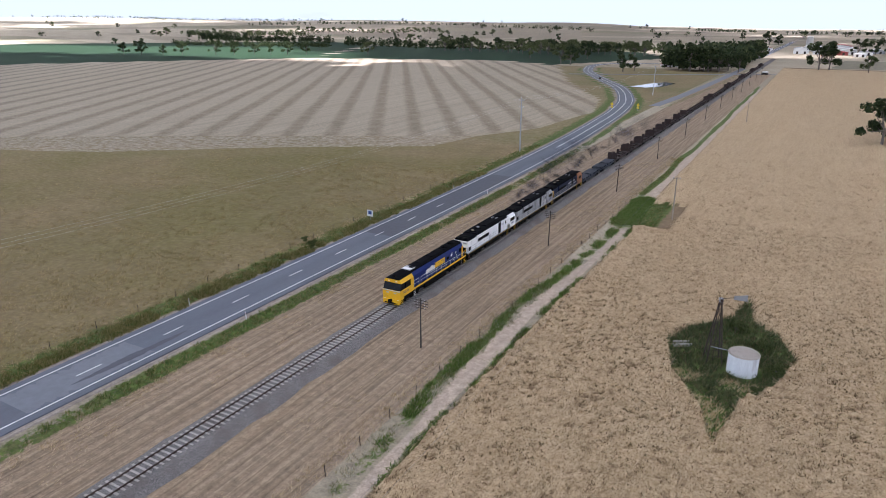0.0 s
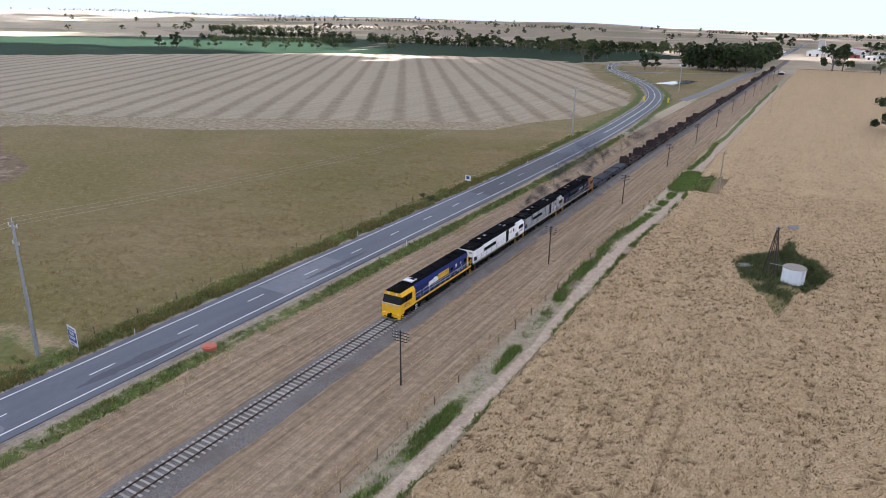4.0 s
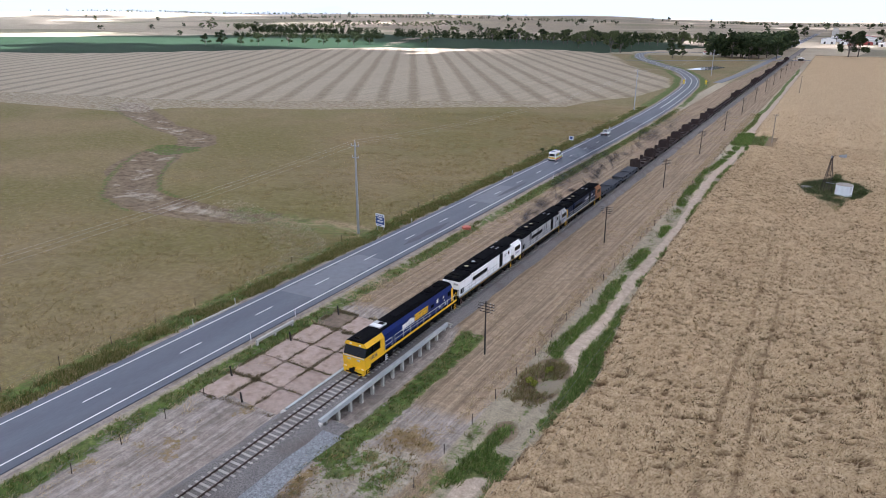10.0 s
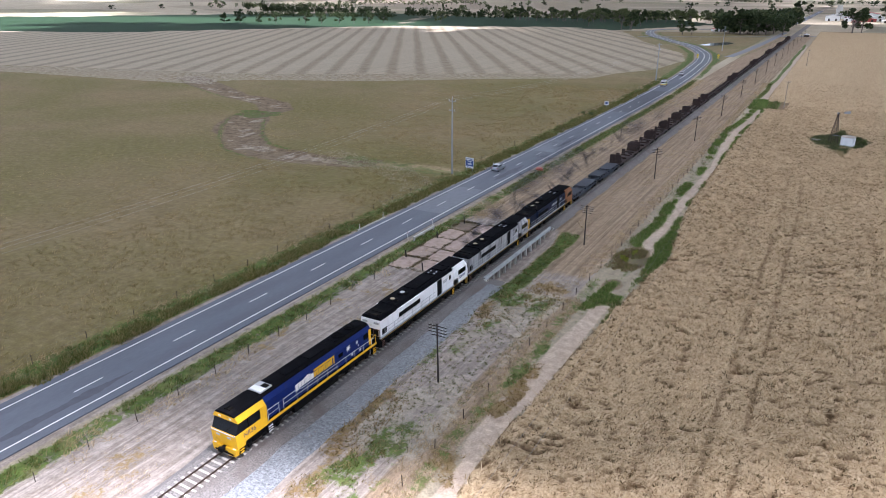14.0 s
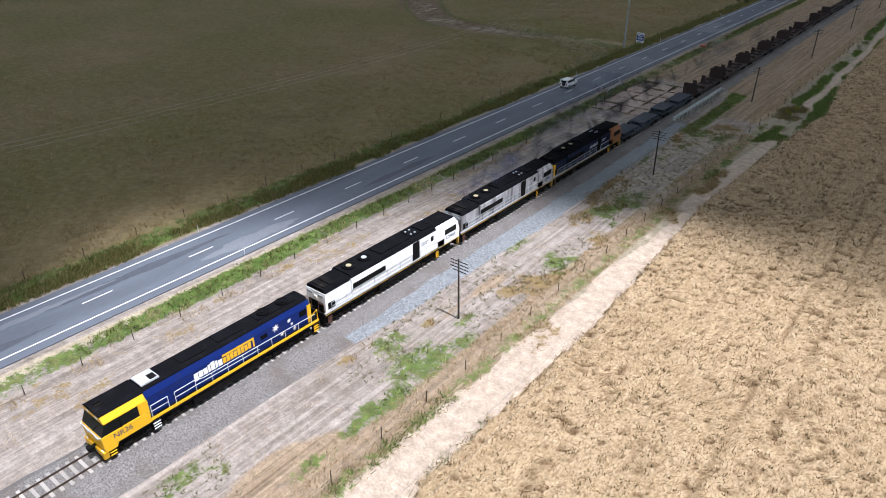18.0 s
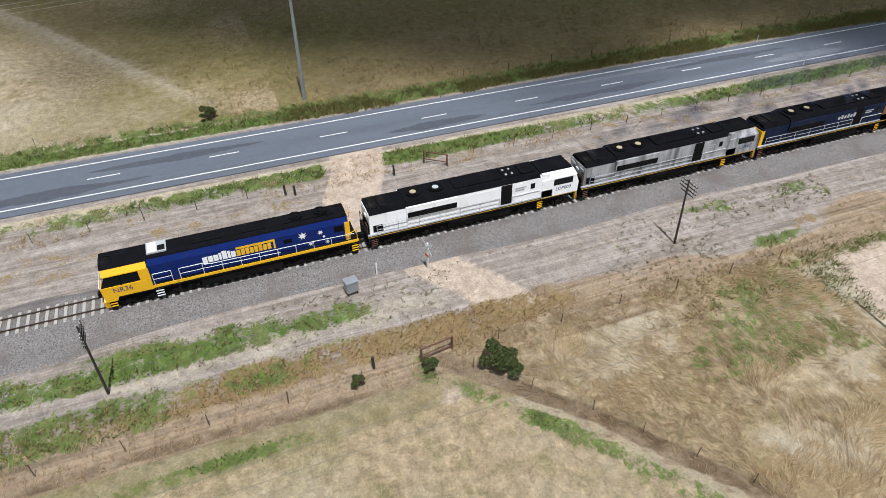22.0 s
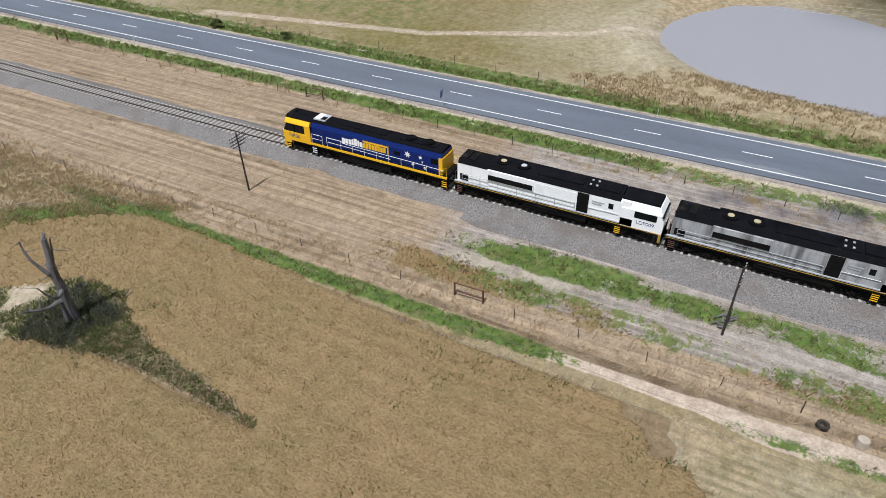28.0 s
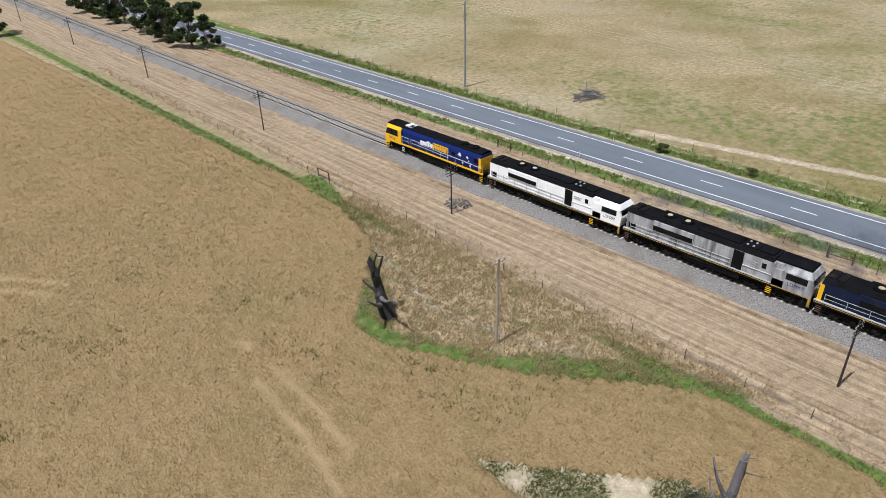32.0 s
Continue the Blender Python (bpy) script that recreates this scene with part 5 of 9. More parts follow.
blades("dry_grass", gx[pick2], gy[pick2], gz[pick2], 0.28, STRAW_BLADE, "dry straw-coloured grass tufts", "grass", 7, 0.2, 1.3, 0.03, 18)
pick3 = ok & ~pick & ~pick2 & (np.abs(gx) < 14) & (fbm(gx, gy, 3, 19, 3) > 0.56) & (np.random.default_rng(5).random(len(gx)) < 0.5)
blades("dry_grass", gx[pick3], gy[pick3], gz[pick3], 0.16, STRAW_BLADE, "short dry grass on the rail reserve", "grass", 5, 0.2, 1.6, 0.025, 20)
# small grey-green tufts in the bare earth of the reserve
tx, ty = scatter(5200, 4.8, 14, -262, -22, lambda x, y: (fbm(x, y * 0.4, 5, 116, 3) > 0.52), 117)
blades("reserve_tufts", tx, ty, ground_height(tx, ty), 0.16, blade_material("tuft_leaves", [(0.16, 0.175, 0.075), (0.24, 0.24, 0.12), (0.33, 0.29, 0.18)], thin=0.6), "small grey-green tufts in bare earth", "weeds", 7, 0.1, 1.1, 0.03, 118)
# rough scrub along the paddock fence
sx, sy = scatter(20000, -30.5, -25.4, -172, 190, lambda x, y: (np.abs(x + 27.9 + 1.2 * (fbm(x * 0, y, 14, 111, 2) - 0.5)) < 0.5 + 1.9 * fbm(x * 0, y, 9, 112, 3)) & (fbm(x, y, 2.5, 113, 3) > 0.42), 110)
blades("verge_scrub", sx, sy, ground_height(sx, sy), 0.3 + 0.5 * fbm(sx, sy, 7, 114, 3), blade_material("scrub_leaves", [(0.09, 0.11, 0.028), (0.155, 0.165, 0.045), (0.25, 0.21, 0.075), (0.38, 0.30, 0.15)]), "rough brown and green scrub along the paddock fence", "scrub", 6, 0.2, 0.8, 0.045, 115)
# pasture beyond the road
px_, py_ = scatter(42000, -120, -30, -180, 190, lambda x, y: (fbm(x, y, 8, 25, 3) > 0.42) & (to_line(x, y, CREEK) > 4) & (np.random.default_rng(8).random(len(x)) < np.clip(1.3 + x / 90, 0.1, 1)), 21)
blades("pasture_grass", px_, py_, ground_height(px_, py_), 0.32, OLIVE_BLADE, "dull olive pasture grass", "grass", 5, 0.35, 1.8, 0.04, 22)
fx, fy = scatter(5200, -70, -27, 2, 60, lambda x, y: to_line(x, y, [(-66, 31), (-46, 26), (-29, 14), (-27.5, 4)]) < 3.5 + 2.5 * fbm(x, y, 9, 23, 2), 23)
blades("flowering_weeds", fx, fy, ground_height(fx, fy), 0.22, FLOWER, "pale flowering weeds by the creek", "weeds", 7, 0.3, 1.6, 0.03, 24)
ix, iy = scatter(3600, 36, 52, 88, 132, lambda x, y: inside(x, y, ISLAND) & (np.hypot(x - 45.8, y - 106) > 2.3), 26)
dry = (iy < 103) & (fbm(ix, iy, 3, 27, 2) > 0.45)
blades("island_weeds", ix[~dry], iy[~dry], 0 * ix[~dry], 0.55, blade_material("dark_green_weeds", [(0.05, 0.07, 0.03), (0.085, 0.115, 0.045), (0.14, 0.165, 0.07), (0.24, 0.18, 0.10)]), "dark green weeds round the windmill", "weeds", 7, 0.25, 1.0, 0.06, 28)
blades("island_dry_grass", ix[dry], iy[dry], 0 * ix[dry], 0.45, STRAW_BLADE, "dry grass round the tank", "grass", 6, 0.2, 0.8, 0.045, 29)
dx, dy = scatter(9000, 26, 38, -301, -260, lambda x, y: inside(x, y, DEAD_ISLAND) & (np.hypot(x - 31.5, y + 284.5) < 2.3 + 2.4 * fbm(x, y, 2.5, 30, 2)), 31)
blades("grey_green_weeds", dx, dy, 0 * dx - 0.02, 0.42, blade_material("grey_green_weed_leaves", [(0.05, 0.06, 0.04), (0.10, 0.115, 0.08), (0.17, 0.18, 0.14), (0.15, 0.125, 0.08)]), "grey-green scrub under a dead tree", "weeds", 5, 0.2, 0.8, 0.05, 32)
dx, dy = scatter(16000, 26, 38, -301, -260, lambda x, y: inside(x, y, DEAD_ISLAND) & ((fbm(x, y, 2.6, 51, 2) < 0.56) | (y > -284)), 33)
blades("dark_grass", dx, dy, 0 * dx - 0.02, 0.2, blade_material("dark_green_grass", [(0.065, 0.09, 0.024), (0.11, 0.14, 0.04), (0.16, 0.175, 0.06), (0.23, 0.18, 0.09)]), "short dark green grass under a dead tree", "grass", 5, 0.18, 1.3, 0.04, 34)

RANK_BLADE = blade_material("rank_grass", [(0.24, 0.19, 0.085), (0.36, 0.265, 0.145), (0.46, 0.345, 0.205), (0.54, 0.435, 0.28)])


# weeds along the yard's edge, rank grass by the dead trees and in the ditch
def weeds_at(n, x0, x1, y0, y1, which, limit, seed):
    return scatter(n, x0, x1, y0, y1, lambda x, y: weeds(x, y)[which] * (0.6 + 0.8 * fbm(x, y, 2, seed, 3)) > limit, seed)


x, y = weeds_at(11000, 14.6, 31, -345, -286, 2, 0.5, 33)
blades("rank_grass", x, y, ground_height(x, y), 0.26, RANK_BLADE, "brown rank grass round the dead tree", "grass", 6, 0.22, 1.3, 0.04, 34)
x, y = weeds_at(17000, 5, 18.6, -268, -14, 0, 0.5, 35)
OCHRE_BLADE = blade_material("ochre_weeds", [(0.12, 0.11, 0.035), (0.24, 0.16, 0.06), (0.34, 0.23, 0.11), (0.42, 0.32, 0.18)])
blades("ochre_weeds", x, y, ground_height(x, y), 0.2, OCHRE_BLADE, "ochre and brown weeds on the reserve", "weeds", 6, 0.22, 1.4, 0.035, 36)
x, y = weeds_at(6000, -41, -29, -275, -195, 2, 0.5, 37)
blades("rank_grass", x, y, ground_height(x, y), 0.3, RANK_BLADE, "brown rank grass between pond and road", "grass", 5, 0.22, 0.7, 0.045, 38)
x, y = scatter(4200, 15, 38, -134, -104, lambda x, y: (to_line(x, y, YARD + YARD[:1]) < 1.6 + 2.4 * fbm(x, y, 5, 39, 3)) & ~(inside(x, y, YARD) & (to_line(x, y, YARD + YARD[:1]) > 0.5)) & (fbm(x, y, 2.5, 40, 3) > 0.4), 39)
blades("yard_weeds", x, y, ground_height(x, y), 0.32, GREEN_BLADE, "green and dry weeds along the bare yard", "weeds", 8, 0.25, 1.2, 0.03, 41)

x, y = scatter(42000, 13.5, 80, -168, -100, lambda x, y: inside(x, y, YARDSIDE) & (fbm(x, y, 3, 43, 3) > 0.4), 43)
blades("dry_grass", x, y, ground_height(x, y), 0.26, STRAW_BLADE, "golden dry grass below the bare yard, laid over", "grass", 6, 0.25, 0.5, 0.03, 44, lodge=(2 * np.pi * 1.3 * fbm(x, y, 5, 47, 2), 0 * x + 2.2))
x, y = scatter(30000, 14.6, 23.5, -24, 186, lambda x, y: (covers(x, y)[0][0] * (0.45 + 1.1 * fbm(x, y, 1.6, 121, 3)) > 0.62) & (x < crop_edge(y) + 0.1), 120)
blades("strip_weeds", x, y, ground_height(x, y), 0.4, blade_material("strip_weed_leaves", [(0.075, 0.135, 0.028), (0.125, 0.21, 0.044), (0.185, 0.265, 0.066), (0.30, 0.33, 0.13)], thin=0.5), "vivid green weeds along the crop fence", "weeds", 6, 0.2, 0.9, 0.045, 122)
x, y = scatter(750, 15.2, 20.6, -12, 4, lambda x, y: (np.hypot((x - 17.4) / 0.6, y + 3) < 6 * fbm(x, y, 2.5, 126, 3) + 1.6) & ~inside(x, y, PUDDLE_RIM), 126)
blades("bank_weeds", x, y, ground_height(x, y), 0.45, blade_material("bank_weed_leaves", [(0.12, 0.10, 0.035), (0.22, 0.165, 0.075), (0.36, 0.28, 0.15), (0.15, 0.20, 0.05)]), "brown and green weeds round a puddle", "weeds", 7, 0.16, 0.8, 0.04, 127)
x, y = scatter(1600, 15, 16.9, -8, 150, lambda x, y: fbm(x, y, 4, 45, 3) > 0.5, 45)
blades("flowering_weeds", x, y, ground_height(x, y), 0.3, FLOWER, "pale flowering weeds along the crop fence", "weeds", 4, 0.15, 0.6, 0.04, 46)

x, y = scatter(9000, 19, 80, -345, -215, lambda x, y: low_crop(x, y) & (fbm(x, y, 6, 75, 2) > 0.70), 75)
blades("green_weeds", x, y, low_height(x, y), 0.3, GREEN_BLADE, "green weeds coming up through the thin crop", "weeds", 5, 0.2, 0.6, 0.04, 76)

# ---------------------------------------------------------------- beside the line
TIMBER = material("weathered_dark_timber", (0.035, 0.028, 0.024), 0.9, vary=0.3, scale=2, fine=20, bump=0.3, stretch=(1, 1, 0.1))
PALE_TIMBER = material("bleached_pole_timber", (0.36, 0.31, 0.25), 0.85, vary=0.2, scale=2, fine=20, bump=0.2, stretch=(1, 1, 0.1))
GALV = material("galvanised_steel", (0.36, 0.38, 0.40), 0.5, 0.5, vary=0.15, scale=2, fine=16, bump=0.05)
PORCELAIN = material("insulator", (0.55, 0.55, 0.53), 0.25, vary=0.08, bump=0)
STAR_POST = material("rusty_star_post", (0.06, 0.042, 0.033), 0.8, vary=0.2, bump=0.1)
WIRE = material("line_wire", (0.20, 0.20, 0.20), 0.6, 0.3, vary=0.05, bump=0)
RUSTY_PIPE = material("rusty_pipe", (0.11, 0.05, 0.035), 0.8, vary=0.25, bump=0.15)
SIGN_BLUE = material("blue_sign_face", (0.02, 0.06, 0.22), 0.5, vary=0.05, bump=0)
SIGN_WHITE = material("white_sign_face", (0.75, 0.76, 0.78), 0.5, vary=0.05, bump=0)
SIGN_YELLOW = material("yellow_sign_face", (0.8, 0.55, 0.02), 0.5, vary=0.05, bump=0)
RED_PLASTIC = material("faded_red_cover", (0.50, 0.12, 0.08), 0.6, vary=0.15)


def telegraph_pole():
    T = thing("telegraph_pole", "dark timber telegraph pole with short crossarms beside the line", "utility pole", "telegraph poles along the line")
    bm = B()
    tube(bm, (0, 0, -0.6), (0, 0, 6.75), 0.11, 10, 0.07)
    part("pole", bm, TIMBER, T)
    for k, z in enumerate((6.45, 6.1, 5.75, 5.4)):
        bm = B()
        w = 1.05 if k < 3 else 0.8
        box(bm, -w, w, 0.06, 0.12, z - 0.035, z + 0.035)
        arm = part("crossarm", bm, TIMBER, T)
        for x in (-0.9, -0.55, 0.55, 0.9):
            if abs(x) < w:
                bm = B()
                tube(bm, (x, 0.09, z + 0.035), (x, 0.09, z + 0.15), 0.035, 6)
                part("insulator", bm, PORCELAIN, arm)
    return T


first_pole = telegraph_pole()
first_pole.matrix_world = pose(9.5, -0.6, 0)
for y in (610, 564, 517, 470, 423, 376, 329, 282, 235.2, 188.3, 140.3, 93.8, 47.6, -46.9, -94.0, -139.4, -187.3, -235.7, -283.4, -329.4, -375.0, -422.5, -469, -516, -563):
    copy_thing(first_pole, pose(9.5, y - 0.7, 0, random.uniform(-1, 1), random.uniform(-1, 1), random.uniform(-4, 4)))


def power_pole():
    T = thing("power_pole", "tall grey steel power pole beside the highway", "utility pole", "power poles beside the highway")
    bm = B()
    tube(bm, (0, 0, -1), (0, 0, 16.3), 0.26, 12, 0.15)
    part("pole", bm, GALV, T)
    for z, w in ((15.7, 0.9), (13.6, 0.7)):
        bm = B()
        box(bm, -w, w, -0.06, 0.06, z - 0.06, z + 0.06)
        arm = part("crossarm", bm, GALV, T)
        for x in (-w + 0.1, w - 0.1):
            bm = B()
            tube(bm, (x, 0, z + 0.06), (x, 0, z + 0.4), 0.07, 8)
            part("insulator", bm, PORCELAIN, arm)
    bm = B()
    tube(bm, (0, 0, 16.3), (0, 0, 16.75), 0.07, 8)
    part("insulator", bm, PORCELAIN, T)
    return T


pp = power_pole()
pp.matrix_world = pose(-32.1, 31.1, 0)
for y in (227.6, -165.3, -369.0, -566, 424):
    copy_thing(pp, pose(-32.2 if y > -300 else -32.1, y, 0))


ALUMINIUM_WIRE = material("bright_line_wire", (0.62, 0.62, 0.60), 0.5, 0.3, vary=0.05, bump=0)


def wires(name, ys, x, z, offs, sag, r, label, mat=None):
    bm = B()
    for a, b in zip(ys, ys[1:]):
        for dx, dz in offs:
            pts = [(x + dx, a + (b - a) * t, z + dz - sag * 4 * t * (1 - t)) for t in [i / 14 for i in range(15)]]
            line_tube(bm, pts, r, 4)
    solid(name, bm, mat or ALUMINIUM_WIRE, label, "power line", "power lines", "structure")


wires("power_line", [424, 227.6, 31.1, -165.3, -369, -566], -32.15, 16.0, [(-0.8, 0.05), (0.8, 0.05), (0, 0.75)], 3.2, 0.007, "thin sagging power line wires")


def farm_pole():
    T = thing("farm_power_pole", "slim pale timber farm power pole with a small crossarm", "utility pole", "farm power poles")
    bm = B()
    tube(bm, (0, 0, -0.8), (0, 0, 9.0), 0.15, 10, 0.1)
    part("pole", bm, PALE_TIMBER, T)
    bm = B()
    box(bm, -0.75, 0.75, -0.05, 0.05, 8.6, 8.7)
    arm = part("crossarm", bm, PALE_TIMBER, T)
    for x in (-0.68, 0.68):
        bm = B()
        tube(bm, (x, 0, 8.7), (x, 0, 8.95), 0.06, 8)
        part("insulator", bm, PORCELAIN, arm)
    return T


fp = farm_pole()
fp.matrix_world = pose(25.1, -131.3, 0)
for q in (pose(25.2, -308.1, 0), pose(26.0, 169.4, 0), pose(25.2, 330, 0), pose(24.0, -496, 0)):
    copy_thing(fp, q)
wires("farm_line", [330, 169.4, -131.3, -308.1, -496], 25.15, 8.9, [(-0.68, 0), (0.68, 0)], 2.0, 0.009, "thin farm power line wires", WIRE)


def fence(name, x, ys, gaps, label, wob=0.08, lean=3, h=1.15):
    F = thing(name, label, "fence", "wire fences")
    bm = B()
    prism(bm, [(-0.025, 0), (0.025, 0), (0.0, 0.03)], "z", -0.1, h)
    me = mesh_of("fence_post", bm, STAR_POST)
    r = random.Random(int(abs(x) * 10))
    pts = []
    for y in ys:
        if any(a < y < b for a, b in gaps):
            continue
        o = new("fence_post", me)
        o.parent = F
        px = x + r.uniform(-wob, wob)
        o.matrix_local = Matrix.Translation((px, y, float(ground_height(np.array([px]), np.array([y]))[0]))) @ pose(0, 0, 0, r.uniform(-lean, lean), r.uniform(-lean, lean), r.uniform(0, 90)) @ Matrix.Diagonal((1.6, 1.6, r.uniform(0.85, 1.1), 1))
        pts.append((px, y))
    for z in (0.35, 0.7, 1.05):
        bm = B()
        for a, b in zip(pts, pts[1:]):
            if b[1] - a[1] < 9:
                tube(bm, (a[0], a[1], z), (b[0], b[1], z), 0.006, 3)
        tagged(part("fence_wire", bm, WIRE, F), kind="stuff")
    return F


fence("crop_fence", 14.8, [-430 + 5.4 * k for k in range(118)], [(-170, -164), (-131, -122), (-259, -254.5)], "rusty post and wire fence along the rail reserve")
fence("reserve_fence", -12.2, [-430 + 4.9 * k for k in range(84)], [(-171, -153)], "low post and wire fence between line and road")
fence("paddock_fence", -31.3, [-430 + 6.5 * k for k in range(100)], [(-190, -150), (26, 38)], "post and wire fence along the paddock", 0.15)


corner_fence = thing("corner_fence", "old post and wire fence along a weedy ditch", "fence", "wire fences")
bm = B()
prism(bm, [(-0.03, 0), (0.03, 0), (0.0, 0.04)], "z", -0.1, 1.15)
post_mesh = mesh_of("fence_post", bm, STAR_POST)
bm = B()
for (ax, ay), (bx, by) in zip(CORNER[1:-1], CORNER[2:]):
    n = int(math.hypot(bx - ax, by - ay) / 3.4)
    for k in range(n):
        px, py = ax + (bx - ax) * k / n, ay + (by - ay) * k / n + 0.5
        o = new("fence_post", post_mesh)
        o.parent = corner_fence
        o.matrix_local = pose(px, py, float(ground_height(np.array([px]), np.array([py]))[0]), random.uniform(-4, 4), random.uniform(-4, 4), random.uniform(0, 90))
    for z in (0.4, 0.75, 1.05):
        tube(bm, (ax, ay + 0.5, z), (bx, by + 0.5, z), 0.006, 3)
tagged(part("fence_wire", bm, WIRE, corner_fence), kind="stuff")


def pipe_frame(m, w=2.6, h=1.25):
    G = thing("strainer_frame", "rusty pipe strainer frame in the fence", "fence frame", "pipe frames in the fences")
    for y in (0, w):
        bm = B()
        tube(bm, (0, y, -0.2), (0, y, h), 0.09, 8)
        part("post", bm, RUSTY_PIPE, G)
    for z in (h - 0.08, 0.3):
        bm = B()
        tube(bm, (0, 0, z), (0, w, z), 0.06, 8)
        part("rail", bm, RUSTY_PIPE, G)
    G.matrix_world = m
    return G


for x, y, a in ((-12.4, -156.4, -38), (14.6, -166.2, 8), (14.5, -257.4, 2), (-12.4, -293, 3), (14.3, -352.5, 0), (-12.2, -342, 0)):
    pipe_frame(pose(x, y, 0, 0, 0, a))

# ---- rail bridge
bridge = thing("rail_bridge", "low concrete rail bridge with pale kerb beams and short piers", "bridge", kind="structure")
bm = B()
box(bm, -2.1, 2.1, GAPY[0], GAPY[1], 0.2, 0.5)
part("deck", bm, CONCRETE, bridge)
part("deck_ballast", box(B(), -1.95, 1.95, GAPY[0], GAPY[1], 0.5, 0.565), BALLAST, bridge)
PALE_KERB = material("pale_kerb_concrete", (0.40, 0.425, 0.43), 0.8, vary=0.22, scale=1, fine=12, bump=0.15)
for s in (-1, 1):
    bm = B()
    a, b = sorted((s * 1.96, s * 2.26))
    box(bm, a, b, GAPY[0], GAPY[1], 0.14, 0.66)
    part("kerb_beam", bm, PALE_KERB, bridge, "pale kerb beam")
    bm = B()
    a, b = sorted((s * 2.0, s * 2.55))
    prism(bm, [(GAPY[1], 0.5), (GAPY[1] + 0.3, 0.5), (GAPY[1] + 1.5, -0.4), (GAPY[1], -0.4)], "x", a, b)
    part("wing_wall", bm, CONCRETE, bridge)
    bm = B()
    prism(bm, [(GAPY[0], 0.42), (GAPY[0] - 0.25, 0.42), (GAPY[0] - 1.0, -0.3), (GAPY[0], -0.3)], "x", a, b)
    part("wing_wall", bm, CONCRETE, bridge)
    for k in range(13):
        y = GAPY[0] + 0.9 + k * 1.98
        bm = B()
        a, b = sorted((s * 1.9, s * 2.26))
        box(bm, a, b, y - 0.16, y + 0.16, -1.3, 0.1)
        part("pier", bm, CONCRETE, bridge)
SLAB = material("stained_floodway_slab", (0.355, 0.272, 0.225), 0.9, vary=0.22, scale=1.6, fine=14, bump=0.3, dirt=(0.23, 0.165, 0.125), dirt_amount=0.5, dirt_scale=0.9, rand=0.12)
apron = thing("floodway_apron", "cracked pinkish concrete apron slabs beside the bridge", "paving", kind="structure")
JOINT = material("weedy_joint_soil", (0.17, 0.125, 0.09), 0.95, vary=0.4, scale=2, fine=10, bump=0.3, dirt=(0.09, 0.09, 0.045), dirt_amount=0.4)
part("joint_soil", box(B(), -13.35, -2.5, -22.95, 0.7, -1.4, -0.13), JOINT, apron)
slab_rng = random.Random(31)


def broken_edge(ax, ay, bx, by, nx, ny):
    """Points from corner to corner of a slab, chipped inwards here and there."""
    return [(ax + (bx - ax) * t + nx * w, ay + (by - ay) * t + ny * w) for t in (0.08, 0.24, 0.4, 0.56, 0.72, 0.9) for w in [slab_rng.choice((0.02, 0.04, 0.06, 0.1, 0.2))]]


for i in range(3):
    for j in range(5):
        if i == 0 and j == 4:
            continue
        x0, y0 = -13.4 + i * 3.66, -23 + j * 4.75
        x1, y1 = x0 + 3.62, y0 + 4.71
        outline = broken_edge(x0, y0, x1, y0, 0, 1) + broken_edge(x1, y0, x1, y1, -1, 0) + broken_edge(x1, y1, x0, y1, 0, -1) + broken_edge(x0, y1, x0, y0, 1, 0)
        part("slab", prism(B(), outline, "z", -1.4, slab_rng.uniform(-0.09, -0.03)), SLAB, apron)
jx, jy = scatter(15000, -13.6, -2.6, -23.4, 1.2, lambda x, y: ((np.abs((x + 13.4 + 1.83) % 3.66 - 1.83) < 0.08 + 0.5 * np.clip(fbm(x, y, 3, 131, 3) - 0.45, 0, 1) * 2) | (np.abs((y + 23 + 2.375) % 4.75 - 2.375) < 0.08 + 0.5 * np.clip(fbm(x, y, 3, 132, 3) - 0.45, 0, 1) * 2)) & (fbm(x, y, 1.5, 133, 3) > 0.44), 130)
blades("joint_weeds", jx, jy, 0 * jx - 0.12, 0.2, blade_material("joint_weed_leaves", [(0.09, 0.075, 0.04), (0.16, 0.125, 0.07), (0.26, 0.20, 0.115), (0.14, 0.14, 0.06)]), "dry weeds in the joints of the apron slabs", "weeds", 6, 0.1, 1.2, 0.03, 134)
for x, y in ((-12.47, -0.1), (-12.68, -9.26), (-12.64, -18.97), (-7.6, -22.4)):
    bm = B()
    tube(bm, (0, 0, -0.3), (0, 0, 1.15), 0.11, 8, 0.09)
    T = solid("marker_post", bm, TIMBER, "short dark timber flood marker post", "post", "flood marker posts", m=pose(x, y, 0, 2, -3))
para = thing("culvert_parapet", "low weathered concrete culvert parapet by the road", "parapet")
part("beam", box(B(), -15.6, -15.3, -12.2, -5.6, 0.3, 0.6), CONCRETE, para)
for y in (-12.1, -9, -5.9):
    part("post", box(B(), -15.58, -15.32, y - 0.15, y + 0.15, -0.4, 0.3), CONCRETE, para)
para2 = thing("culvert_parapet", "low weathered concrete culvert edge across the road", "parapet")
part("beam", box(B(), -26.3, -26.05, -13, -4.6, -0.2, 0.22), CONCRETE, para2)


def guide_post(m):
    G = thing("guide_post", "slim white roadside guide post with a reflector", "guide post", "guide posts along the road")
    part("post", box(B(), -0.05, 0.05, -0.02, 0.02, -0.2, 1.0), SIGN_WHITE, G)
    part("reflector", box(B(), -0.03, 0.03, -0.026, 0.026, 0.78, 0.9), RED_PLASTIC, G)
    G.matrix_world = m
    return G


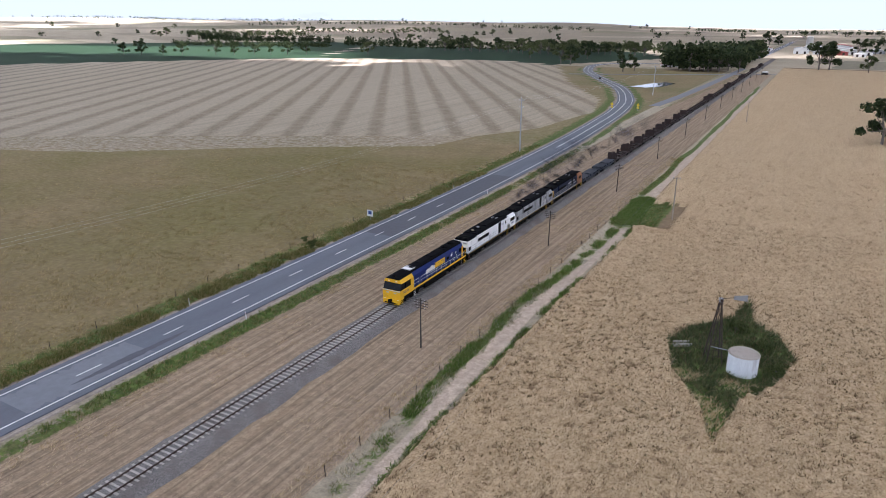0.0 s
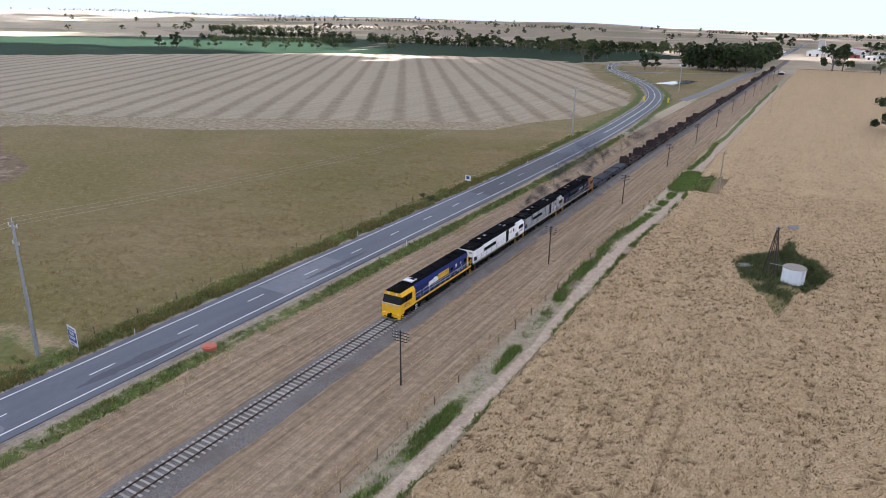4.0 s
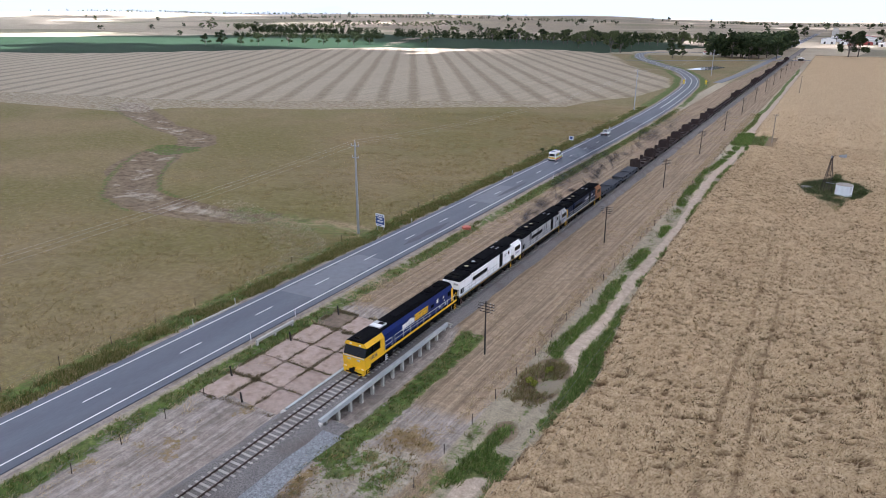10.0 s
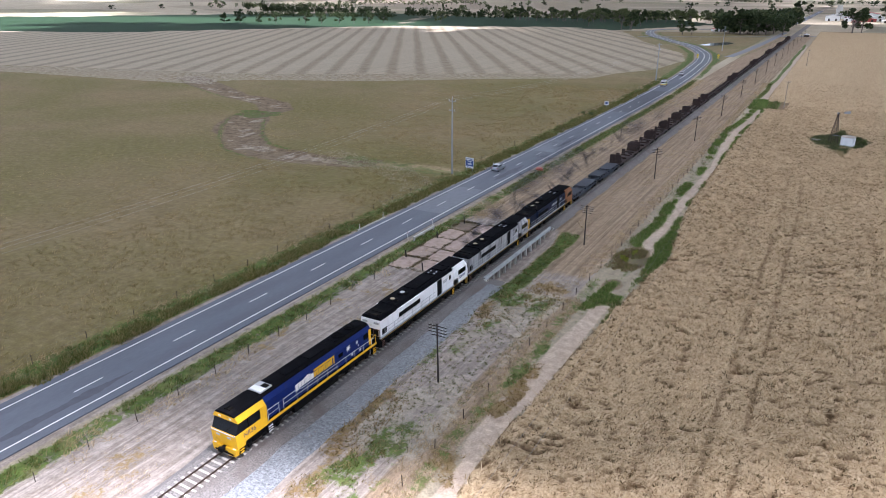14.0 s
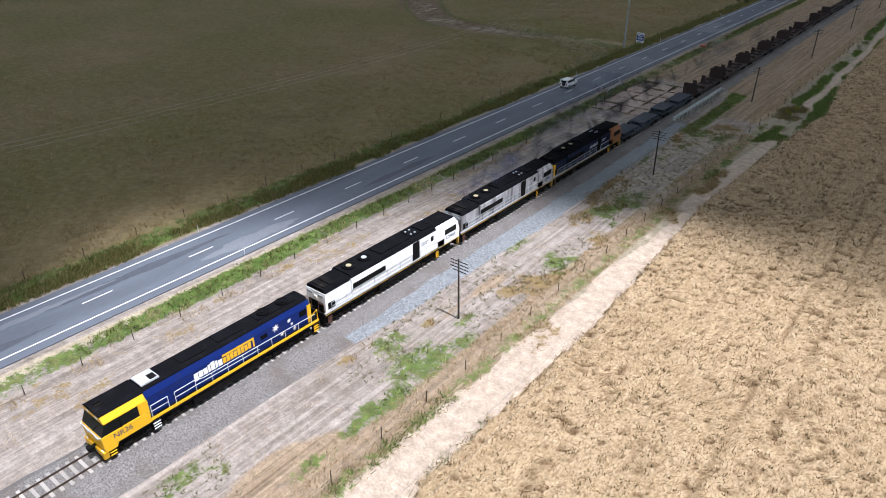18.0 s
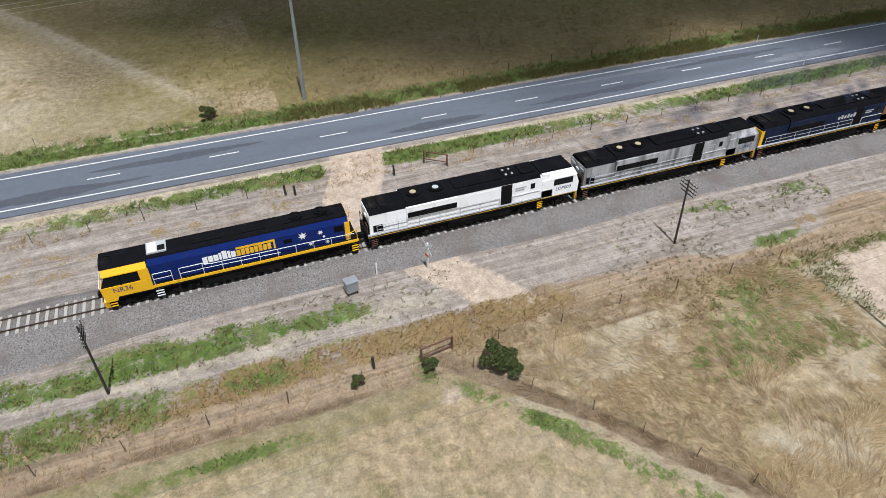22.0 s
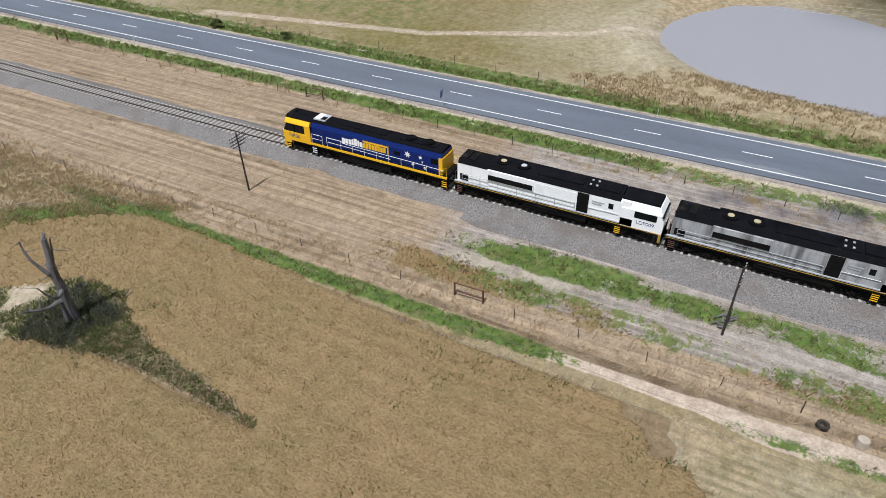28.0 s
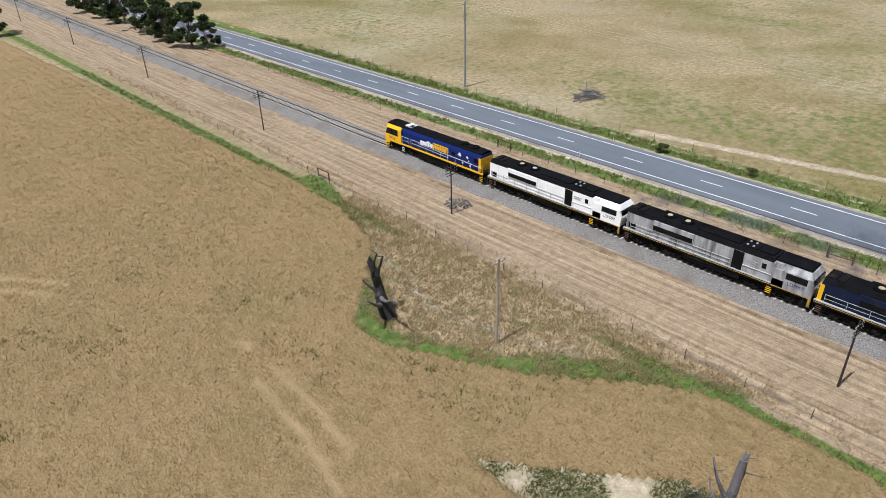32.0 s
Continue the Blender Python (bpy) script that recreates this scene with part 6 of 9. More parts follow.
gp = guide_post(pose(-26.2, -12.4, 0))
for x, y in ((-26.5, -4.9), (-16.9, -3.6), (-17.0, -11.6), (-15.9, 88.8), (-26.6, 88.5), (-25.9, 170), (-16.9, 170), (-26.2, -100), (-17.2, -100), (-26.2, -250), (-17, -330), (-26, -330), (-26.6, 215), (-26, 40)):
    copy_thing(gp, pose(x, y, 0, random.uniform(-2, 2), random.uniform(-3, 3)))

# ---- signs
board = thing("information_sign", "blue and white roadside information board on posts", "sign")
board.matrix_world = pose(-29.1, 33.9, 0, 0, 0, -9)
for x in (-0.8, 0.8):
    part("post", tube(B(), (x, 0.06, -0.3), (x, 0.06, 2.9), 0.05, 8), GALV, board)
pan = part("panel", box(B(), -1.1, 1.1, -0.03, 0.02, 0.5, 2.9), SIGN_WHITE, board)
part("blue_field", box(B(), -1.04, 1.04, -0.042, -0.03, 0.95, 2.35), SIGN_BLUE, pan)
for k, (w, z) in enumerate(((0.62, 2.05), (0.45, 1.85), (0.75, 1.5), (0.6, 1.3))):
    part("text_bar", box(B(), -w, w, -0.05, -0.042, z, z + 0.11), SIGN_WHITE, pan)
for x in (-0.7, -0.25, 0.2, 0.65):
    part("text_bar", box(B(), x - 0.15, x + 0.15, -0.045, -0.03, 2.5, 2.72), SIGN_BLUE, pan)
part("text_bar", box(B(), -0.7, 0.3, -0.045, -0.03, 0.62, 0.78), SIGN_BLUE, pan)
small = thing("service_sign", "small blue and white service sign on one post", "sign")
small.matrix_world = pose(-28.5, 137.6, 0, 0, 0, -8)
part("post", tube(B(), (0, 0.05, -0.3), (0, 0.05, 2.2), 0.04, 8), GALV, small)
p1 = part("panel", box(B(), -0.8, 0.8, -0.03, 0.02, 0.9, 2.2), SIGN_WHITE, small)
part("symbol", box(B(), -0.45, 0.45, -0.04, -0.03, 1.3, 2.0), SIGN_BLUE, p1)
for x, y, a in ((-35.5, 349.8, -20), (-23.8, 351.8, 160)):
    W = thing("curve_sign", "yellow curve warning sign at the bend", "sign", "yellow signs at the bend")
    W.matrix_world = pose(x, y, 0, 0, 0, a)
    part("post", tube(B(), (0, 0.05, -0.3), (0, 0.05, 2.4), 0.05, 8), GALV, W)
    part("panel", prism(B(), [(-0.85, 2.3), (0, 1.45), (0.85, 2.3), (0, 3.15)], "y", -0.03, 0.02), SIGN_YELLOW, W)
    part("plate", box(B(), -0.6, 0.6, -0.03, 0.02, 0.7, 1.3), SIGN_YELLOW, W)
RS = thing("road_sign", "blue square road sign seen from the side of its post", "sign")
RS.matrix_world = pose(-17.1, -275.2, 0, 0, 0, 12)
part("post", tube(B(), (0, 0.05, -0.3), (0, 0.05, 2.3), 0.035, 8), GALV, RS)
part("panel", box(B(), -0.45, 0.45, -0.03, 0.02, 1.45, 2.3), SIGN_BLUE, RS)
cover = thing("drain_cover", "faded red plastic pit cover on the verge", "pit cover")
cover.matrix_world = pose(-15.4, 42.4, -0.12)
part("ring", tube(B(), (0, 0, -0.1), (0, 0, 0.42), 0.85, 16), RED_PLASTIC, cover)
part("lid", tube(B(), (0, 0, 0.42), (0, 0, 0.5), 0.6, 16), RED_PLASTIC, cover)

# ---- old level crossing
XS = thing("crossing_sign", "battered white crossbuck on a leaning post", "sign")
XS.matrix_world = pose(4.66, -162.1, 0, 4, 5, 20)
part("post", box(B(), -0.07, 0.07, -0.07, 0.07, -0.3, 3.0), SIGN_WHITE, XS)
for a in (45, -45):
    o = part("blade", box(B(), -0.9, 0.9, -0.09, -0.075, -0.1, 0.1), SIGN_WHITE, XS)
    o.matrix_local = pose(0, 0, 2.6, 0, a, 0)
o = part("bracket", box(B(), -0.25, 0.25, -0.12, -0.09, 1.5, 1.75), RED_PLASTIC, XS)
cab_ = thing("signal_cabinet", "small grey trackside cabinet on short legs", "cabinet")
cab_.matrix_world = pose(5.4, -169.1, 0, 0, 0, 8)
part("body", box(B(), -0.4, 0.4, -0.5, 0.5, 0.35, 1.35), GALV, cab_)
part("lid", box(B(), -0.46, 0.46, -0.56, 0.56, 1.35, 1.42), GALV, cab_)
for x in (-0.3, 0.3):
    for y in (-0.4, 0.4):
        part("leg", box(B(), x - 0.04, x + 0.04, y - 0.04, y + 0.04, -0.1, 0.35), STAR_POST, cab_)
PW = thing("white_stake", "slim white stake beside the crossing", "stake")
PW.matrix_world = pose(3.9, -166.5, 0)
part("post", box(B(), -0.05, 0.05, -0.05, 0.05, -0.2, 1.3), SIGN_WHITE, PW)
for x, y, h in ((14.0, -169.7, 1.2), (-11.5, -171.5, 1.1), (-11.1, -170.6, 1.0), (-11.0, -160.2, 1.2)):
    solid("gate_post", tube(B(), (0, 0, -0.3), (0, 0, h), 0.12, 8, 0.1), TIMBER, "old dark timber gate post", "post", "old gate posts", m=pose(x, y, 0, 3, 2))
TY = thing("old_tyre", "old black tyre lying by the fence", "tyre")
TY.matrix_world = pose(15.5, -228.8, 0.0)
bm = B()
for k in range(20):
    a, b = 2 * math.pi * k / 20, 2 * math.pi * (k + 1) / 20
    tube(bm, (0.32 * math.cos(a), 0.32 * math.sin(a), 0.11), (0.32 * math.cos(b), 0.32 * math.sin(b), 0.11), 0.12, 8)
part("tread", bm, TIMBER, TY)
solid("tree_stump", tube(B(), (0, 0, -0.2), (0, 0, 0.4), 0.45, 12, 0.38), PALE_TIMBER, "short sawn tree stump by the fence", "stump", m=pose(15.9, -226.4, 0))

# ---- windmill and tank
tank = thing("water_tank", "round pale concrete water tank with stained sides", "water tank")
tank.matrix_world = pose(45.8, 106.0, 0, 0, 0, 40)
TANKM = material("stained_tank_concrete", (0.74, 0.76, 0.78), 0.75, vary=0.12, scale=1.2, fine=10, bump=0.15, dirt=(0.22, 0.17, 0.13), dirt_amount=0.4, dirt_scale=0.9, stretch=(1, 1, 0.2))
TANKTOP = material("dusty_tank_lid", (0.33, 0.29, 0.25), 0.9, vary=0.2, scale=1.5, fine=10, bump=0.2)
part("wall", tube(B(), (0, 0, -0.1), (0, 0, 2.45), 1.72, 40), TANKM, tank, smooth=False)
part("lid", tube(B(), (0, 0, 2.45), (0, 0, 2.6), 1.78, 40, 1.6), TANKTOP, tank)
part("overflow_pipe", tube(B(), (1.76, 0.3, 0.1), (1.76, 0.3, 2.3), 0.05, 8), GALV, tank)
part("inlet_pipe", tube(B(), (-1.2, 1.0, 2.4), (-3.2, 1.9, 2.7), 0.05, 8), GALV, tank)
mill = thing("windmill", "derelict farm windmill tower with tail vane and bare hub", "windmill")
mill.matrix_world = pose(42.4, 106.9, 0, 0, 0, 20)
WMS = material("rusted_tower_steel", (0.075, 0.055, 0.045), 0.8, 0.3, vary=0.25, bump=0.1)
C4 = [(-0.95, -0.95), (0.95, -0.95), (0.95, 0.95), (-0.95, 0.95)]
for x, y in C4:
    part("leg", tube(B(), (x, y, -0.2), (x * 0.12, y * 0.12, 8.0), 0.06, 6), WMS, mill)
for k in range(5):
    z = 1.2 + 1.45 * k
    f0, f1 = 1 - 0.88 * z / 8, 1 - 0.88 * min(8, z + 1.45) / 8
    bm = B()
    for i in range(4):
        a, b = C4[i], C4[(i + 1) % 4]
        tube(bm, (a[0] * f0, a[1] * f0, z), (b[0] * f0, b[1] * f0, z), 0.03, 5)
        tube(bm, (a[0] * f0, a[1] * f0, z), (b[0] * f1, b[1] * f1, z + 1.45), 0.022, 5)
        tube(bm, (b[0] * f0, b[1] * f0, z), (a[0] * f1, a[1] * f1, z + 1.45), 0.022, 5)
    part("bracing", bm, WMS, mill)
part("gearbox", box(B(), -0.2, 0.2, -0.28, 0.28, 8.0, 8.4), GALV, mill)
hub = part("hub", tube(B(), (0, -0.5, 8.25), (0, -0.2, 8.25), 0.16, 10), WMS, mill)
for k in range(6):
    a = math.pi * k / 3
    part("spoke", tube(B(), (0, -0.42, 8.25), (0.5 * math.cos(a), -0.42, 8.25 + 0.5 * math.sin(a)), 0.02, 4), WMS, hub)
part("tail_boom", tube(B(), (0.1, 0.2, 8.3), (1.7, 0.5, 8.35), 0.04, 6), WMS, mill)
part("tail_vane", prism(B(), [(1.55, 8.1), (3.1, 7.95), (3.1, 8.75), (1.55, 8.6)], "y", 0.48, 0.51), GALV, mill, "pale galvanised tail vane")
part("pump_rod", tube(B(), (0, 0, -0.2), (0, 0, 8.0), 0.025, 5), WMS, mill)
trough = thing("broken_trough", "broken pale concrete trough in the weeds", "trough")
trough.matrix_world = pose(38.4, 109.8, 0, 0, 4, 35)
part("floor", box(B(), -1.1, 1.1, -0.4, 0.4, -0.1, 0.12), CONCRETE, trough)
for y in (-0.44, 0.36):
    part("side", box(B(), -1.1, 1.1, y, y + 0.08, -0.1, 0.5), CONCRETE, trough)

# ---- water
WATER = bpy.data.materials.new("muddy_water")
WATER.use_nodes = True
_n, _l = WATER.node_tree.nodes, WATER.node_tree.links
_b = _n["Principled BSDF"]
_b.inputs["Base Color"].default_value = (0.28, 0.27, 0.285, 1)
_b.inputs["Roughness"].default_value = 0.06
_b.inputs["IOR"].default_value = 1.33
_w = _n.new("ShaderNodeTexNoise")
_w.inputs["Scale"].default_value, _w.inputs["Detail"].default_value = 1.5, 3
_bu = _n.new("ShaderNodeBump")
_bu.inputs["Strength"].default_value, _bu.inputs["Distance"].default_value = 0.05, 0.05
_co = _n.new("ShaderNodeTexCoord")
_l.new(_co.outputs["Object"], _w.inputs["Vector"])
_l.new(_w.outputs["Fac"], _bu.inputs["Height"])
_l.new(_bu.outputs[0], _b.inputs["Normal"])


PUDDLE = material("muddy_puddle_water", (0.17, 0.145, 0.09), 0.1, vary=0.15, scale=0.8, fine=6, bump=0.02)


def pool(name, poly, z, label, grow=1.0, mat=None):
    cx, cy = sum(p[0] for p in poly) / len(poly), sum(p[1] for p in poly) / len(poly)
    bm = B()
    bm.faces.new([bm.verts.new((cx + (x - cx) * grow, cy + (y - cy) * grow, z)) for x, y in poly])
    bmesh.ops.recalc_face_normals(bm, faces=bm.faces)
    if bm.faces[:][0].normal.z < 0:
        bmesh.ops.reverse_faces(bm, faces=bm.faces[:])
    solid(name, bm, mat or WATER, label, "water", kind="structure")


pool("farm_dam_water", POND, -0.55, "muddy blue-grey water of a farm dam", 1.04)
pool("distant_dam_water", FAR_POND, 0.14, "pale water of a distant dam", 1.0)
pool("puddle_water", PUDDLE_RIM, 0.05, "small brown puddle beside the crop", 1.0, PUDDLE)

# ---------------------------------------------------------------- trees
LEAF_DARK = blade_material("dark_eucalypt_leaves", [(0.022, 0.034, 0.014), (0.04, 0.06, 0.024), (0.065, 0.09, 0.036), (0.10, 0.122, 0.054)], 0.7)
LEAF_PALE = blade_material("pale_eucalypt_leaves", [(0.05, 0.07, 0.025), (0.09, 0.115, 0.045), (0.14, 0.165, 0.07), (0.19, 0.21, 0.10)], 0.7)
BARK = material("grey_bark", (0.16, 0.135, 0.115), 0.9, vary=0.3, scale=2, fine=14, bump=0.4)
DEAD_WOOD = material("bleached_dead_wood", (0.13, 0.12, 0.125), 0.85, vary=0.35, scale=1.5, fine=12, bump=0.5, dirt=(0.06, 0.055, 0.055), dirt_amount=0.35, stretch=(1, 1, 0.2))
CHARRED = material("charred_dead_wood", (0.022, 0.019, 0.019), 0.9, vary=0.4, scale=2, fine=12, bump=0.5, dirt=(0.20, 0.19, 0.18), dirt_amount=0.15)


def leaf_cloud(blobs, per, size, seed, mat, name="crown"):
    """Leaf clumps: small bent quads filling several uneven blobs (centre, radii)."""
    r = np.random.default_rng(seed)
    V = []
    for c, rad in blobs:
        d = r.normal(size=(per, 3))
        d /= np.linalg.norm(d, axis=1)[:, None]
        p = np.array(c) + d * np.array(rad) * (r.random((per, 1)) ** 0.45)
        u = r.normal(size=(per, 3))
        u /= np.linalg.norm(u, axis=1)[:, None]
        w = np.cross(u, r.normal(size=(per, 3)))
        w /= np.linalg.norm(w, axis=1)[:, None]
        s = size * r.uniform(0.5, 1.4, (per, 1))
        V.append(np.stack([p - u * s - w * s * 0.35, p + u * s * 0.1 - w * s * 0.6, p + u * s + w * s * 0.2, p - u * s * 0.1 + w * s * 0.7], 1))
    V = np.concatenate(V).reshape(-1, 3)
    M = len(V) // 4
    me = bpy.data.meshes.new(name)
    me.vertices.add(len(V))
    me.vertices.foreach_set("co", V.ravel())
    me.loops.add(4 * M)
    me.loops.foreach_set("vertex_index", np.arange(4 * M, dtype=np.int32))
    me.polygons.add(M)
    me.polygons.foreach_set("loop_start", np.arange(0, 4 * M, 4, dtype=np.int32))
    me.update(calc_edges=True)
    me.materials.append(mat)
    return me


def tree(height, wide, seed, mat, label, per=70, size=0.5, blobs=14, low=0.13, group="trees on the plain", fat=1.0):
    r = random.Random(seed)
    T = thing("tree", label, "tree", group)
    bm = B()
    k = height / 12
    tube(bm, (0, 0, -0.3), (0.1 * k, 0.05, height * 0.3), 0.34 * k, 8, 0.24 * k)
    bl = []
    for i in range(blobs):
        a, q = r.uniform(0, 2 * math.pi), math.sqrt(r.random())
        z = height * r.uniform(low + 0.12, 0.9)
        reach = wide * q * (1.0 - 0.55 * max(0, z / height - 0.55) / 0.45)
        c = (reach * math.cos(a), reach * math.sin(a), z)
        s = r.uniform(0.16, 0.26) * height * 0.62 * fat
        bl.append((c, (s, s, s * r.uniform(0.55, 0.8))))
        tube(bm, (0.1 * k, 0.05, height * r.uniform(0.2, 0.34)), (c[0] * 0.8, c[1] * 0.8, z - 0.15 * s), 0.13 * k, 5, 0.035 * k)
    part("trunk", bm, BARK, T)
    o = new("crown", leaf_cloud(bl, per, size * k, seed, mat))
    o.parent = T
    return T


dark_a = tree(13, 5.0, 1, LEAF_DARK, "dark green eucalypt with an uneven crown")
dark_b = tree(12, 6.0, 2, LEAF_DARK, "broad dark eucalypt with a spreading crown", blobs=16)
pale_a = tree(11, 5.0, 3, LEAF_PALE, "pale green eucalypt with an open crown")
dark_c = tree(9, 3.6, 4, LEAF_DARK, "small dark tree with a round uneven crown", blobs=10)
PROTO = [dark_a, dark_b, pale_a, dark_c]
used = set()


def put_tree(i, x, y, h):
    """One more tree of kind i, scaled to a height."""
    base = PROTO[i]
    s = h / (13, 12, 11, 9)[i]
    m = Matrix.Translation((x, y, float(ground_height(np.array([float(x)]), np.array([float(y)]))[0]))) @ Matrix.Rotation(random.uniform(0, 6.28), 4, "Z")
    if i not in used:
        used.add(i)
        base.matrix_world = m
        base.scale = (s, s, s)
        return base
    c = copy_thing(base, m)
    c.scale = (s * random.uniform(0.9, 1.12), s * random.uniform(0.9, 1.12), s)
    return c


for i, x, y, h in ((1, 70.5, 296, 17), (0, 72.5, 300, 15), (1, 73, 311, 15), (1, -663, 566, 15), (0, -647, 577, 19), (0, -627, 591, 12), (1, -609, 603, 17), (1, -578, 625, 18), (0, -561, 637, 15), (1, -541, 650, 15), (3, -526, 661, 12), (1, -510, 672, 17), (0, -505, 700, 16),
                  (1, -1393, 930, 12), (1, -1350, 1030, 13), (1, -1020, 1018, 16), (1, -1003, 1030, 13), (2, -424, 714, 17), (1, -598, 1212, 17), (0, -590, 1236, 14), (2, -239, 762, 19), (2, -245, 837, 16), (1, -161, 668, 20), (0, -168, 690, 17), (2, -176, 684, 21), (0, -181, 787, 20), (0, -94.8, 604, 17), (3, -88, 614, 12),
                  (1, 47, 711, 26), (1, 55, 720, 22), (2, 83.5, 695, 15), (1, -40.5, 1437, 26), (0, -25, 1430, 20), (1, 88, 1066, 22), (0, 107, 1079, 20), (1, 128, 1085, 22), (0, 150, 1090, 19)):
    put_tree(i, x, y, h)
grove = random.Random(5)
for k in range(16):
    t = 0.4 + 0.6 * k / 15
    put_tree(grove.choice((0, 1, 1, 3, 0)), -104 + 88 * t + grove.uniform(-6, 6), 735 - 105 * min(1, t * 1.25) + 60 * max(0, t - 0.7) + grove.uniform(-14, 22), grove.uniform(15, 24))
put_tree(2, -20, 745, 18)
put_tree(2, -16, 858, 24)
for k in range(8):
    put_tree(1 if k % 3 else 0, -17 + grove.uniform(-3, 5), 800 + 18 * k, grove.uniform(14, 22))
for k in range(44):
    x = -420 + 300 * k / 43
    put_tree(grove.choice((0, 1, 2, 2)), x + grove.uniform(-8, 8), 900 + grove.uniform(-14, 28) - 40 * (1 - abs(k / 21.5 - 1)), grove.uniform(12, 21))
for k in range(70):
    a, d = radians(grove.uniform(-58, 14)), grove.uniform(1150, 3300)
    put_tree(grove.choice((0, 1, 2, 3)), math.sin(a) * d, math.cos(a) * d, grove.uniform(10, 19))
for k in range(30):
    a = radians(-38 + 12 * k / 30)
    d = 1950 + grove.uniform(-60, 160)
    put_tree(2, math.sin(a) * d, math.cos(a) * d, grove.uniform(12, 20))


def belt(name, pts, n, h, wide, seed, mat, label):
    """A far shelter belt: many crowns as one."""
    r = random.Random(seed)
    bl = []
    for k in range(n):
        t = r.random() * (len(pts) - 1)
        i = min(int(t), len(pts) - 2)
        t -= i
        x, y = pts[i][0] + (pts[i + 1][0] - pts[i][0]) * t + r.uniform(-wide, wide), pts[i][1] + (pts[i + 1][1] - pts[i][1]) * t + r.uniform(-wide, wide)
        z = float(ground_height(np.array([x]), np.array([y]))[0])
        hh = h * r.uniform(0.6, 1.2)
        bl.append(((x, y, z + hh * 0.58), (hh * 0.36, hh * 0.36, hh * 0.46)))
    return tagged(new(name, leaf_cloud(bl, 34, h * 0.1, seed, mat, name)), label, "trees", kind="stuff")


belt("shelter_belt", [(-1040, 1032), (-880, 1000), (-718, 1034)], 190, 13, 7, 31, LEAF_DARK, "dark shelter belt of trees across the plain")
belt("hedge_row", [(-865, 812), (-711, 818), (-595, 866)], 170, 9, 4, 41, LEAF_DARK, "long dense dark hedge of trees across the crop")
belt("plantation_row", [(-625, 945), (-400, 893)], 90, 14, 4, 32, LEAF_DARK, "even dark row of planted trees")
belt("tree_line", [(-330, 960), (-110, 960)], 110, 13, 9, 33, LEAF_PALE, "pale green line of trees behind the paddock")
belt("grove", [(-66, 650), (-40, 655), (-22, 690), (-20, 770), (-34, 800), (-60, 720)], 190, 19, 9, 38, LEAF_DARK, "dense dark grove beside the line")
belt("far_belt", [(-1900, 2100), (-1300, 2500), (-700, 2500)], 160, 14, 25, 39, LEAF_DARK, "dark line of trees along far paddocks")
belt("far_belt", [(-1290, 1221), (-1150, 1272), (-1050, 1370)], 120, 14, 26, 40, LEAF_PALE, "pale trees across the far paddocks")
belt("far_belt", [(-60, 2600), (700, 2700)], 150, 16, 14, 34, LEAF_DARK, "far dark belt of trees on the horizon")
belt("far_belt", [(-420, 3000), (-180, 2900)], 60, 14, 10, 35, LEAF_DARK, "far dark belt of trees on the horizon")
belt("far_belt", [(120, 1500), (420, 1560)], 90, 15, 12, 36, LEAF_DARK, "dark trees beyond the town")
belt("hill_scrub", [(-3300, 2300), (-2600, 3200)], 240, 13, 330, 37, LEAF_DARK, "scattered scrub on the far hills")

# ---- trees between line and road, seen close
near_dark = tree(11, 5.5, 11, LEAF_DARK, "dense dark green tree between the railway and the road", per=300, size=0.34, blobs=20, low=0.05, group="dense trees beside the line")
near_dark.matrix_world = pose(-11.4, -446, 0)
for x, y, s in ((-9.5, -455, 0.85), (-10.5, -466, 1.05), (-9, -476, 0.9), (-11, -488, 1.15), (-9.5, -500, 1.0), (-10.5, -514, 1.1), (-12.5, -440, 0.6)):
    c = copy_thing(near_dark, pose(x, y, 0, 0, 0, random.uniform(0, 360)))
    c.scale = (s, s, s)
c = copy_thing(near_dark, pose(20.5, -499, 0, 0, 0, 40))
c.scale = (0.9, 0.9, 1.0)


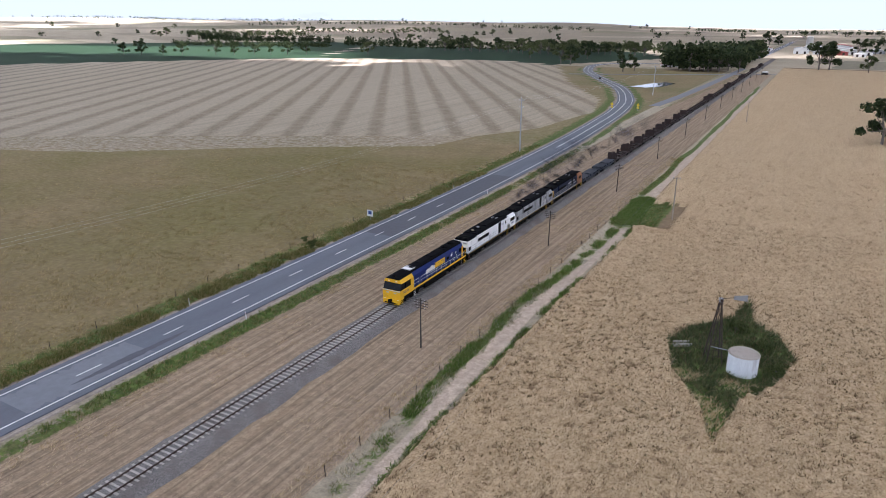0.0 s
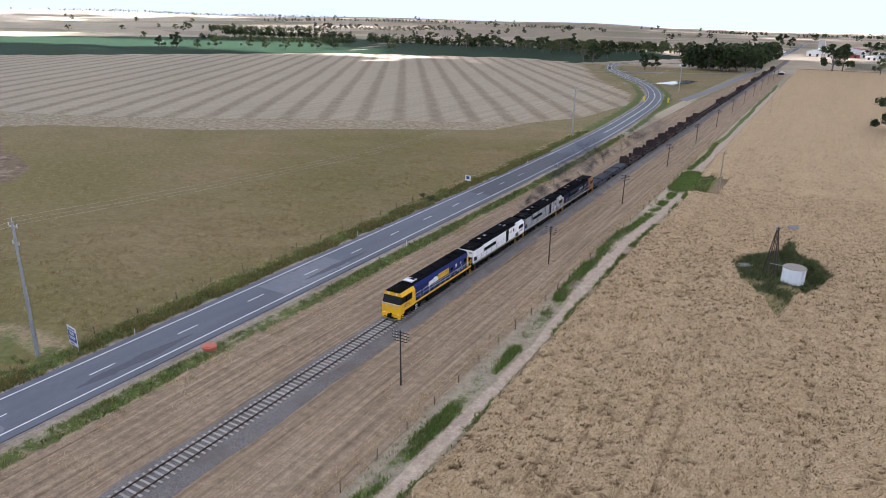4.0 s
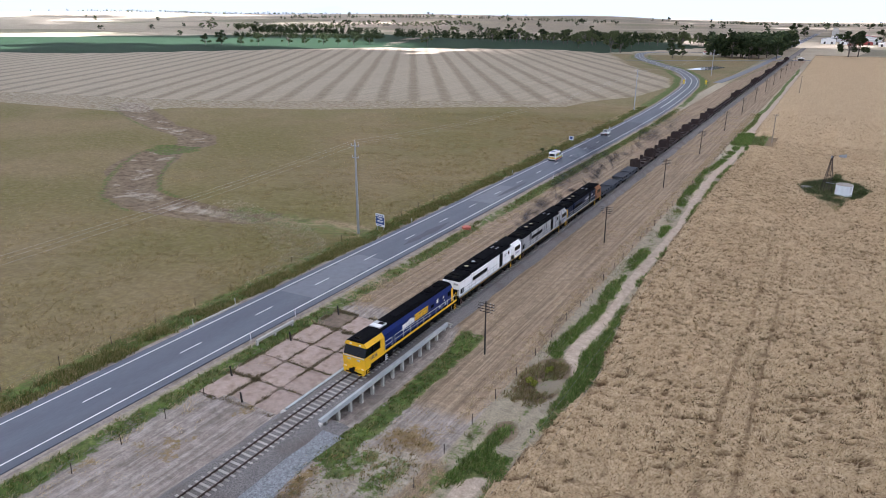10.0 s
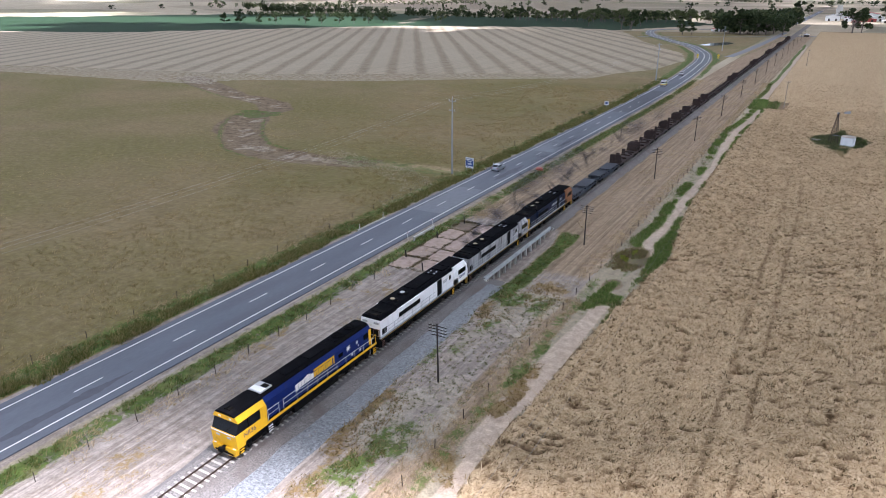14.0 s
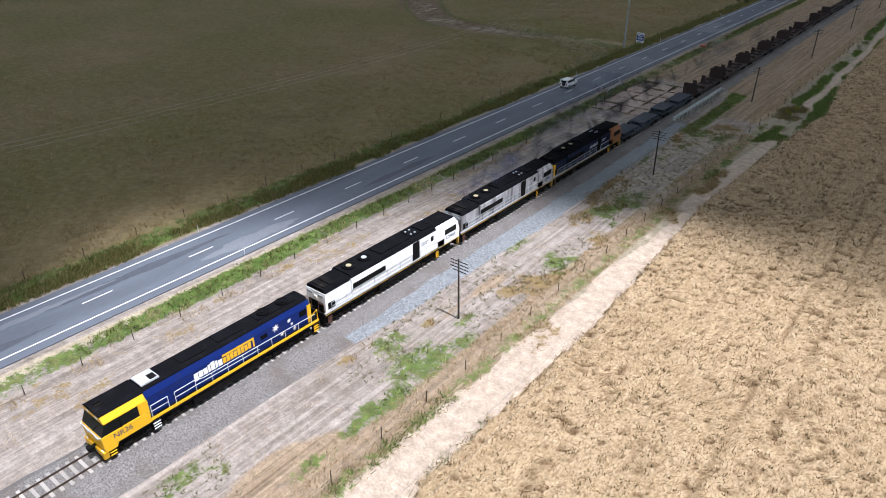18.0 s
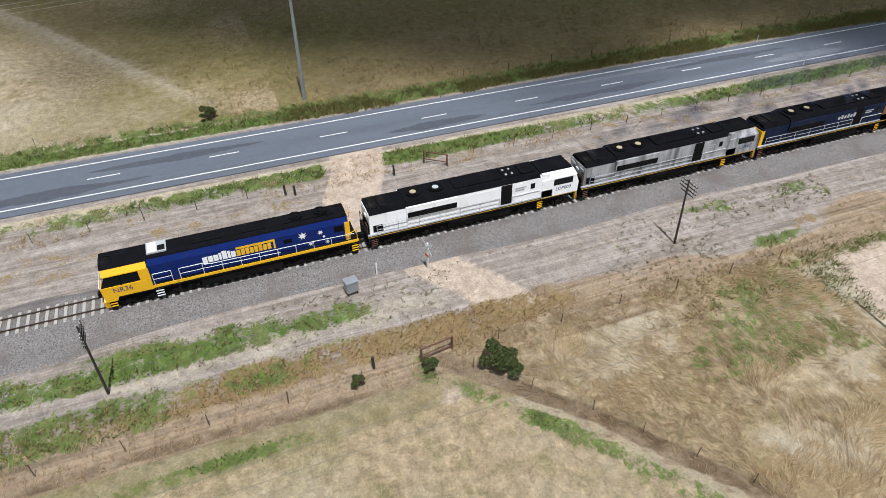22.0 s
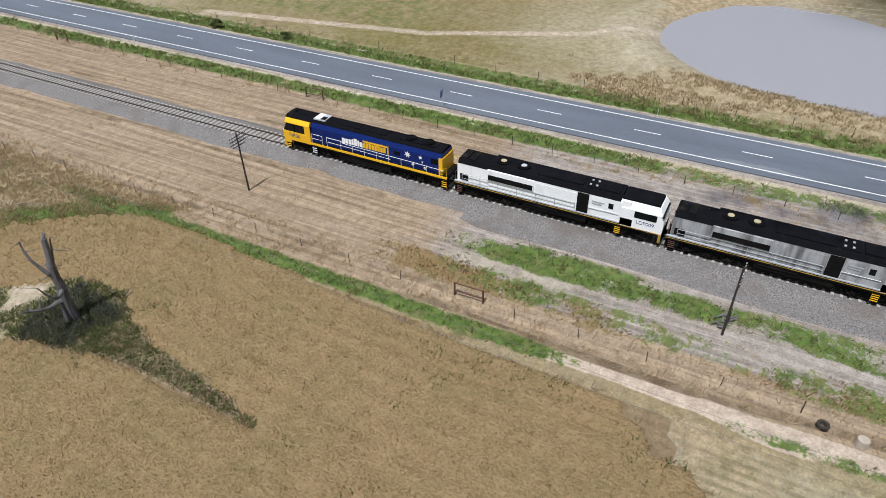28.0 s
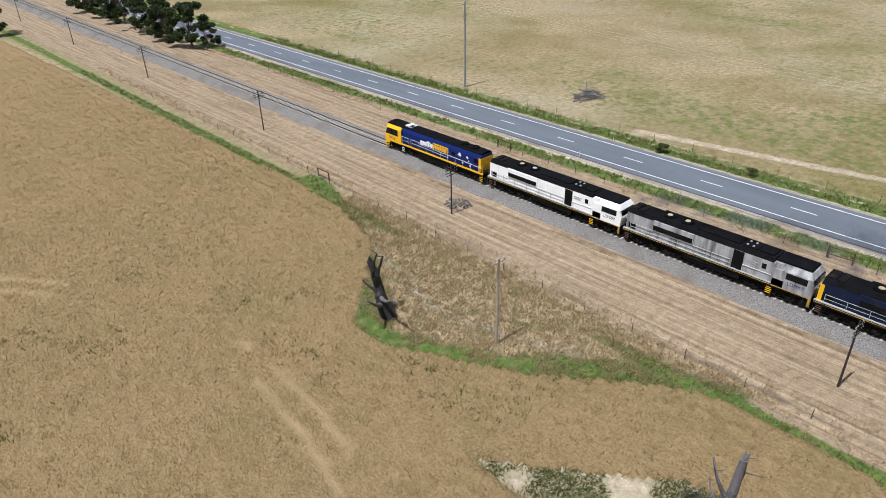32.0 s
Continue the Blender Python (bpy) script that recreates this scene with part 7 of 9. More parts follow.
def dead_tree(m, height, seed, mat, label, lean, fat_trunk=1.0):
    r = random.Random(seed)
    bm = B()
    pts, p, rad = [], Vector((0, 0, -0.3)), 0.75 * fat_trunk * height / 8
    d = Vector((lean[0], lean[1], 1)).normalized()
    for k in range(7):
        q = p + d * (height / 7) * 1.02 + Vector((r.uniform(-0.12, 0.12), r.uniform(-0.12, 0.12), 0))
        tube(bm, p, q, rad, 10, rad * 0.86)
        pts.append((q, rad * 0.86))
        p, rad = q, rad * 0.86
    for k in range(3):
        tube(bm, p, p + Vector((r.uniform(-0.3, 0.3), r.uniform(-0.3, 0.3), r.uniform(0.2, 0.6))), rad * 0.6, 6, 0.03)
    T = new("dead_tree", mesh_of("dead_tree", bm, mat))
    tagged(T, label, "dead tree")
    limbs = [(1, (-1, 0.2, 0.35), 4.2, 0.55), (2, (-0.9, -0.5, 0.1), 4.4, 0.5), (2, (0.4, 0.9, 0.6), 2.4, 0.45), (3, (-0.7, 0.3, 1.3), 4.0, 0.75), (4, (0.6, -0.4, 1.3), 2.4, 0.7)]
    for i, dr, ln, fat in limbs:
        b2 = B()
        q, rr = pts[i]
        dd = Vector(dr).normalized()
        rr *= fat
        for k in range(5):
            q2 = q + dd * ln / 5
            tube(b2, q, q2, rr, 7, rr * 0.75)
            if k > 1:
                tube(b2, q2, q2 + Vector((r.uniform(-1, 1), r.uniform(-1, 1), r.uniform(-0.5, 0.7))) * 1.1, rr * 0.45, 5, 0.02)
            q, rr = q2, rr * 0.75
            dd = (dd + Vector((r.uniform(-0.3, 0.3), r.uniform(-0.3, 0.3), r.uniform(-0.1, 0.3)))).normalized()
        part("limb", b2, mat if dr[2] > 0.5 else DEAD_WOOD, T)
    T.matrix_world = m
    return T


dead_tree(pose(31.4, -284.0, 0, 0, 0, 200), 8.2, 3, DEAD_WOOD, "tall grey dead tree trunk with broken limbs", (0.02, -0.05), 0.8)
dead_tree(pose(29.5, -318.2, 0, 0, 0, 215), 6.3, 8, CHARRED, "charred black dead tree with pale fallen limbs", (0.16, 0.3), 1.45)
LEAF_BUSH = blade_material("olive_bush_leaves", [(0.04, 0.06, 0.018), (0.075, 0.10, 0.03), (0.12, 0.145, 0.05), (0.17, 0.19, 0.075)], 0.7)
bush = tree(2.0, 1.3, 21, LEAF_BUSH, "dense olive green bush by the fence", per=520, size=0.6, blobs=9, low=-0.1, group="bushes", fat=1.9)
bush.matrix_world = pose(16.7, -161.3, 0)
lime_bush = tree(1.1, 0.55, 27, blade_material("lime_bush_leaves", [(0.13, 0.17, 0.02), (0.22, 0.26, 0.035), (0.32, 0.34, 0.06), (0.40, 0.40, 0.10)], 0.7), "small yellow-green bush beside a puddle", per=520, size=1.0, blobs=8, low=-0.1, group="bushes", fat=1.9)
lime_bush.matrix_world = pose(17.0, -4.8, 0)
copy_thing(lime_bush, pose(17.8, -1.0, 0, 0, 0, 130)).scale = (0.75, 0.75, 0.75)
for x, y, s in ((17.6, -160.4, 0.9), (15.4, -166, 0.5), (15.2, -171, 0.45), (-31.5, -177.4, 0.8), (-27.5, -322, 0.8), (-28, -309, 0.6), (-27.5, 118, 0.8), (-31, 120, 0.6), (49.5, 107, 0.9), (44, 117, 0.9), (47.5, 113, 0.8), (42, 113, 0.7), (48, 101, 0.6)):
    c = copy_thing(bush, pose(x, y, 0, 0, 0, random.uniform(0, 360)))
    c.scale = (s, s, s * 0.9)
# heap of cleared timber in the paddock
heap = thing("wood_heap", "grey heap of cleared branches and logs in the paddock", "wood heap")
heap.matrix_world = pose(-43.5, -347.5, 0, 0, 0, 30)
rw = random.Random(4)
for k in range(60):
    a, q = rw.uniform(0, 6.28), rw.random() ** 0.6
    c = Vector((4.2 * q * math.cos(a), 2.4 * q * math.sin(a), 0.15 + 0.9 * (1 - q) * rw.random()))
    d = Vector((rw.uniform(-1, 1), rw.uniform(-1, 1), rw.uniform(-0.15, 0.25))).normalized() * rw.uniform(0.6, 1.8)
    part("branch", tube(B(), c - d, c + d, rw.uniform(0.05, 0.16), 6, 0.03), DEAD_WOOD, heap)
rub = thing("debris_heap", "small grey heap of fallen timber at a pole's foot", "debris")
rub.matrix_world = pose(8.4, -236.8, 0)
for k in range(9):
    c = Vector((rw.uniform(-0.8, 0.8), rw.uniform(-0.6, 0.6), 0.12))
    part("scrap", tube(B(), c, c + Vector((rw.uniform(-0.8, 0.8), rw.uniform(-0.8, 0.8), 0.25)), 0.07, 6), DEAD_WOOD, rub)
stones = B()
for k in range(70):
    a, q = rw.uniform(0, 6.28), math.sqrt(rw.random())
    c = Vector((7.0 + 1.6 * q * math.cos(a), -331.4 + 1.9 * q * math.sin(a), 0.05 + 0.3 * (1 - q)))
    tube(stones, c, c + Vector((rw.uniform(-0.2, 0.2), rw.uniform(-0.2, 0.2), rw.uniform(0.05, 0.25))), 0.16, 5, 0.1)
solid("gravel_heap", stones, BALLAST, "low heap of grey ballast stone by a pole", "gravel heap", kind="stuff")

# ---------------------------------------------------------------- the town and houses far along the line
SHED_WHITE = material("white_shed_sheeting", (0.80, 0.80, 0.78), 0.6, vary=0.1, scale=0.3, fine=4, bump=0.05)
SHED_RED = material("red_shed_roof", (0.30, 0.06, 0.05), 0.6, vary=0.12, scale=0.3, fine=4)
SILO = material("pale_silo_concrete", (0.55, 0.53, 0.49), 0.8, vary=0.1, scale=0.2, fine=3, dirt=(0.35, 0.33, 0.30), dirt_amount=0.3, dirt_scale=0.1)
TIN = material("grey_tin_roof", (0.34, 0.35, 0.36), 0.5, 0.3, vary=0.12, scale=0.3, fine=4)


def building(name, label, x, y, w, d, h, wall, roof, ridge=1.6, rz=0, doors=2):
    S = thing(name, label, "building", "buildings of the town")
    S.matrix_world = pose(x, y, 0, 0, 0, rz)
    h = h * 0.72
    part("wall", prism(B(), [(-w / 2, -0.5), (w / 2, -0.5), (w / 2, h), (0, h + ridge - 0.1), (-w / 2, h)], "y", -d / 2, d / 2), wall, S)
    part("roof", prism(B(), [(-w / 2 - 0.4, h - 0.1), (0, h + ridge), (w / 2 + 0.4, h - 0.1), (w / 2 + 0.4, h + 0.1), (0, h + ridge + 0.2), (-w / 2 - 0.4, h + 0.1)], "y", -d / 2 - 0.4, d / 2 + 0.4), roof, S)
    for k in range(doors):
        xx = -w / 2 + w * (k + 0.5) / doors
        part("door", box(B(), xx - 1.2, xx + 1.2, -d / 2 - 0.08, -d / 2 - 0.02, -0.2, min(3.2, h - 0.3)), TIMBER, S)
    return S


building("house", "low farm house with a red roof among trees", -75, 694, 14, 10, 3, SHED_WHITE, SHED_RED, 2.0, 20)
building("shed", "small white lineside shed", 10.4, 634, 4, 5, 2.6, SHED_WHITE, SHED_WHITE, 0.6)
for x, y, w, d, h, wl_, rf, rd_ in ((22, 1080, 18, 26, 9, SHED_WHITE, TIN, 2), (45, 1075, 16, 22, 6, SHED_WHITE, SHED_RED, 2), (66, 1060, 20, 20, 5, SHED_RED, SHED_RED, 1.5), (78, 1100, 18, 30, 7, SHED_WHITE, SHED_WHITE, 2), (96, 1075, 16, 22, 5, SHED_WHITE, TIN, 1.5), (60, 1160, 26, 30, 8, SHED_WHITE, SHED_WHITE, 2),
                                   (110, 1130, 20, 24, 6, TIN, SHED_WHITE, 2), (34, 1200, 20, 40, 9, SHED_WHITE, SHED_WHITE, 2), (88, 1020, 12, 18, 4.5, SHED_WHITE, SHED_WHITE, 1.2), (52, 1015, 10, 14, 4, SHED_RED, SHED_WHITE, 1.2), (70, 1230, 30, 40, 9, SHED_WHITE, SHED_RED, 2.4), (-26, 1180, 14, 12, 4, SHED_WHITE, SHED_RED, 1.8)):
    building("warehouse", "pale sheet-metal grain shed of the town", x, y, w, d, h, wl_, rf, rd_, random.uniform(-6, 6))
sil = thing("grain_silo", "tall pale concrete grain silo beside the line", "silo")
sil.matrix_world = pose(27, 1290, 0)
for k in range(3):
    part("bin", tube(B(), (0, k * 11, -0.5), (0, k * 11, 14), 5.0, 24), SILO, sil)
part("head_house", box(B(), -4, 4, -5, 28, 14, 18.5), SILO, sil)
# gravel side road across the line
tagged(new("side_road", ribbon("side_road", bezier_line([(-125, 556), (-60, 590), (-15, 618), (28, 650), (96, 690), (220, 770)]), -2.6, 2.6, 0.09, PALE, 0.2)), "pale gravel side road crossing the line", "road", kind="structure")

# ---------------------------------------------------------------- vehicles on the highway (front towards +y)
CAR_WHITE = material("white_car_paint", (0.78, 0.78, 0.77), 0.25, vary=0.03, bump=0)
CAR_SILVER = material("silver_car_paint", (0.42, 0.44, 0.47), 0.3, 0.6, vary=0.03, bump=0)
CAR_DARK = material("dark_car_paint", (0.03, 0.035, 0.05), 0.3, vary=0.05, bump=0)
TYRE = material("black_tyre", (0.015, 0.015, 0.015), 0.9, vary=0.2)
CAR_GLASS = material("car_glass", (0.012, 0.014, 0.017), 0.06, vary=0.02, bump=0)
ALLOY = material("wheel_rim", (0.4, 0.4, 0.42), 0.35, 0.8, vary=0.1)
LAMP_RED = material("tail_lamp", (0.45, 0.01, 0.01), 0.3, vary=0.05, bump=0)
HIVIS = material("high_visibility_yellow", (0.75, 0.75, 0.03), 0.5, vary=0.04, bump=0)
CHECK_BLUE = material("blue_check", (0.03, 0.05, 0.22), 0.5, vary=0.04, bump=0)
CHECK_RED = material("red_band", (0.6, 0.03, 0.03), 0.5, vary=0.04, bump=0)
HEAD_CLEAR = material("head_lamp", (0.8, 0.8, 0.78), 0.15, vary=0.03, bump=0)


def shaped(profile, half, top_half, belt, bevel=0.06):
    """A body from its side outline (y, z), drawn in above the belt line."""
    bm = B()
    prism(bm, profile, "x", -half, half)
    for v in bm.verts:
        if v.co.z > belt:
            v.co.x *= top_half / half
    bmesh.ops.bevel(bm, geom=[e for e in bm.edges], offset=bevel, segments=2, affect="EDGES", clamp_overlap=True)
    return bm


def wheels(V, ys, r, half):
    for y in ys:
        for s in (-1, 1):
            w = part("wheel", tube(B(), (s * (half - 0.24), y, r), (s * half, y, r), r, 18), TYRE, V)
            part("rim", tube(B(), (s * (half - 0.02), y, r), (s * (half + 0.012), y, r), r * 0.6, 12), ALLOY, w)


def lamps(V, front, back, x, zf, zb):
    for s in (-1, 1):
        part("headlight", box(B(), s * x - 0.16, s * x + 0.16, front - 0.12, front + 0.015, zf - 0.08, zf + 0.1), HEAD_CLEAR, V)
        part("tail_light", box(B(), s * x - 0.1, s * x + 0.1, back - 0.015, back + 0.1, zb - 0.15, zb + 0.15), LAMP_RED, V)


def ambulance():
    V = thing("ambulance_van", "white high-roof ambulance van with yellow and blue checks", "van")
    part("body", shaped([(-2.95, 0.35), (2.85, 0.35), (2.95, 0.75), (2.8, 1.1), (2.0, 1.35), (1.35, 2.25), (0.9, 2.55), (-2.8, 2.6), (-2.95, 2.3)], 1.0, 0.92, 1.5), CAR_WHITE, V)
    part("windscreen", prism(B(), [(1.98, 1.42), (2.03, 1.42), (1.4, 2.22), (1.34, 2.22)], "x", -0.82, 0.82), CAR_GLASS, V)
    part("rear_window", box(B(), -0.75, 0.75, -2.97, -2.93, 1.5, 2.15), CAR_GLASS, V)
    for s in (-1, 1):
        a, b = sorted((s * 0.93, s * 0.985))
        part("side_window", prism(B(), [(0.5, 1.42), (1.75, 1.42), (1.25, 2.1), (0.5, 2.1)], "x", a, b), CAR_GLASS, V)
        part("side_window", box(B(), a, b, -2.2, 0.2, 1.5, 2.1), CAR_GLASS, V)
        a, b = sorted((s * 0.99, s * 1.012))
        part("red_band", box(B(), a, b, -2.8, 1.6, 0.5, 0.78), CHECK_RED, V)
        part("yellow_band", box(B(), a, b, -2.8, 2.2, 0.8, 1.12), HIVIS, V)
        a, b = sorted((s * 0.99, s * 1.018))
        for k in range(10):
            part("check", box(B(), a, b, -2.8 + 0.5 * k, -2.55 + 0.5 * k, 0.8 + 0.16 * (k % 2), 0.96 + 0.16 * (k % 2)), CHECK_BLUE, V)
        a, b = sorted((s * 0.95, s * 1.0))
        for z in (1.62, 1.85):
            part("text_bar", box(B(), a, b, -1.6, -0.2, z, z + 0.14), HIVIS, V)
    part("rear_stripe", box(B(), -0.9, 0.9, -2.985, -2.95, 0.85, 1.25), HIVIS, V)
    for k in range(4):
        part("rear_chevron", box(B(), -0.85 + 0.45 * k, -0.63 + 0.45 * k, -2.99, -2.95, 0.85, 1.25), CHECK_RED, V)
    part("bumper", box(B(), -0.95, 0.95, -3.05, -2.9, 0.35, 0.6), TYRE, V)
    part("roof_beacon", box(B(), -0.6, 0.6, 0.5, 0.85, 2.56, 2.7), CHECK_BLUE, V)
    part("roof_beacon", box(B(), -0.55, 0.55, -2.6, -2.35, 2.58, 2.72), CHECK_BLUE, V)
    part("roof_unit", box(B(), -0.5, 0.5, -1.9, -0.9, 2.59, 2.75), GALV, V)
    wheels(V, (-1.9, 1.9), 0.36, 1.0)
    lamps(V, 2.92, -2.95, 0.78, 0.95, 1.1)
    return V


def ute():
    V = thing("pickup_truck", "white single-cab ute with a black tray", "pickup truck")
    part("body", shaped([(-0.3, 0.45), (2.5, 0.4), (2.6, 0.7), (2.5, 1.02), (1.35, 1.15), (0.75, 1.75), (-0.2, 1.78), (-0.3, 1.1)], 0.93, 0.78, 1.2), CAR_WHITE, V)
    part("tray", box(B(), -0.95, 0.95, -2.6, -0.4, 0.78, 0.86), TYRE, V)
    for x0, x1, y0, y1 in ((-0.97, -0.92, -2.6, -0.4), (0.92, 0.97, -2.6, -0.4), (-0.97, 0.97, -2.63, -2.58), (-0.97, 0.97, -0.42, -0.37)):
        part("tray_side", box(B(), x0, x1, y0, y1, 0.8, 1.12), CAR_WHITE, V)
    part("windscreen", prism(B(), [(1.38, 1.18), (1.43, 1.18), (0.82, 1.72), (0.77, 1.72)], "x", -0.72, 0.72), CAR_GLASS, V)
    part("rear_window", box(B(), -0.6, 0.6, -0.33, -0.27, 1.25, 1.65), CAR_GLASS, V)
    for s in (-1, 1):
        a, b = sorted((s * 0.8, s * 0.9))
        part("side_window", prism(B(), [(0.0, 1.2), (1.15, 1.2), (0.7, 1.66), (0.0, 1.66)], "x", a, b), CAR_GLASS, V)
    part("chassis", box(B(), -0.5, 0.5, -2.5, 2.3, 0.4, 0.6), TYRE, V)
    wheels(V, (-1.6, 1.65), 0.37, 0.93)
    lamps(V, 2.58, -2.65, 0.7, 0.85, 0.9)
    return V


def hatchback(paint, label):
    V = thing("hatchback_car", label, "car", "cars on the highway")
    part("body", shaped([(-1.9, 0.32), (1.95, 0.3), (2.05, 0.6), (1.95, 0.85), (1.1, 1.0), (0.35, 1.48), (-1.2, 1.52), (-1.8, 1.1), (-1.95, 0.75)], 0.87, 0.68, 1.04), paint, V)
    part("windscreen", prism(B(), [(1.1, 1.03), (1.16, 1.03), (0.42, 1.46), (0.36, 1.46)], "x", -0.66, 0.66), CAR_GLASS, V)
    part("rear_window", prism(B(), [(-1.86, 1.12), (-1.8, 1.1), (-1.3, 1.48), (-1.36, 1.49)], "x", -0.6, 0.6), CAR_GLASS, V)
    for s in (-1, 1):
        a, b = sorted((s * 0.72, s * 0.81))
        part("side_window", prism(B(), [(-1.4, 1.08), (0.9, 1.06), (0.3, 1.4), (-1.15, 1.43)], "x", a, b), CAR_GLASS, V)
    wheels(V, (-1.25, 1.3), 0.31, 0.87)
    lamps(V, 2.0, -1.93, 0.62, 0.72, 0.85)
    return V


def four_wheel_drive():
    V = thing("four_wheel_drive", "white boxy four-wheel drive with a spare wheel behind", "car")
    part("body", shaped([(-2.1, 0.5), (2.05, 0.5), (2.15, 0.75), (2.1, 1.12), (0.85, 1.2), (0.5, 1.82), (-2.0, 1.88), (-2.1, 1.2)], 0.9, 0.8, 1.22), CAR_WHITE, V)
    part("windscreen", prism(B(), [(0.86, 1.22), (0.92, 1.22), (0.58, 1.8), (0.52, 1.8)], "x", -0.72, 0.72), CAR_GLASS, V)
    part("rear_window", box(B(), -0.6, 0.6, -2.13, -2.06, 1.3, 1.72), CAR_GLASS, V)
    for s in (-1, 1):
        a, b = sorted((s * 0.82, s * 0.885))
        for y0, y1 in ((-1.85, -1.1), (-1.0, -0.35), (-0.25, 0.5)):
            part("side_window", box(B(), a, b, y0, y1, 1.26, 1.7), CAR_GLASS, V)
    sp = part("spare_wheel", tube(B(), (0.1, -2.14, 1.05), (0.1, -2.36, 1.05), 0.38, 16), TYRE, V)
    part("snorkel", tube(B(), (0.88, 0.9, 1.1), (0.9, 0.55, 1.9), 0.05, 8), TYRE, V)
    part("bull_bar", box(B(), -0.8, 0.8, 2.12, 2.28, 0.5, 1.0), TYRE, V)
    wheels(V, (-1.4, 1.4), 0.39, 0.9)
    lamps(V, 2.13, -2.1, 0.68, 0.9, 0.95)
    return V


ROAD_S = [0.0]
for a, b in zip(ROAD_LINE, ROAD_LINE[1:]):
    ROAD_S.append(ROAD_S[-1] + (b - a).length)


def on_road(y, side=-1.75):
    """A pose in the lane, y metres along the road (the same as y on the straight)."""
    s = y + 900
    i = max(0, min(len(ROAD_S) - 2, int(np.searchsorted(ROAD_S, s)) - 1))
    t = (s - ROAD_S[i]) / max(1e-6, ROAD_S[i + 1] - ROAD_S[i])
    p = ROAD_LINE[i].lerp(ROAD_LINE[i + 1], t)
    a, b = max(0, i - 1), min(len(ROAD_LINE) - 1, i + 2)
    d = (ROAD_LINE[b] - ROAD_LINE[a]).normalized()
    p = p + Vector((d.y, -d.x, 0)) * side
    return pose(p.x, p.y, 0.106, 0, 0, math.degrees(math.atan2(-d.x, d.y)))


TRAFFIC = [(ambulance(), 24.31, -133.0), (ute(), 24.07, -83.9), (hatchback(CAR_SILVER, "silver hatchback car driving along the highway"), 23.74, -295.6), (four_wheel_drive(), 28.39, -525.2), (hatchback(CAR_DARK, "dark hatchback car on the far bend"), 22.0, 528.0)]
for v, speed, start in TRAFFIC:
    v.matrix_world = on_road(start)

# ---------------------------------------------------------------- the train (each vehicle: origin at its middle on the rail tops, front towards -y)
NAVY = material("navy_gloss_paint", (0.004, 0.017, 0.125), 0.5, spec=0.2, vary=0.12, scale=0.8, fine=20, bump=0.03, dirt=(0.03, 0.03, 0.06), dirt_amount=0.15)
YELLOW = material("yellow_gloss_paint", (0.82, 0.455, 0.012), 0.45, spec=0.3, vary=0.08, scale=1.2, fine=20, bump=0.03, dirt=(0.25, 0.15, 0.04), dirt_amount=0.12)
DULL_YELLOW = material("dirty_yellow_paint", (0.50, 0.29, 0.03), 0.6, vary=0.25, scale=2, fine=14, dirt=(0.08, 0.055, 0.03), dirt_amount=0.5)
ROOF_BLACK = material("sooty_black_roof", (0.007, 0.007, 0.0085), 0.85, vary=0.35, scale=1.0, fine=12, bump=0.1, dirt=(0.022, 0.021, 0.021), dirt_amount=0.12, spec=0.03)
LOCO_WHITE = material("white_loco_paint", (0.90, 0.90, 0.90), 0.45, vary=0.04, scale=1.0, fine=16, bump=0.04, dirt=(0.42, 0.40, 0.38), dirt_amount=0.12, dirt_scale=0.9, stretch=(1, 1, 0.25))
LOCO_GREY = material("grimy_white_paint", (0.40, 0.40, 0.41), 0.6, vary=0.2, scale=1.0, fine=16, bump=0.05, dirt=(0.12, 0.118, 0.12), dirt_amount=0.6, dirt_scale=1.4, stretch=(1, 1, 0.15))
DARK_BLUE = material("dirty_dark_blue_paint", (0.008, 0.014, 0.04), 0.6, spec=0.15, vary=0.2, scale=0.9, fine=18, bump=0.04, dirt=(0.03, 0.03, 0.035), dirt_amount=0.3)
RUN_BLACK = material("oily_running_gear", (0.009, 0.0088, 0.0086), 0.85, vary=0.35, scale=2, fine=18, bump=0.15, dirt=(0.035, 0.027, 0.021), dirt_amount=0.25, spec=0.05)
WHEEL_STEEL = material("worn_wheel_steel", (0.09, 0.075, 0.065), 0.5, 0.6, vary=0.25, scale=4, fine=20)
GLASS_DARK = material("dark_cab_glass", (0.006, 0.007, 0.009), 0.12, spec=0.2, vary=0.05, bump=0)
RAIL_WHITE = material("white_handrail", (0.72, 0.73, 0.74), 0.5, vary=0.08, bump=0.02)
LIGHT_GREY = material("light_grey_unit", (0.42, 0.43, 0.44), 0.55, vary=0.12, scale=2, fine=14)
TAN_HUB = material("tan_fan_hub", (0.42, 0.36, 0.22), 0.6, vary=0.15)
LETTER_WHITE = material("white_lettering", (0.85, 0.85, 0.85), 0.5, vary=0.04, bump=0)
LETTER_NAVY = material("navy_lettering", (0.02, 0.03, 0.14), 0.5, vary=0.05, bump=0)
ORANGE = material("faded_orange_paint", (0.27, 0.10, 0.03), 0.6, vary=0.15, scale=1.2, fine=14, dirt=(0.12, 0.06, 0.03), dirt_amount=0.35)
HEADLAMP = material("headlamp_lens", (0.9, 0.9, 0.85), 0.2, vary=0.03, bump=0)
RUST_BROWN = material("rusty_wagon_steel", (0.032, 0.019, 0.016), 0.85, vary=0.35, scale=1.5, fine=14, bump=0.15, dirt=(0.06, 0.032, 0.022), dirt_amount=0.4)
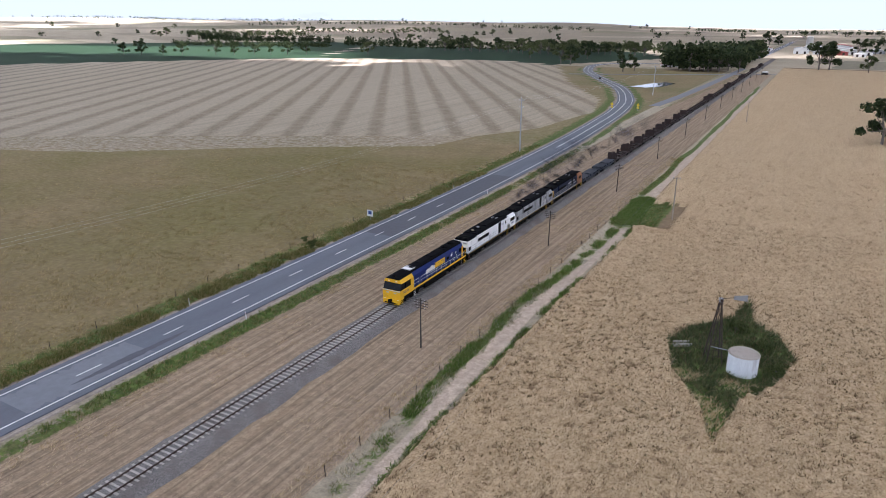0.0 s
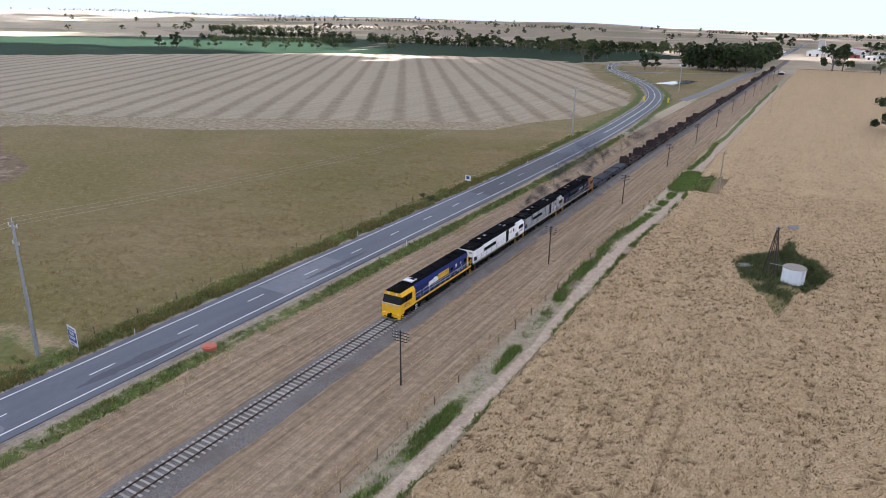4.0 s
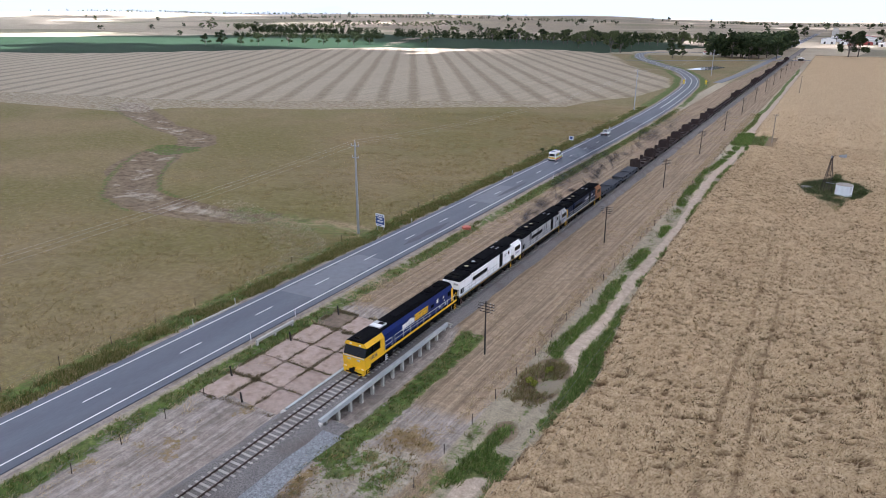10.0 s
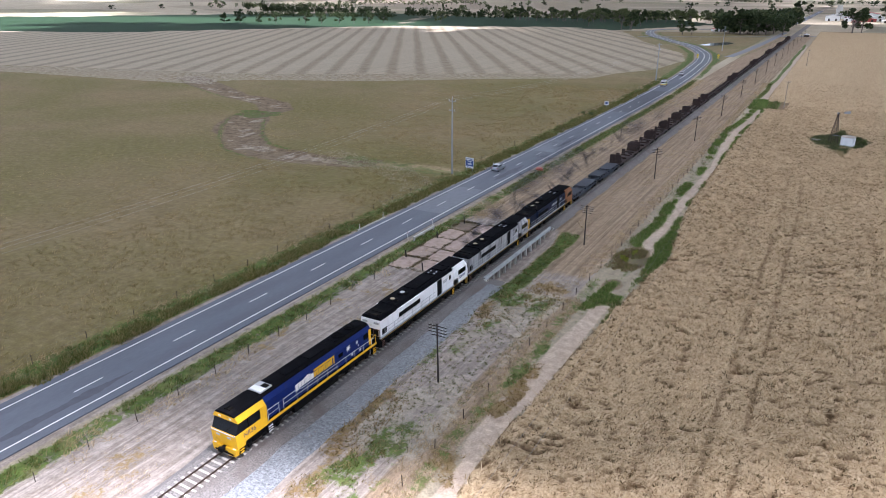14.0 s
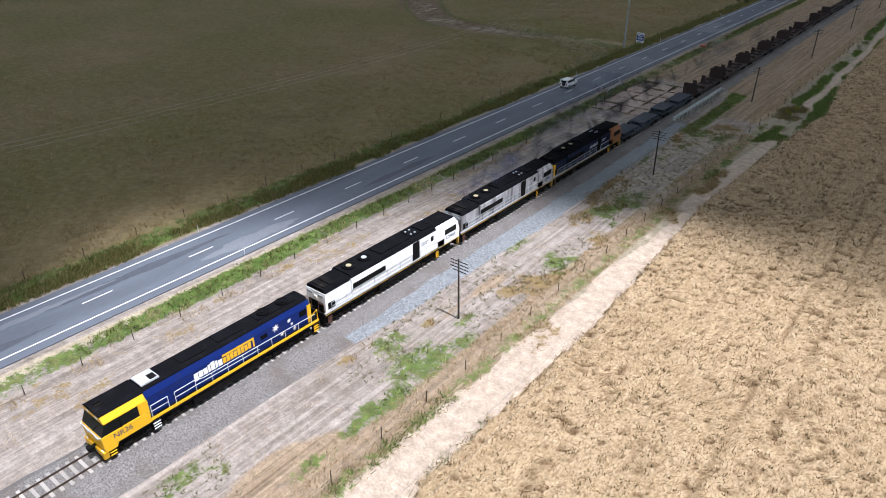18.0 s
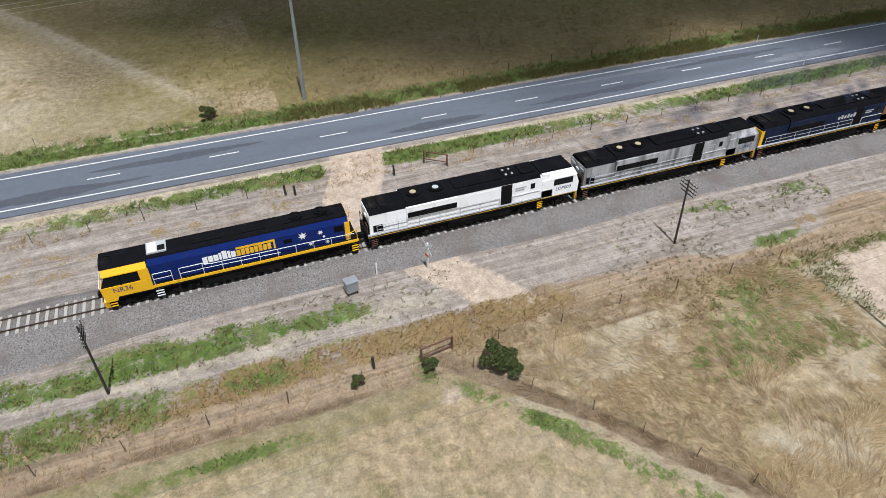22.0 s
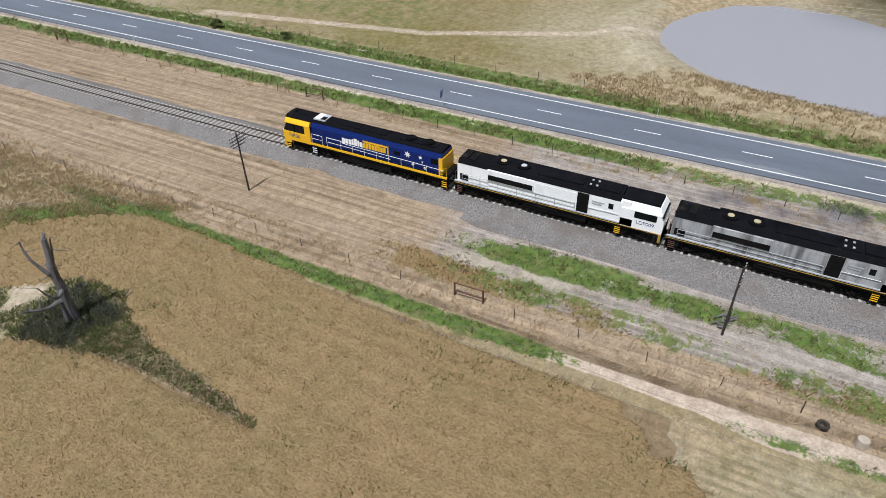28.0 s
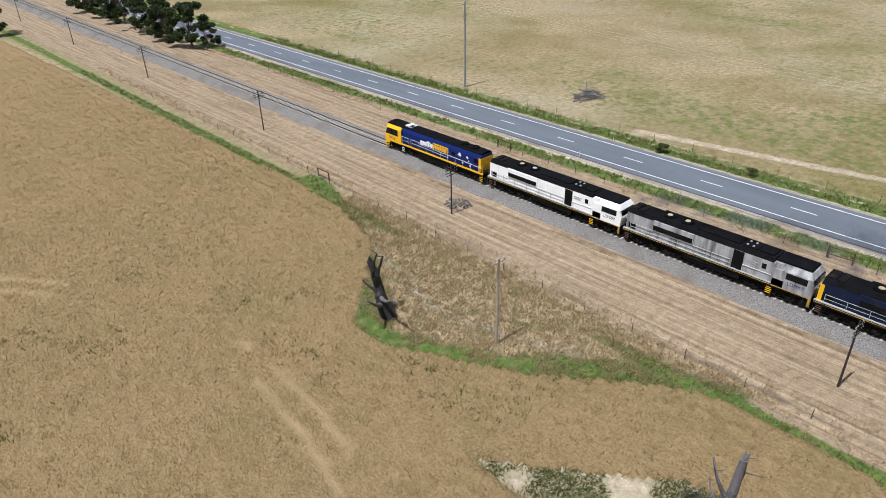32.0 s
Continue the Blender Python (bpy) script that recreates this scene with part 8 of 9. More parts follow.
WAGON_GREY = material("blue_grey_wagon_deck", (0.034, 0.042, 0.058), 0.8, vary=0.3, scale=1.2, fine=12, dirt=(0.05, 0.045, 0.04), dirt_amount=0.4)


def bogie(parent, y, axles=3, spacing=1.75, r=0.5, long=2.5):
    b = part("bogie", side_frames(y, axles, spacing, long), RUN_BLACK, parent)
    for k in range(axles):
        yy = y + (k - (axles - 1) / 2) * spacing
        bm = B()
        for x in (-0.76, 0.76):
            tube(bm, (x - 0.065, yy, r), (x + 0.065, yy, r), r, 18)
        tube(bm, (-0.76, yy, r), (0.76, yy, r), 0.09, 8)
        part("wheelset", bm, WHEEL_STEEL, b)
    return b


def side_frames(y, axles, spacing, long):
    bm = B()
    for s in (-1, 1):
        x0, x1 = sorted((s * 0.98, s * 1.16))
        prism(bm, [(y - long, 0.62), (y - long + 0.4, 0.42), (y + long - 0.4, 0.42), (y + long, 0.62), (y + long - 0.1, 0.92), (y - long + 0.1, 0.92)], "x", x0, x1)
        for k in range(axles):
            yy = y + (k - (axles - 1) / 2) * spacing
            a, b = sorted((s * 1.1, s * 1.3))
            box(bm, a, b, yy - 0.2, yy + 0.2, 0.32, 0.68)
            tube(bm, (s * 1.12, yy + 0.45, 0.5), (s * 1.12, yy + 0.45, 0.98), 0.13, 8)
            tube(bm, (s * 1.12, yy - 0.45, 0.5), (s * 1.12, yy - 0.45, 0.98), 0.13, 8)
    box(bm, -0.98, 0.98, y - 0.5, y + 0.5, 0.6, 1.0)
    return bm


def steps(parent, s, y, mat, wide=0.5, n=4, z0=0.35, z1=1.35, frame=None):
    a, b = sorted((s * 1.16, s * 1.2))
    st = part("steps", box(B(), a, b, y - wide / 2 - 0.04, y + wide / 2 + 0.04, z0, z1), RUN_BLACK, parent)
    a, b = sorted((s * 1.2, s * 1.42))
    for yy in (y - wide / 2 - 0.04, y + wide / 2):
        part("step_side", box(B(), a, b, yy, yy + 0.04, z0, z1), RUN_BLACK, st)
    a, b = sorted((s * 1.33, s * 1.44))
    for k in range(n):
        z = z0 + (z1 - z0) * (k + 0.2) / n
        part("tread", box(B(), a, b, y - wide / 2, y + wide / 2, z, z + 0.05), mat, st)
    return st


def railing(parent, s, runs, mat, z0=1.62, h=1.0, x=1.42, post=1.7):
    """Handrail runs along a side: (y0, y1) pairs."""
    for y0, y1 in runs:
        bm = B()
        line_tube(bm, [(s * x, y0, z0 + h), (s * x, y1, z0 + h)], 0.028)
        line_tube(bm, [(s * x, y0, z0 + h * 0.5), (s * x, y1, z0 + h * 0.5)], 0.022)
        k = max(1, round((y1 - y0) / post))
        for i in range(k + 1):
            yy = y0 + (y1 - y0) * i / k
            tube(bm, (s * x, yy, z0 - 0.05), (s * x, yy, z0 + h), 0.025, 5)
        part("handrail", bm, mat, parent)


def lettering(text, size, mat, parent, m, name="lettering", label=""):
    cu = bpy.data.curves.new("text", "FONT")
    cu.body, cu.size, cu.extrude, cu.align_x, cu.align_y = text, size, 0.004, "CENTER", "CENTER"
    tmp = bpy.data.objects.new("text", cu)
    me = bpy.data.meshes.new_from_object(tmp)
    bpy.data.objects.remove(tmp)
    me.name = name
    me.materials.clear()
    me.materials.append(mat)
    o = new(name, me)
    o.parent = parent
    o.matrix_local = m
    return tagged(o, label)


def on_side(s, x, y, z):
    """A pose for writing on a vehicle's side: s = 1 reads from +x, s = -1 from -x."""
    return pose(s * x, y, z, 90, 0, 90 * s)


def star(parent, s, x, y, z, r, mat, points=7):
    bm = B()
    v = []
    for k in range(points * 2):
        a, q = math.pi * k / points + math.pi / 2, r if k % 2 == 0 else r * 0.42
        v.append(bm.verts.new((s * x, y + q * math.cos(a), z + q * math.sin(a))))
    bm.faces.new(v if s < 0 else v[::-1])
    bmesh.ops.recalc_face_normals(bm, faces=bm.faces)
    return part("star", bm, mat, parent, "white star decal")


def coupler(parent, y, s):
    bm = B()
    box(bm, -0.16, 0.16, min(y, y + 0.5 * s), max(y, y + 0.5 * s), 0.72, 0.98)
    box(bm, -0.24, 0.24, min(y + 0.4 * s, y + 0.62 * s), max(y + 0.4 * s, y + 0.62 * s), 0.66, 1.04)
    part("coupler", bm, RUN_BLACK, parent)


def roof_fan(parent, y, z, mat_hub, r=0.68):
    bm = B()
    tube(bm, (0, y, z - 0.02), (0, y, z + 0.14), r, 20)
    f = part("roof_fan", bm, ROOF_BLACK, parent)
    bm = B()
    tube(bm, (0, y, z + 0.14), (0, y, z + 0.19), r * 0.42, 16)
    part("fan_hub", bm, mat_hub, f)
    bm = B()
    for q in (0.55, 0.75, 0.93):
        for k in range(16):
            a, b = 2 * math.pi * k / 16, 2 * math.pi * (k + 1) / 16
            tube(bm, (r * q * math.cos(a), y + r * q * math.sin(a), z + 0.17), (r * q * math.cos(b), y + r * q * math.sin(b), z + 0.17), 0.018, 4)
    part("fan_guard", bm, RUN_BLACK, f)


def frustum(bm, low, top):
    """A block from a lower to an upper rectangle, each (x0, x1, y0, y1, z)."""
    v = [bm.verts.new((x, y, r[4])) for r in (low, top) for x, y in ((r[0], r[2]), (r[1], r[2]), (r[1], r[3]), (r[0], r[3]))]
    for f in ((3, 2, 1, 0), (4, 5, 6, 7), (0, 1, 5, 4), (1, 2, 6, 5), (2, 3, 7, 6), (3, 0, 4, 7)):
        bm.faces.new([v[i] for i in f])
    return bm


def lead_loco():
    L = thing("locomotive", "navy blue and yellow diesel locomotive leading the train", "locomotive", "locomotives of the train")
    H = 10.25
    bm = B()
    box(bm, -1.46, 1.46, -H + 0.1, H, 1.18, 1.42)
    part("underframe", bm, RUN_BLACK, L)
    bm = B()
    for s in (-1, 1):
        a, b = sorted((s * 1.42, s * 1.48))
        box(bm, a, b, -6.6, H, 1.36, 1.6)
    part("sill_stripe", bm, YELLOW, L, "yellow sill stripe")
    bm = B()
    box(bm, -1.44, 1.44, -6.6, H - 0.05, 1.52, 1.58)
    part("walkway", bm, RUN_BLACK, L)
    bm = B()
    box(bm, -1.0, 1.0, -8.7, 8.7, 0.5, 1.18)
    part("belly", bm, RUN_BLACK, L)
    # hood: sides navy, sloping shoulders and roof black
    hood = [(-1.2, 1.58), (1.2, 1.58), (1.2, 3.36), (1.0, 3.86), (-1.0, 3.86), (-1.2, 3.36)]
    bm = B()
    prism(bm, hood, "y", -6.55, 9.55)
    part("hood", bm, NAVY, L)
    bm = B()
    prism(bm, [(-1.0, 3.864), (1.0, 3.864), (0.95, 3.98), (0.8, 4.08), (0.5, 4.14), (0, 4.16), (-0.5, 4.14), (-0.8, 4.08), (-0.95, 3.98)], "y", -6.5, 9.5)
    part("roof", bm, ROOF_BLACK, L)
    for s in (-1, 1):
        for y0, y1, z0, z1 in ((-5.6, -3.6, 3.0, 3.38), (4.0, 4.7, 2.6, 3.0), (8.3, 9.1, 2.6, 3.2)):
            bm = B()
            a, b = sorted((s * 1.2, s * 1.225))
            box(bm, a, b, y0, y1, z0, z1)
            part("grille", bm, ROOF_BLACK if y0 > 3 else NAVY, L)
        for k in range(9):
            bm = B()
            a, b = sorted((s * 1.2, s * 1.214))
            y0 = -6.2 + k * 1.72
            box(bm, a, b, y0, y0 + 1.6, 1.7, 2.75)
            d = part("hood_door", bm, NAVY, L)
    for y0, y1 in ((-3.0, -0.6), (0.4, 2.8), (4.4, 8.6)):
        bm = B()
        box(bm, -0.6, 0.6, y0, y1, 4.12, 4.2)
        part("roof_box", bm, ROOF_BLACK, L)
    for y in (5.4, 7.5):
        roof_fan(L, y, 4.19, ROOF_BLACK, 0.58)
    # cab
    bm = B()
    prism(bm, [(-H + 0.05, 0.95), (-9.35, 0.95), (-9.2, 1.3), (-6.55, 1.3), (-6.55, 2.34), (-H - 0.02, 2.34), (-H - 0.05, 2.2)], "x", -1.47, 1.47)
    cab = part("cab", bm, YELLOW, L)
    bm = B()
    prism(bm, [(-H + 0.02, 2.34), (-6.57, 2.34), (-6.57, 3.34), (-H + 0.5, 3.34)], "x", -1.40, 1.40)
    part("cab_window_band", bm, GLASS_DARK, cab, "dark wrap-round cab glass")
    bm = B()
    prism(bm, [(-1.46, 3.34), (1.46, 3.34), (1.45, 3.42), (1.14, 3.86), (-1.14, 3.86), (-1.45, 3.42)], "y", -H + 0.36, -6.6)
    part("cab_brow", bm, YELLOW, cab, "sloping yellow brow over the windows")
    bm = B()
    prism(bm, [(-1.15, 3.864), (1.15, 3.864), (1.02, 3.98), (0.7, 4.08), (0, 4.12), (-0.7, 4.08), (-1.02, 3.98)], "y", -H + 0.3, -6.52)
    part("cab_roof", bm, ROOF_BLACK, cab)
    for s in (-1, 1):
        for y0, y1 in ((-8.75, -8.67), (-7.3, -6.53)):
            bm = B()
            a, b = sorted((s * 1.40, s * 1.465))
            box(bm, a, b, y0, y1, 2.344, 3.336)
            part("window_pillar", bm, YELLOW if y1 > -7 else ROOF_BLACK, cab)
        bm = B()
        a, b = sorted((s * 1.47, s * 1.485))
        box(bm, a, b, -7.6, -6.9, 1.5, 2.32)
        part("cab_door", bm, YELLOW, cab)
        lettering("NR36", 0.62, LETTER_NAVY, cab, on_side(s, 1.476, -8.72, 1.92), "fleet_number", "navy fleet number")
    part("wiper", tube(B(), (0.15, -H - 0.01, 2.36), (0.55, -H + 0.22, 2.85), 0.02, 5), RUN_BLACK, cab)
    for x in (-0.62, 0.62):
        part("marker_light", box(B(), x - 0.12, x + 0.12, -H + 0.3, -H + 0.38, 3.5, 3.64), HEADLAMP, cab)
    for s in (-1, 1):
        bm = B()
        box(bm, s * 0.62 - 0.2, s * 0.62 + 0.2, -H - 0.09, -H - 0.03, 1.86, 2.02)
        part("headlight", bm, LIGHT_GREY, cab, "paired headlight in a grey panel")
        bm = B()
        box(bm, s * 1.1 - 0.14, s * 1.1 + 0.14, -H - 0.1, -H - 0.02, 0.75, 1.0)
        part("ditch_light", bm, HEADLAMP, cab)
    bm = B()
    prism(bm, [(-1.42, 0.95), (1.42, 0.95), (1.3, 0.28), (0.5, 0.22), (0.4, 0.6), (-0.4, 0.6), (-0.5, 0.22), (-1.3, 0.28)], "y", -H - 0.15, -H + 0.25)
    part("pilot", bm, YELLOW, L)
    bm = B()
    box(bm, -1.05, 1.05, -H - 0.2, -H - 0.16, 0.36, 0.5)
    part("pilot_step", bm, RUN_BLACK, L)
    bm = B()
    box(bm, -1.38, 1.38, -H - 0.075, -H - 0.045, 2.2, 2.3)
    part("nose_panel", bm, LIGHT_GREY, cab)
    line_bm = B()
    line_tube(line_bm, [(-1.35, -H + 0.02, 2.36), (-1.32, -H - 0.14, 2.34), (1.32, -H - 0.14, 2.34), (1.35, -H + 0.02, 2.36)], 0.022)
    part("front_handrail", line_bm, RAIL_WHITE, cab)
    bm = B()
    box(bm, -0.72, 0.72, -6.4, -4.9, 4.1, 4.22)
    ac = part("air_conditioner", bm, LIGHT_GREY, L, "light grey roof unit")
    part("lid", box(B(), -0.66, 0.66, -6.3, -5.65, 4.22, 4.25), RAIL_WHITE, ac)
    part("vent_grille", box(B(), -0.1, 0.58, -5.55, -5.0, 4.22, 4.245), RUN_BLACK, ac)
    bm = B()
    for x in (-0.18, 0.18):
        tube(bm, (x, -H + 0.62, 4.2), (x, -H + 1.15, 4.2), 0.07, 8)
    box(bm, -0.3, 0.3, -H + 0.7, -H + 1.0, 4.02, 4.14)
    part("horn", bm, RUN_BLACK, L)
    # rear end
    bm = B()
    box(bm, -1.22, 1.22, 9.55, 9.62, 1.6, 3.4)
    part("rear_panel", bm, YELLOW, L)
    for s in (-1, 1):
        bm = B()
        a, b = sorted((s * 1.05, s * 1.235))
        box(bm, a, b, 9.2, 9.63, 1.6, 3.42)
        part("rear_corner_post", bm, YELLOW, L)
        steps(L, s, 9.9, YELLOW, 0.6)
        steps(L, s, -6.2, RAIL_WHITE, 0.6, frame=RUN_BLACK)
        steps(L, s, -9.7, YELLOW, 0.5)
        railing(L, s, [(-6.4, -5.0), (-4.4, -2.6)], RAIL_WHITE, h=1.05)
        bm = B()
        line_tube(bm, [(s * 1.42, -2.6, 2.67), (s * 1.42, -1.9, 2.45), (s * 1.42, 6.2, 2.35), (s * 1.42, 9.9, 2.25)], 0.028)
        line_tube(bm, [(s * 1.42, -2.6, 2.15), (s * 1.42, 3.6, 2.0)], 0.024)
        for k in range(9):
            yy = -2.6 + k * 1.5
            tube(bm, (s * 1.42, yy, 1.57), (s * 1.42, yy, 2.4), 0.024, 5)
        part("handrail", bm, RAIL_WHITE, L)
        bm = B()
        line_tube(bm, [(s * 1.42, 9.3, 2.25), (s * 1.42, 10.15, 2.6), (s * 1.42, 10.15, 1.5)], 0.032)
        part("rear_handrail", bm, YELLOW, L)
        # painted wordmark as plain bars: pale then amber
        y, heights = -2.5, (0.56, 0.56, 0.56, 0.68, 0.78, 0.68, 0.56)
        for k, hgt in enumerate(heights):
            bm = B()
            a, b = sorted((s * 1.2, s * 1.232))
            w = 0.2 if k in (3, 5) else 0.37
            box(bm, a, b, y, y + w, 2.32 if k == 0 else 2.46, 2.46 + hgt)
            part("wordmark_bar", bm, LETTER_WHITE, L, "pale bar of the painted wordmark")
            y += w + 0.06
        bm = B()
        a, b = sorted((s * 1.2, s * 1.229))
        box(bm, a, b, y, y + 3.15, 3.12, 3.3)
        box(bm, a, b, y + 3.0, y + 3.15, 2.4, 3.12)
        part("wordmark_frame", bm, YELLOW, L)
        for k in range(8):
            bm = B()
            a, b = sorted((s * 1.2, s * 1.232))
            box(bm, a, b, y + 0.02, y + 0.31, 2.46, 3.06 if k % 3 else 3.0)
            part("wordmark_bar", bm, YELLOW, L, "amber bar of the painted wordmark")
            y += 0.355
        for yy, z, r in ((5.6, 3.0, 0.42), (7.1, 2.98, 0.26), (7.35, 2.5, 0.16), (6.2, 2.0, 0.25), (7.6, 1.88, 0.24)):
            star(L, s, 1.236, yy, z, r, LETTER_WHITE)
        bm = B()
        a, b = sorted((s * 0.95, s * 1.36))
        box(bm, a, b, -3.0, 3.6, 0.35, 1.18)
        part("fuel_tank", bm, RUN_BLACK, L)
    bogie(L, -6.9)
    bogie(L, 6.9)
    coupler(L, -H, -1)
    coupler(L, H, 1)
    return L


def white_loco(paint, number, label):
    """Cab at the +y end, hood leading."""
    L = thing("locomotive", label, "locomotive", "locomotives of the train")
    H = 10.25
    bm = B()
    box(bm, -1.46, 1.46, -H, H - 0.2, 1.18, 1.42)
    part("underframe", bm, RUN_BLACK, L)
    for s in (-1, 1):
        bm = B()
        a, b = sorted((s * 1.44, s * 1.478))
        box(bm, a, b, -H, H, 1.36, 1.42)
        part("sill_stripe", bm, DULL_YELLOW, L, "thin dirty yellow sill stripe")
        bm = B()
        a, b = sorted((s * 1.28, s * 1.46))
        box(bm, a, b, -H, 7.2, 1.5, 1.62)
        part("walkway", bm, LIGHT_GREY, L)
    bm = B()
    prism(bm, [(-1.28, 1.6), (1.28, 1.6), (1.28, 3.55), (-1.28, 3.55)], "y", -10.0, -6.6)
    prism(bm, [(-1.36, 1.6), (1.36, 1.6), (1.36, 3.72), (-1.36, 3.72)], "y", -6.6, 4.6)
    part("hood", bm, paint, L)
    bm = B()
    prism(bm, [(-1.3, 3.553), (1.3, 3.553), (1.02, 3.95), (-1.02, 3.95)], "y", -9.95, -6.6)
    prism(bm, [(-1.37, 3.722), (1.37, 3.722), (1.1, 4.08), (-1.1, 4.08)], "y", -6.62, 6.3)
    part("roof", bm, ROOF_BLACK, L)
    # flat black panel on the lower hood end
    bm = B()
    box(bm, -1.0, 1.0, -10.03, -10.0, 1.65, 2.45)
    part("end_door_recess", bm, RUN_BLACK, L)
    for x in (-0.75, 0.75):
        part("number_box", box(B(), x - 0.32, x + 0.32, -10.06, -10.0, 3.05, 3.3), LIGHT_GREY, L)
    part("headlight", box(B(), -0.2, 0.2, -10.08, -10.0, 2.75, 3.0), HEADLAMP, L)
    for s in (-1, 1):
        bm = B()
        line_tube(bm, [(s * 1.3, -10.2, 1.5), (s * 1.3, -10.2, 2.5), (s * 0.5, -10.2, 2.5), (s * 0.5, -10.2, 1.5)], 0.03)
        part("end_handrail", bm, RUSTY_PIPE, L)
    for y in (-8.6, -9.4):
        bm = B()
        box(bm, -0.9, 0.9, y - 0.3, y + 0.3, 3.95, 4.04)
        part("roof_grille", bm, RUN_BLACK, L)
    roof_fan(L, -5.6, 4.07, TAN_HUB)
    roof_fan(L, -3.5, 4.07, LIGHT_GREY if number.endswith("9") else TAN_HUB)
    for y0, y1, z in ((-1.9, 2.6, 4.2), (2.9, 4.4, 4.16), (4.6, 6.0, 4.22)):
        bm = B()
        box(bm, -0.8, 0.8, y0, y1, 4.07, z)
        part("roof_box", bm, ROOF_BLACK, L)
    for y in (3.2, 3.8):
        for x in (-0.4, 0.4):
            bm = B()
            box(bm, x - 0.09, x + 0.09, y - 0.09, y + 0.09, 4.15, 4.24)
            part("roof_lug", bm, LIGHT_GREY, L)
    for s in (-1, 1):
        bm = B()
        a, b = sorted((s * 1.3, s * 1.5))
        box(bm, a, b, -6.7, -1.9, 2.58, 3.68)
        bl = part("radiator_box", bm, paint, L)
        bm = B()
        a, b = sorted((s * 1.49, s * 1.515))
        box(bm, a, b, -6.6, -2.0, 2.62, 3.16)
        part("radiator_intake", bm, RUN_BLACK, bl, "long black intake opening")
        bm = B()
        a, b = sorted((s * 1.29, s * 1.31))
        box(bm, a, b, -9.7, -8.8, 1.75, 2.45)
        part("hood_vent", bm, RUN_BLACK, L)
        k = 0
        for y0, w in ((-8.6, 0.95), (-7.6, 0.95), (-6.5, 1.1), (-5.3, 1.1), (-4.1, 1.1), (-2.9, 1.1), (-1.6, 0.95), (-0.6, 0.95), (0.4, 0.95), (1.4, 0.85), (3.7, 0.8)):
            bm = B()
            xx = 1.28 if y0 < -6.6 else 1.36
            a, b = sorted((s * xx, s * (xx + 0.018)))
            top = 2.5 if -6.6 < y0 < -2 else 3.5
            box(bm, a, b, y0, y0 + w, 1.72, top)
            part("hood_door", bm, paint, L)
        # flat black plate on the hood side, painted shade of a doorway recess
        bm = B()
        a, b = sorted((s * 1.355, s * 1.375))
        box(bm, a, b, 2.35, 3.45, 1.62, 3.68)
        part("open_doorway", bm, RUN_BLACK, L, "flat black panel standing for a shaded hood recess")
    # equipment blower section and cab
    bm = B()
    prism(bm, [(-1.4, 1.6), (1.4, 1.6), (1.4, 3.7), (-1.4, 3.7)], "y", 4.6, 6.5)
    part("blower_section", bm, paint, L)
    bm = B()
    box(bm, -1.0, 1.0, -8.6, 8.6, 0.5, 1.18)
    part("belly", bm, RUN_BLACK, L)
    bm = B()
    prism(bm, [(6.5, 1.3), (H + 0.05, 1.3), (H + 0.1, 2.45), (H - 0.2, 3.28), (6.5, 3.28)], "x", -1.46, 1.46)
    cab = part("cab", bm, paint, L)
    bm = B()
    frustum(bm, (-1.48, 1.48, 7.3, H - 0.12, 3.284), (-1.08, 1.08, 7.3, H - 0.45, 3.9))
    part("cab_brow", bm, paint, cab)
    bm = B()
    box(bm, -1.36, 1.36, 6.5, 7.295, 3.284, 3.9)
    part("cab_shoulder", bm, paint, cab)
    bm = B()
    prism(bm, [(6.4, 3.905), (H - 0.5, 3.905), (H - 0.62, 4.08), (6.4, 4.08)], "x", -1.05, 1.05)
    part("cab_roof", bm, ROOF_BLACK, cab)
    for s in (-1, 1):
        for y0, y1, z0, z1 in ((7.7, 9.7, 2.55, 3.2), (5.3, 5.75, 2.75, 3.3)):
            bm = B()
            x = 1.46 if y0 > 6 else 1.4
            a, b = sorted((s * x, s * (x + 0.02)))
            box(bm, a, b, y0, y1, z0, z1)
            part("side_window", bm, GLASS_DARK, cab, "dark cab side window")
        bm = B()
        a, b = sorted((s * 1.3, s * 1.46))
        box(bm, a, b, 6.5, 7.6, 1.45, 2.2)
        part("battery_box", bm, paint, L)
        lettering(number, 0.5, LETTER_NAVY, cab, on_side(s, 1.466, 8.75, 2.1), "fleet_number", "dark fleet number")
        bm = B()
        a, b = sorted((s * 1.4, s * 1.412))
        for j in range(2):
            box(bm, a, b, 3.75, 4.9 - 0.2 * j, 3.05 - 0.22 * j, 3.17 - 0.22 * j)
        part("small_marking", bm, LIGHT_GREY, L)
        for i, y in enumerate((-9.7, 6.4)):
            steps(L, s, y, YELLOW if i else RUSTY_PIPE, 0.55, 5, frame=RUN_BLACK)
        bm = B()
        a, b = sorted((s * 1.2, s * 1.47))
        box(bm, a, b, 10.08, H + 0.08, 0.5, 1.38)
        part("corner_step", bm, DULL_YELLOW, L)
        railing(L, s, [(-9.4, 2.2)], LIGHT_GREY, z0=1.62, h=0.85, x=1.45, post=1.9)
        bm = B()
        line_tube(bm, [(s * 1.45, 3.5, 1.62), (s * 1.45, 3.5, 2.4), (s * 1.45, 6.3, 2.4)], 0.025)
        part("handrail", bm, RAIL_WHITE, L)
        bm = B()
        a, b = sorted((s * 0.8, s * 1.38))
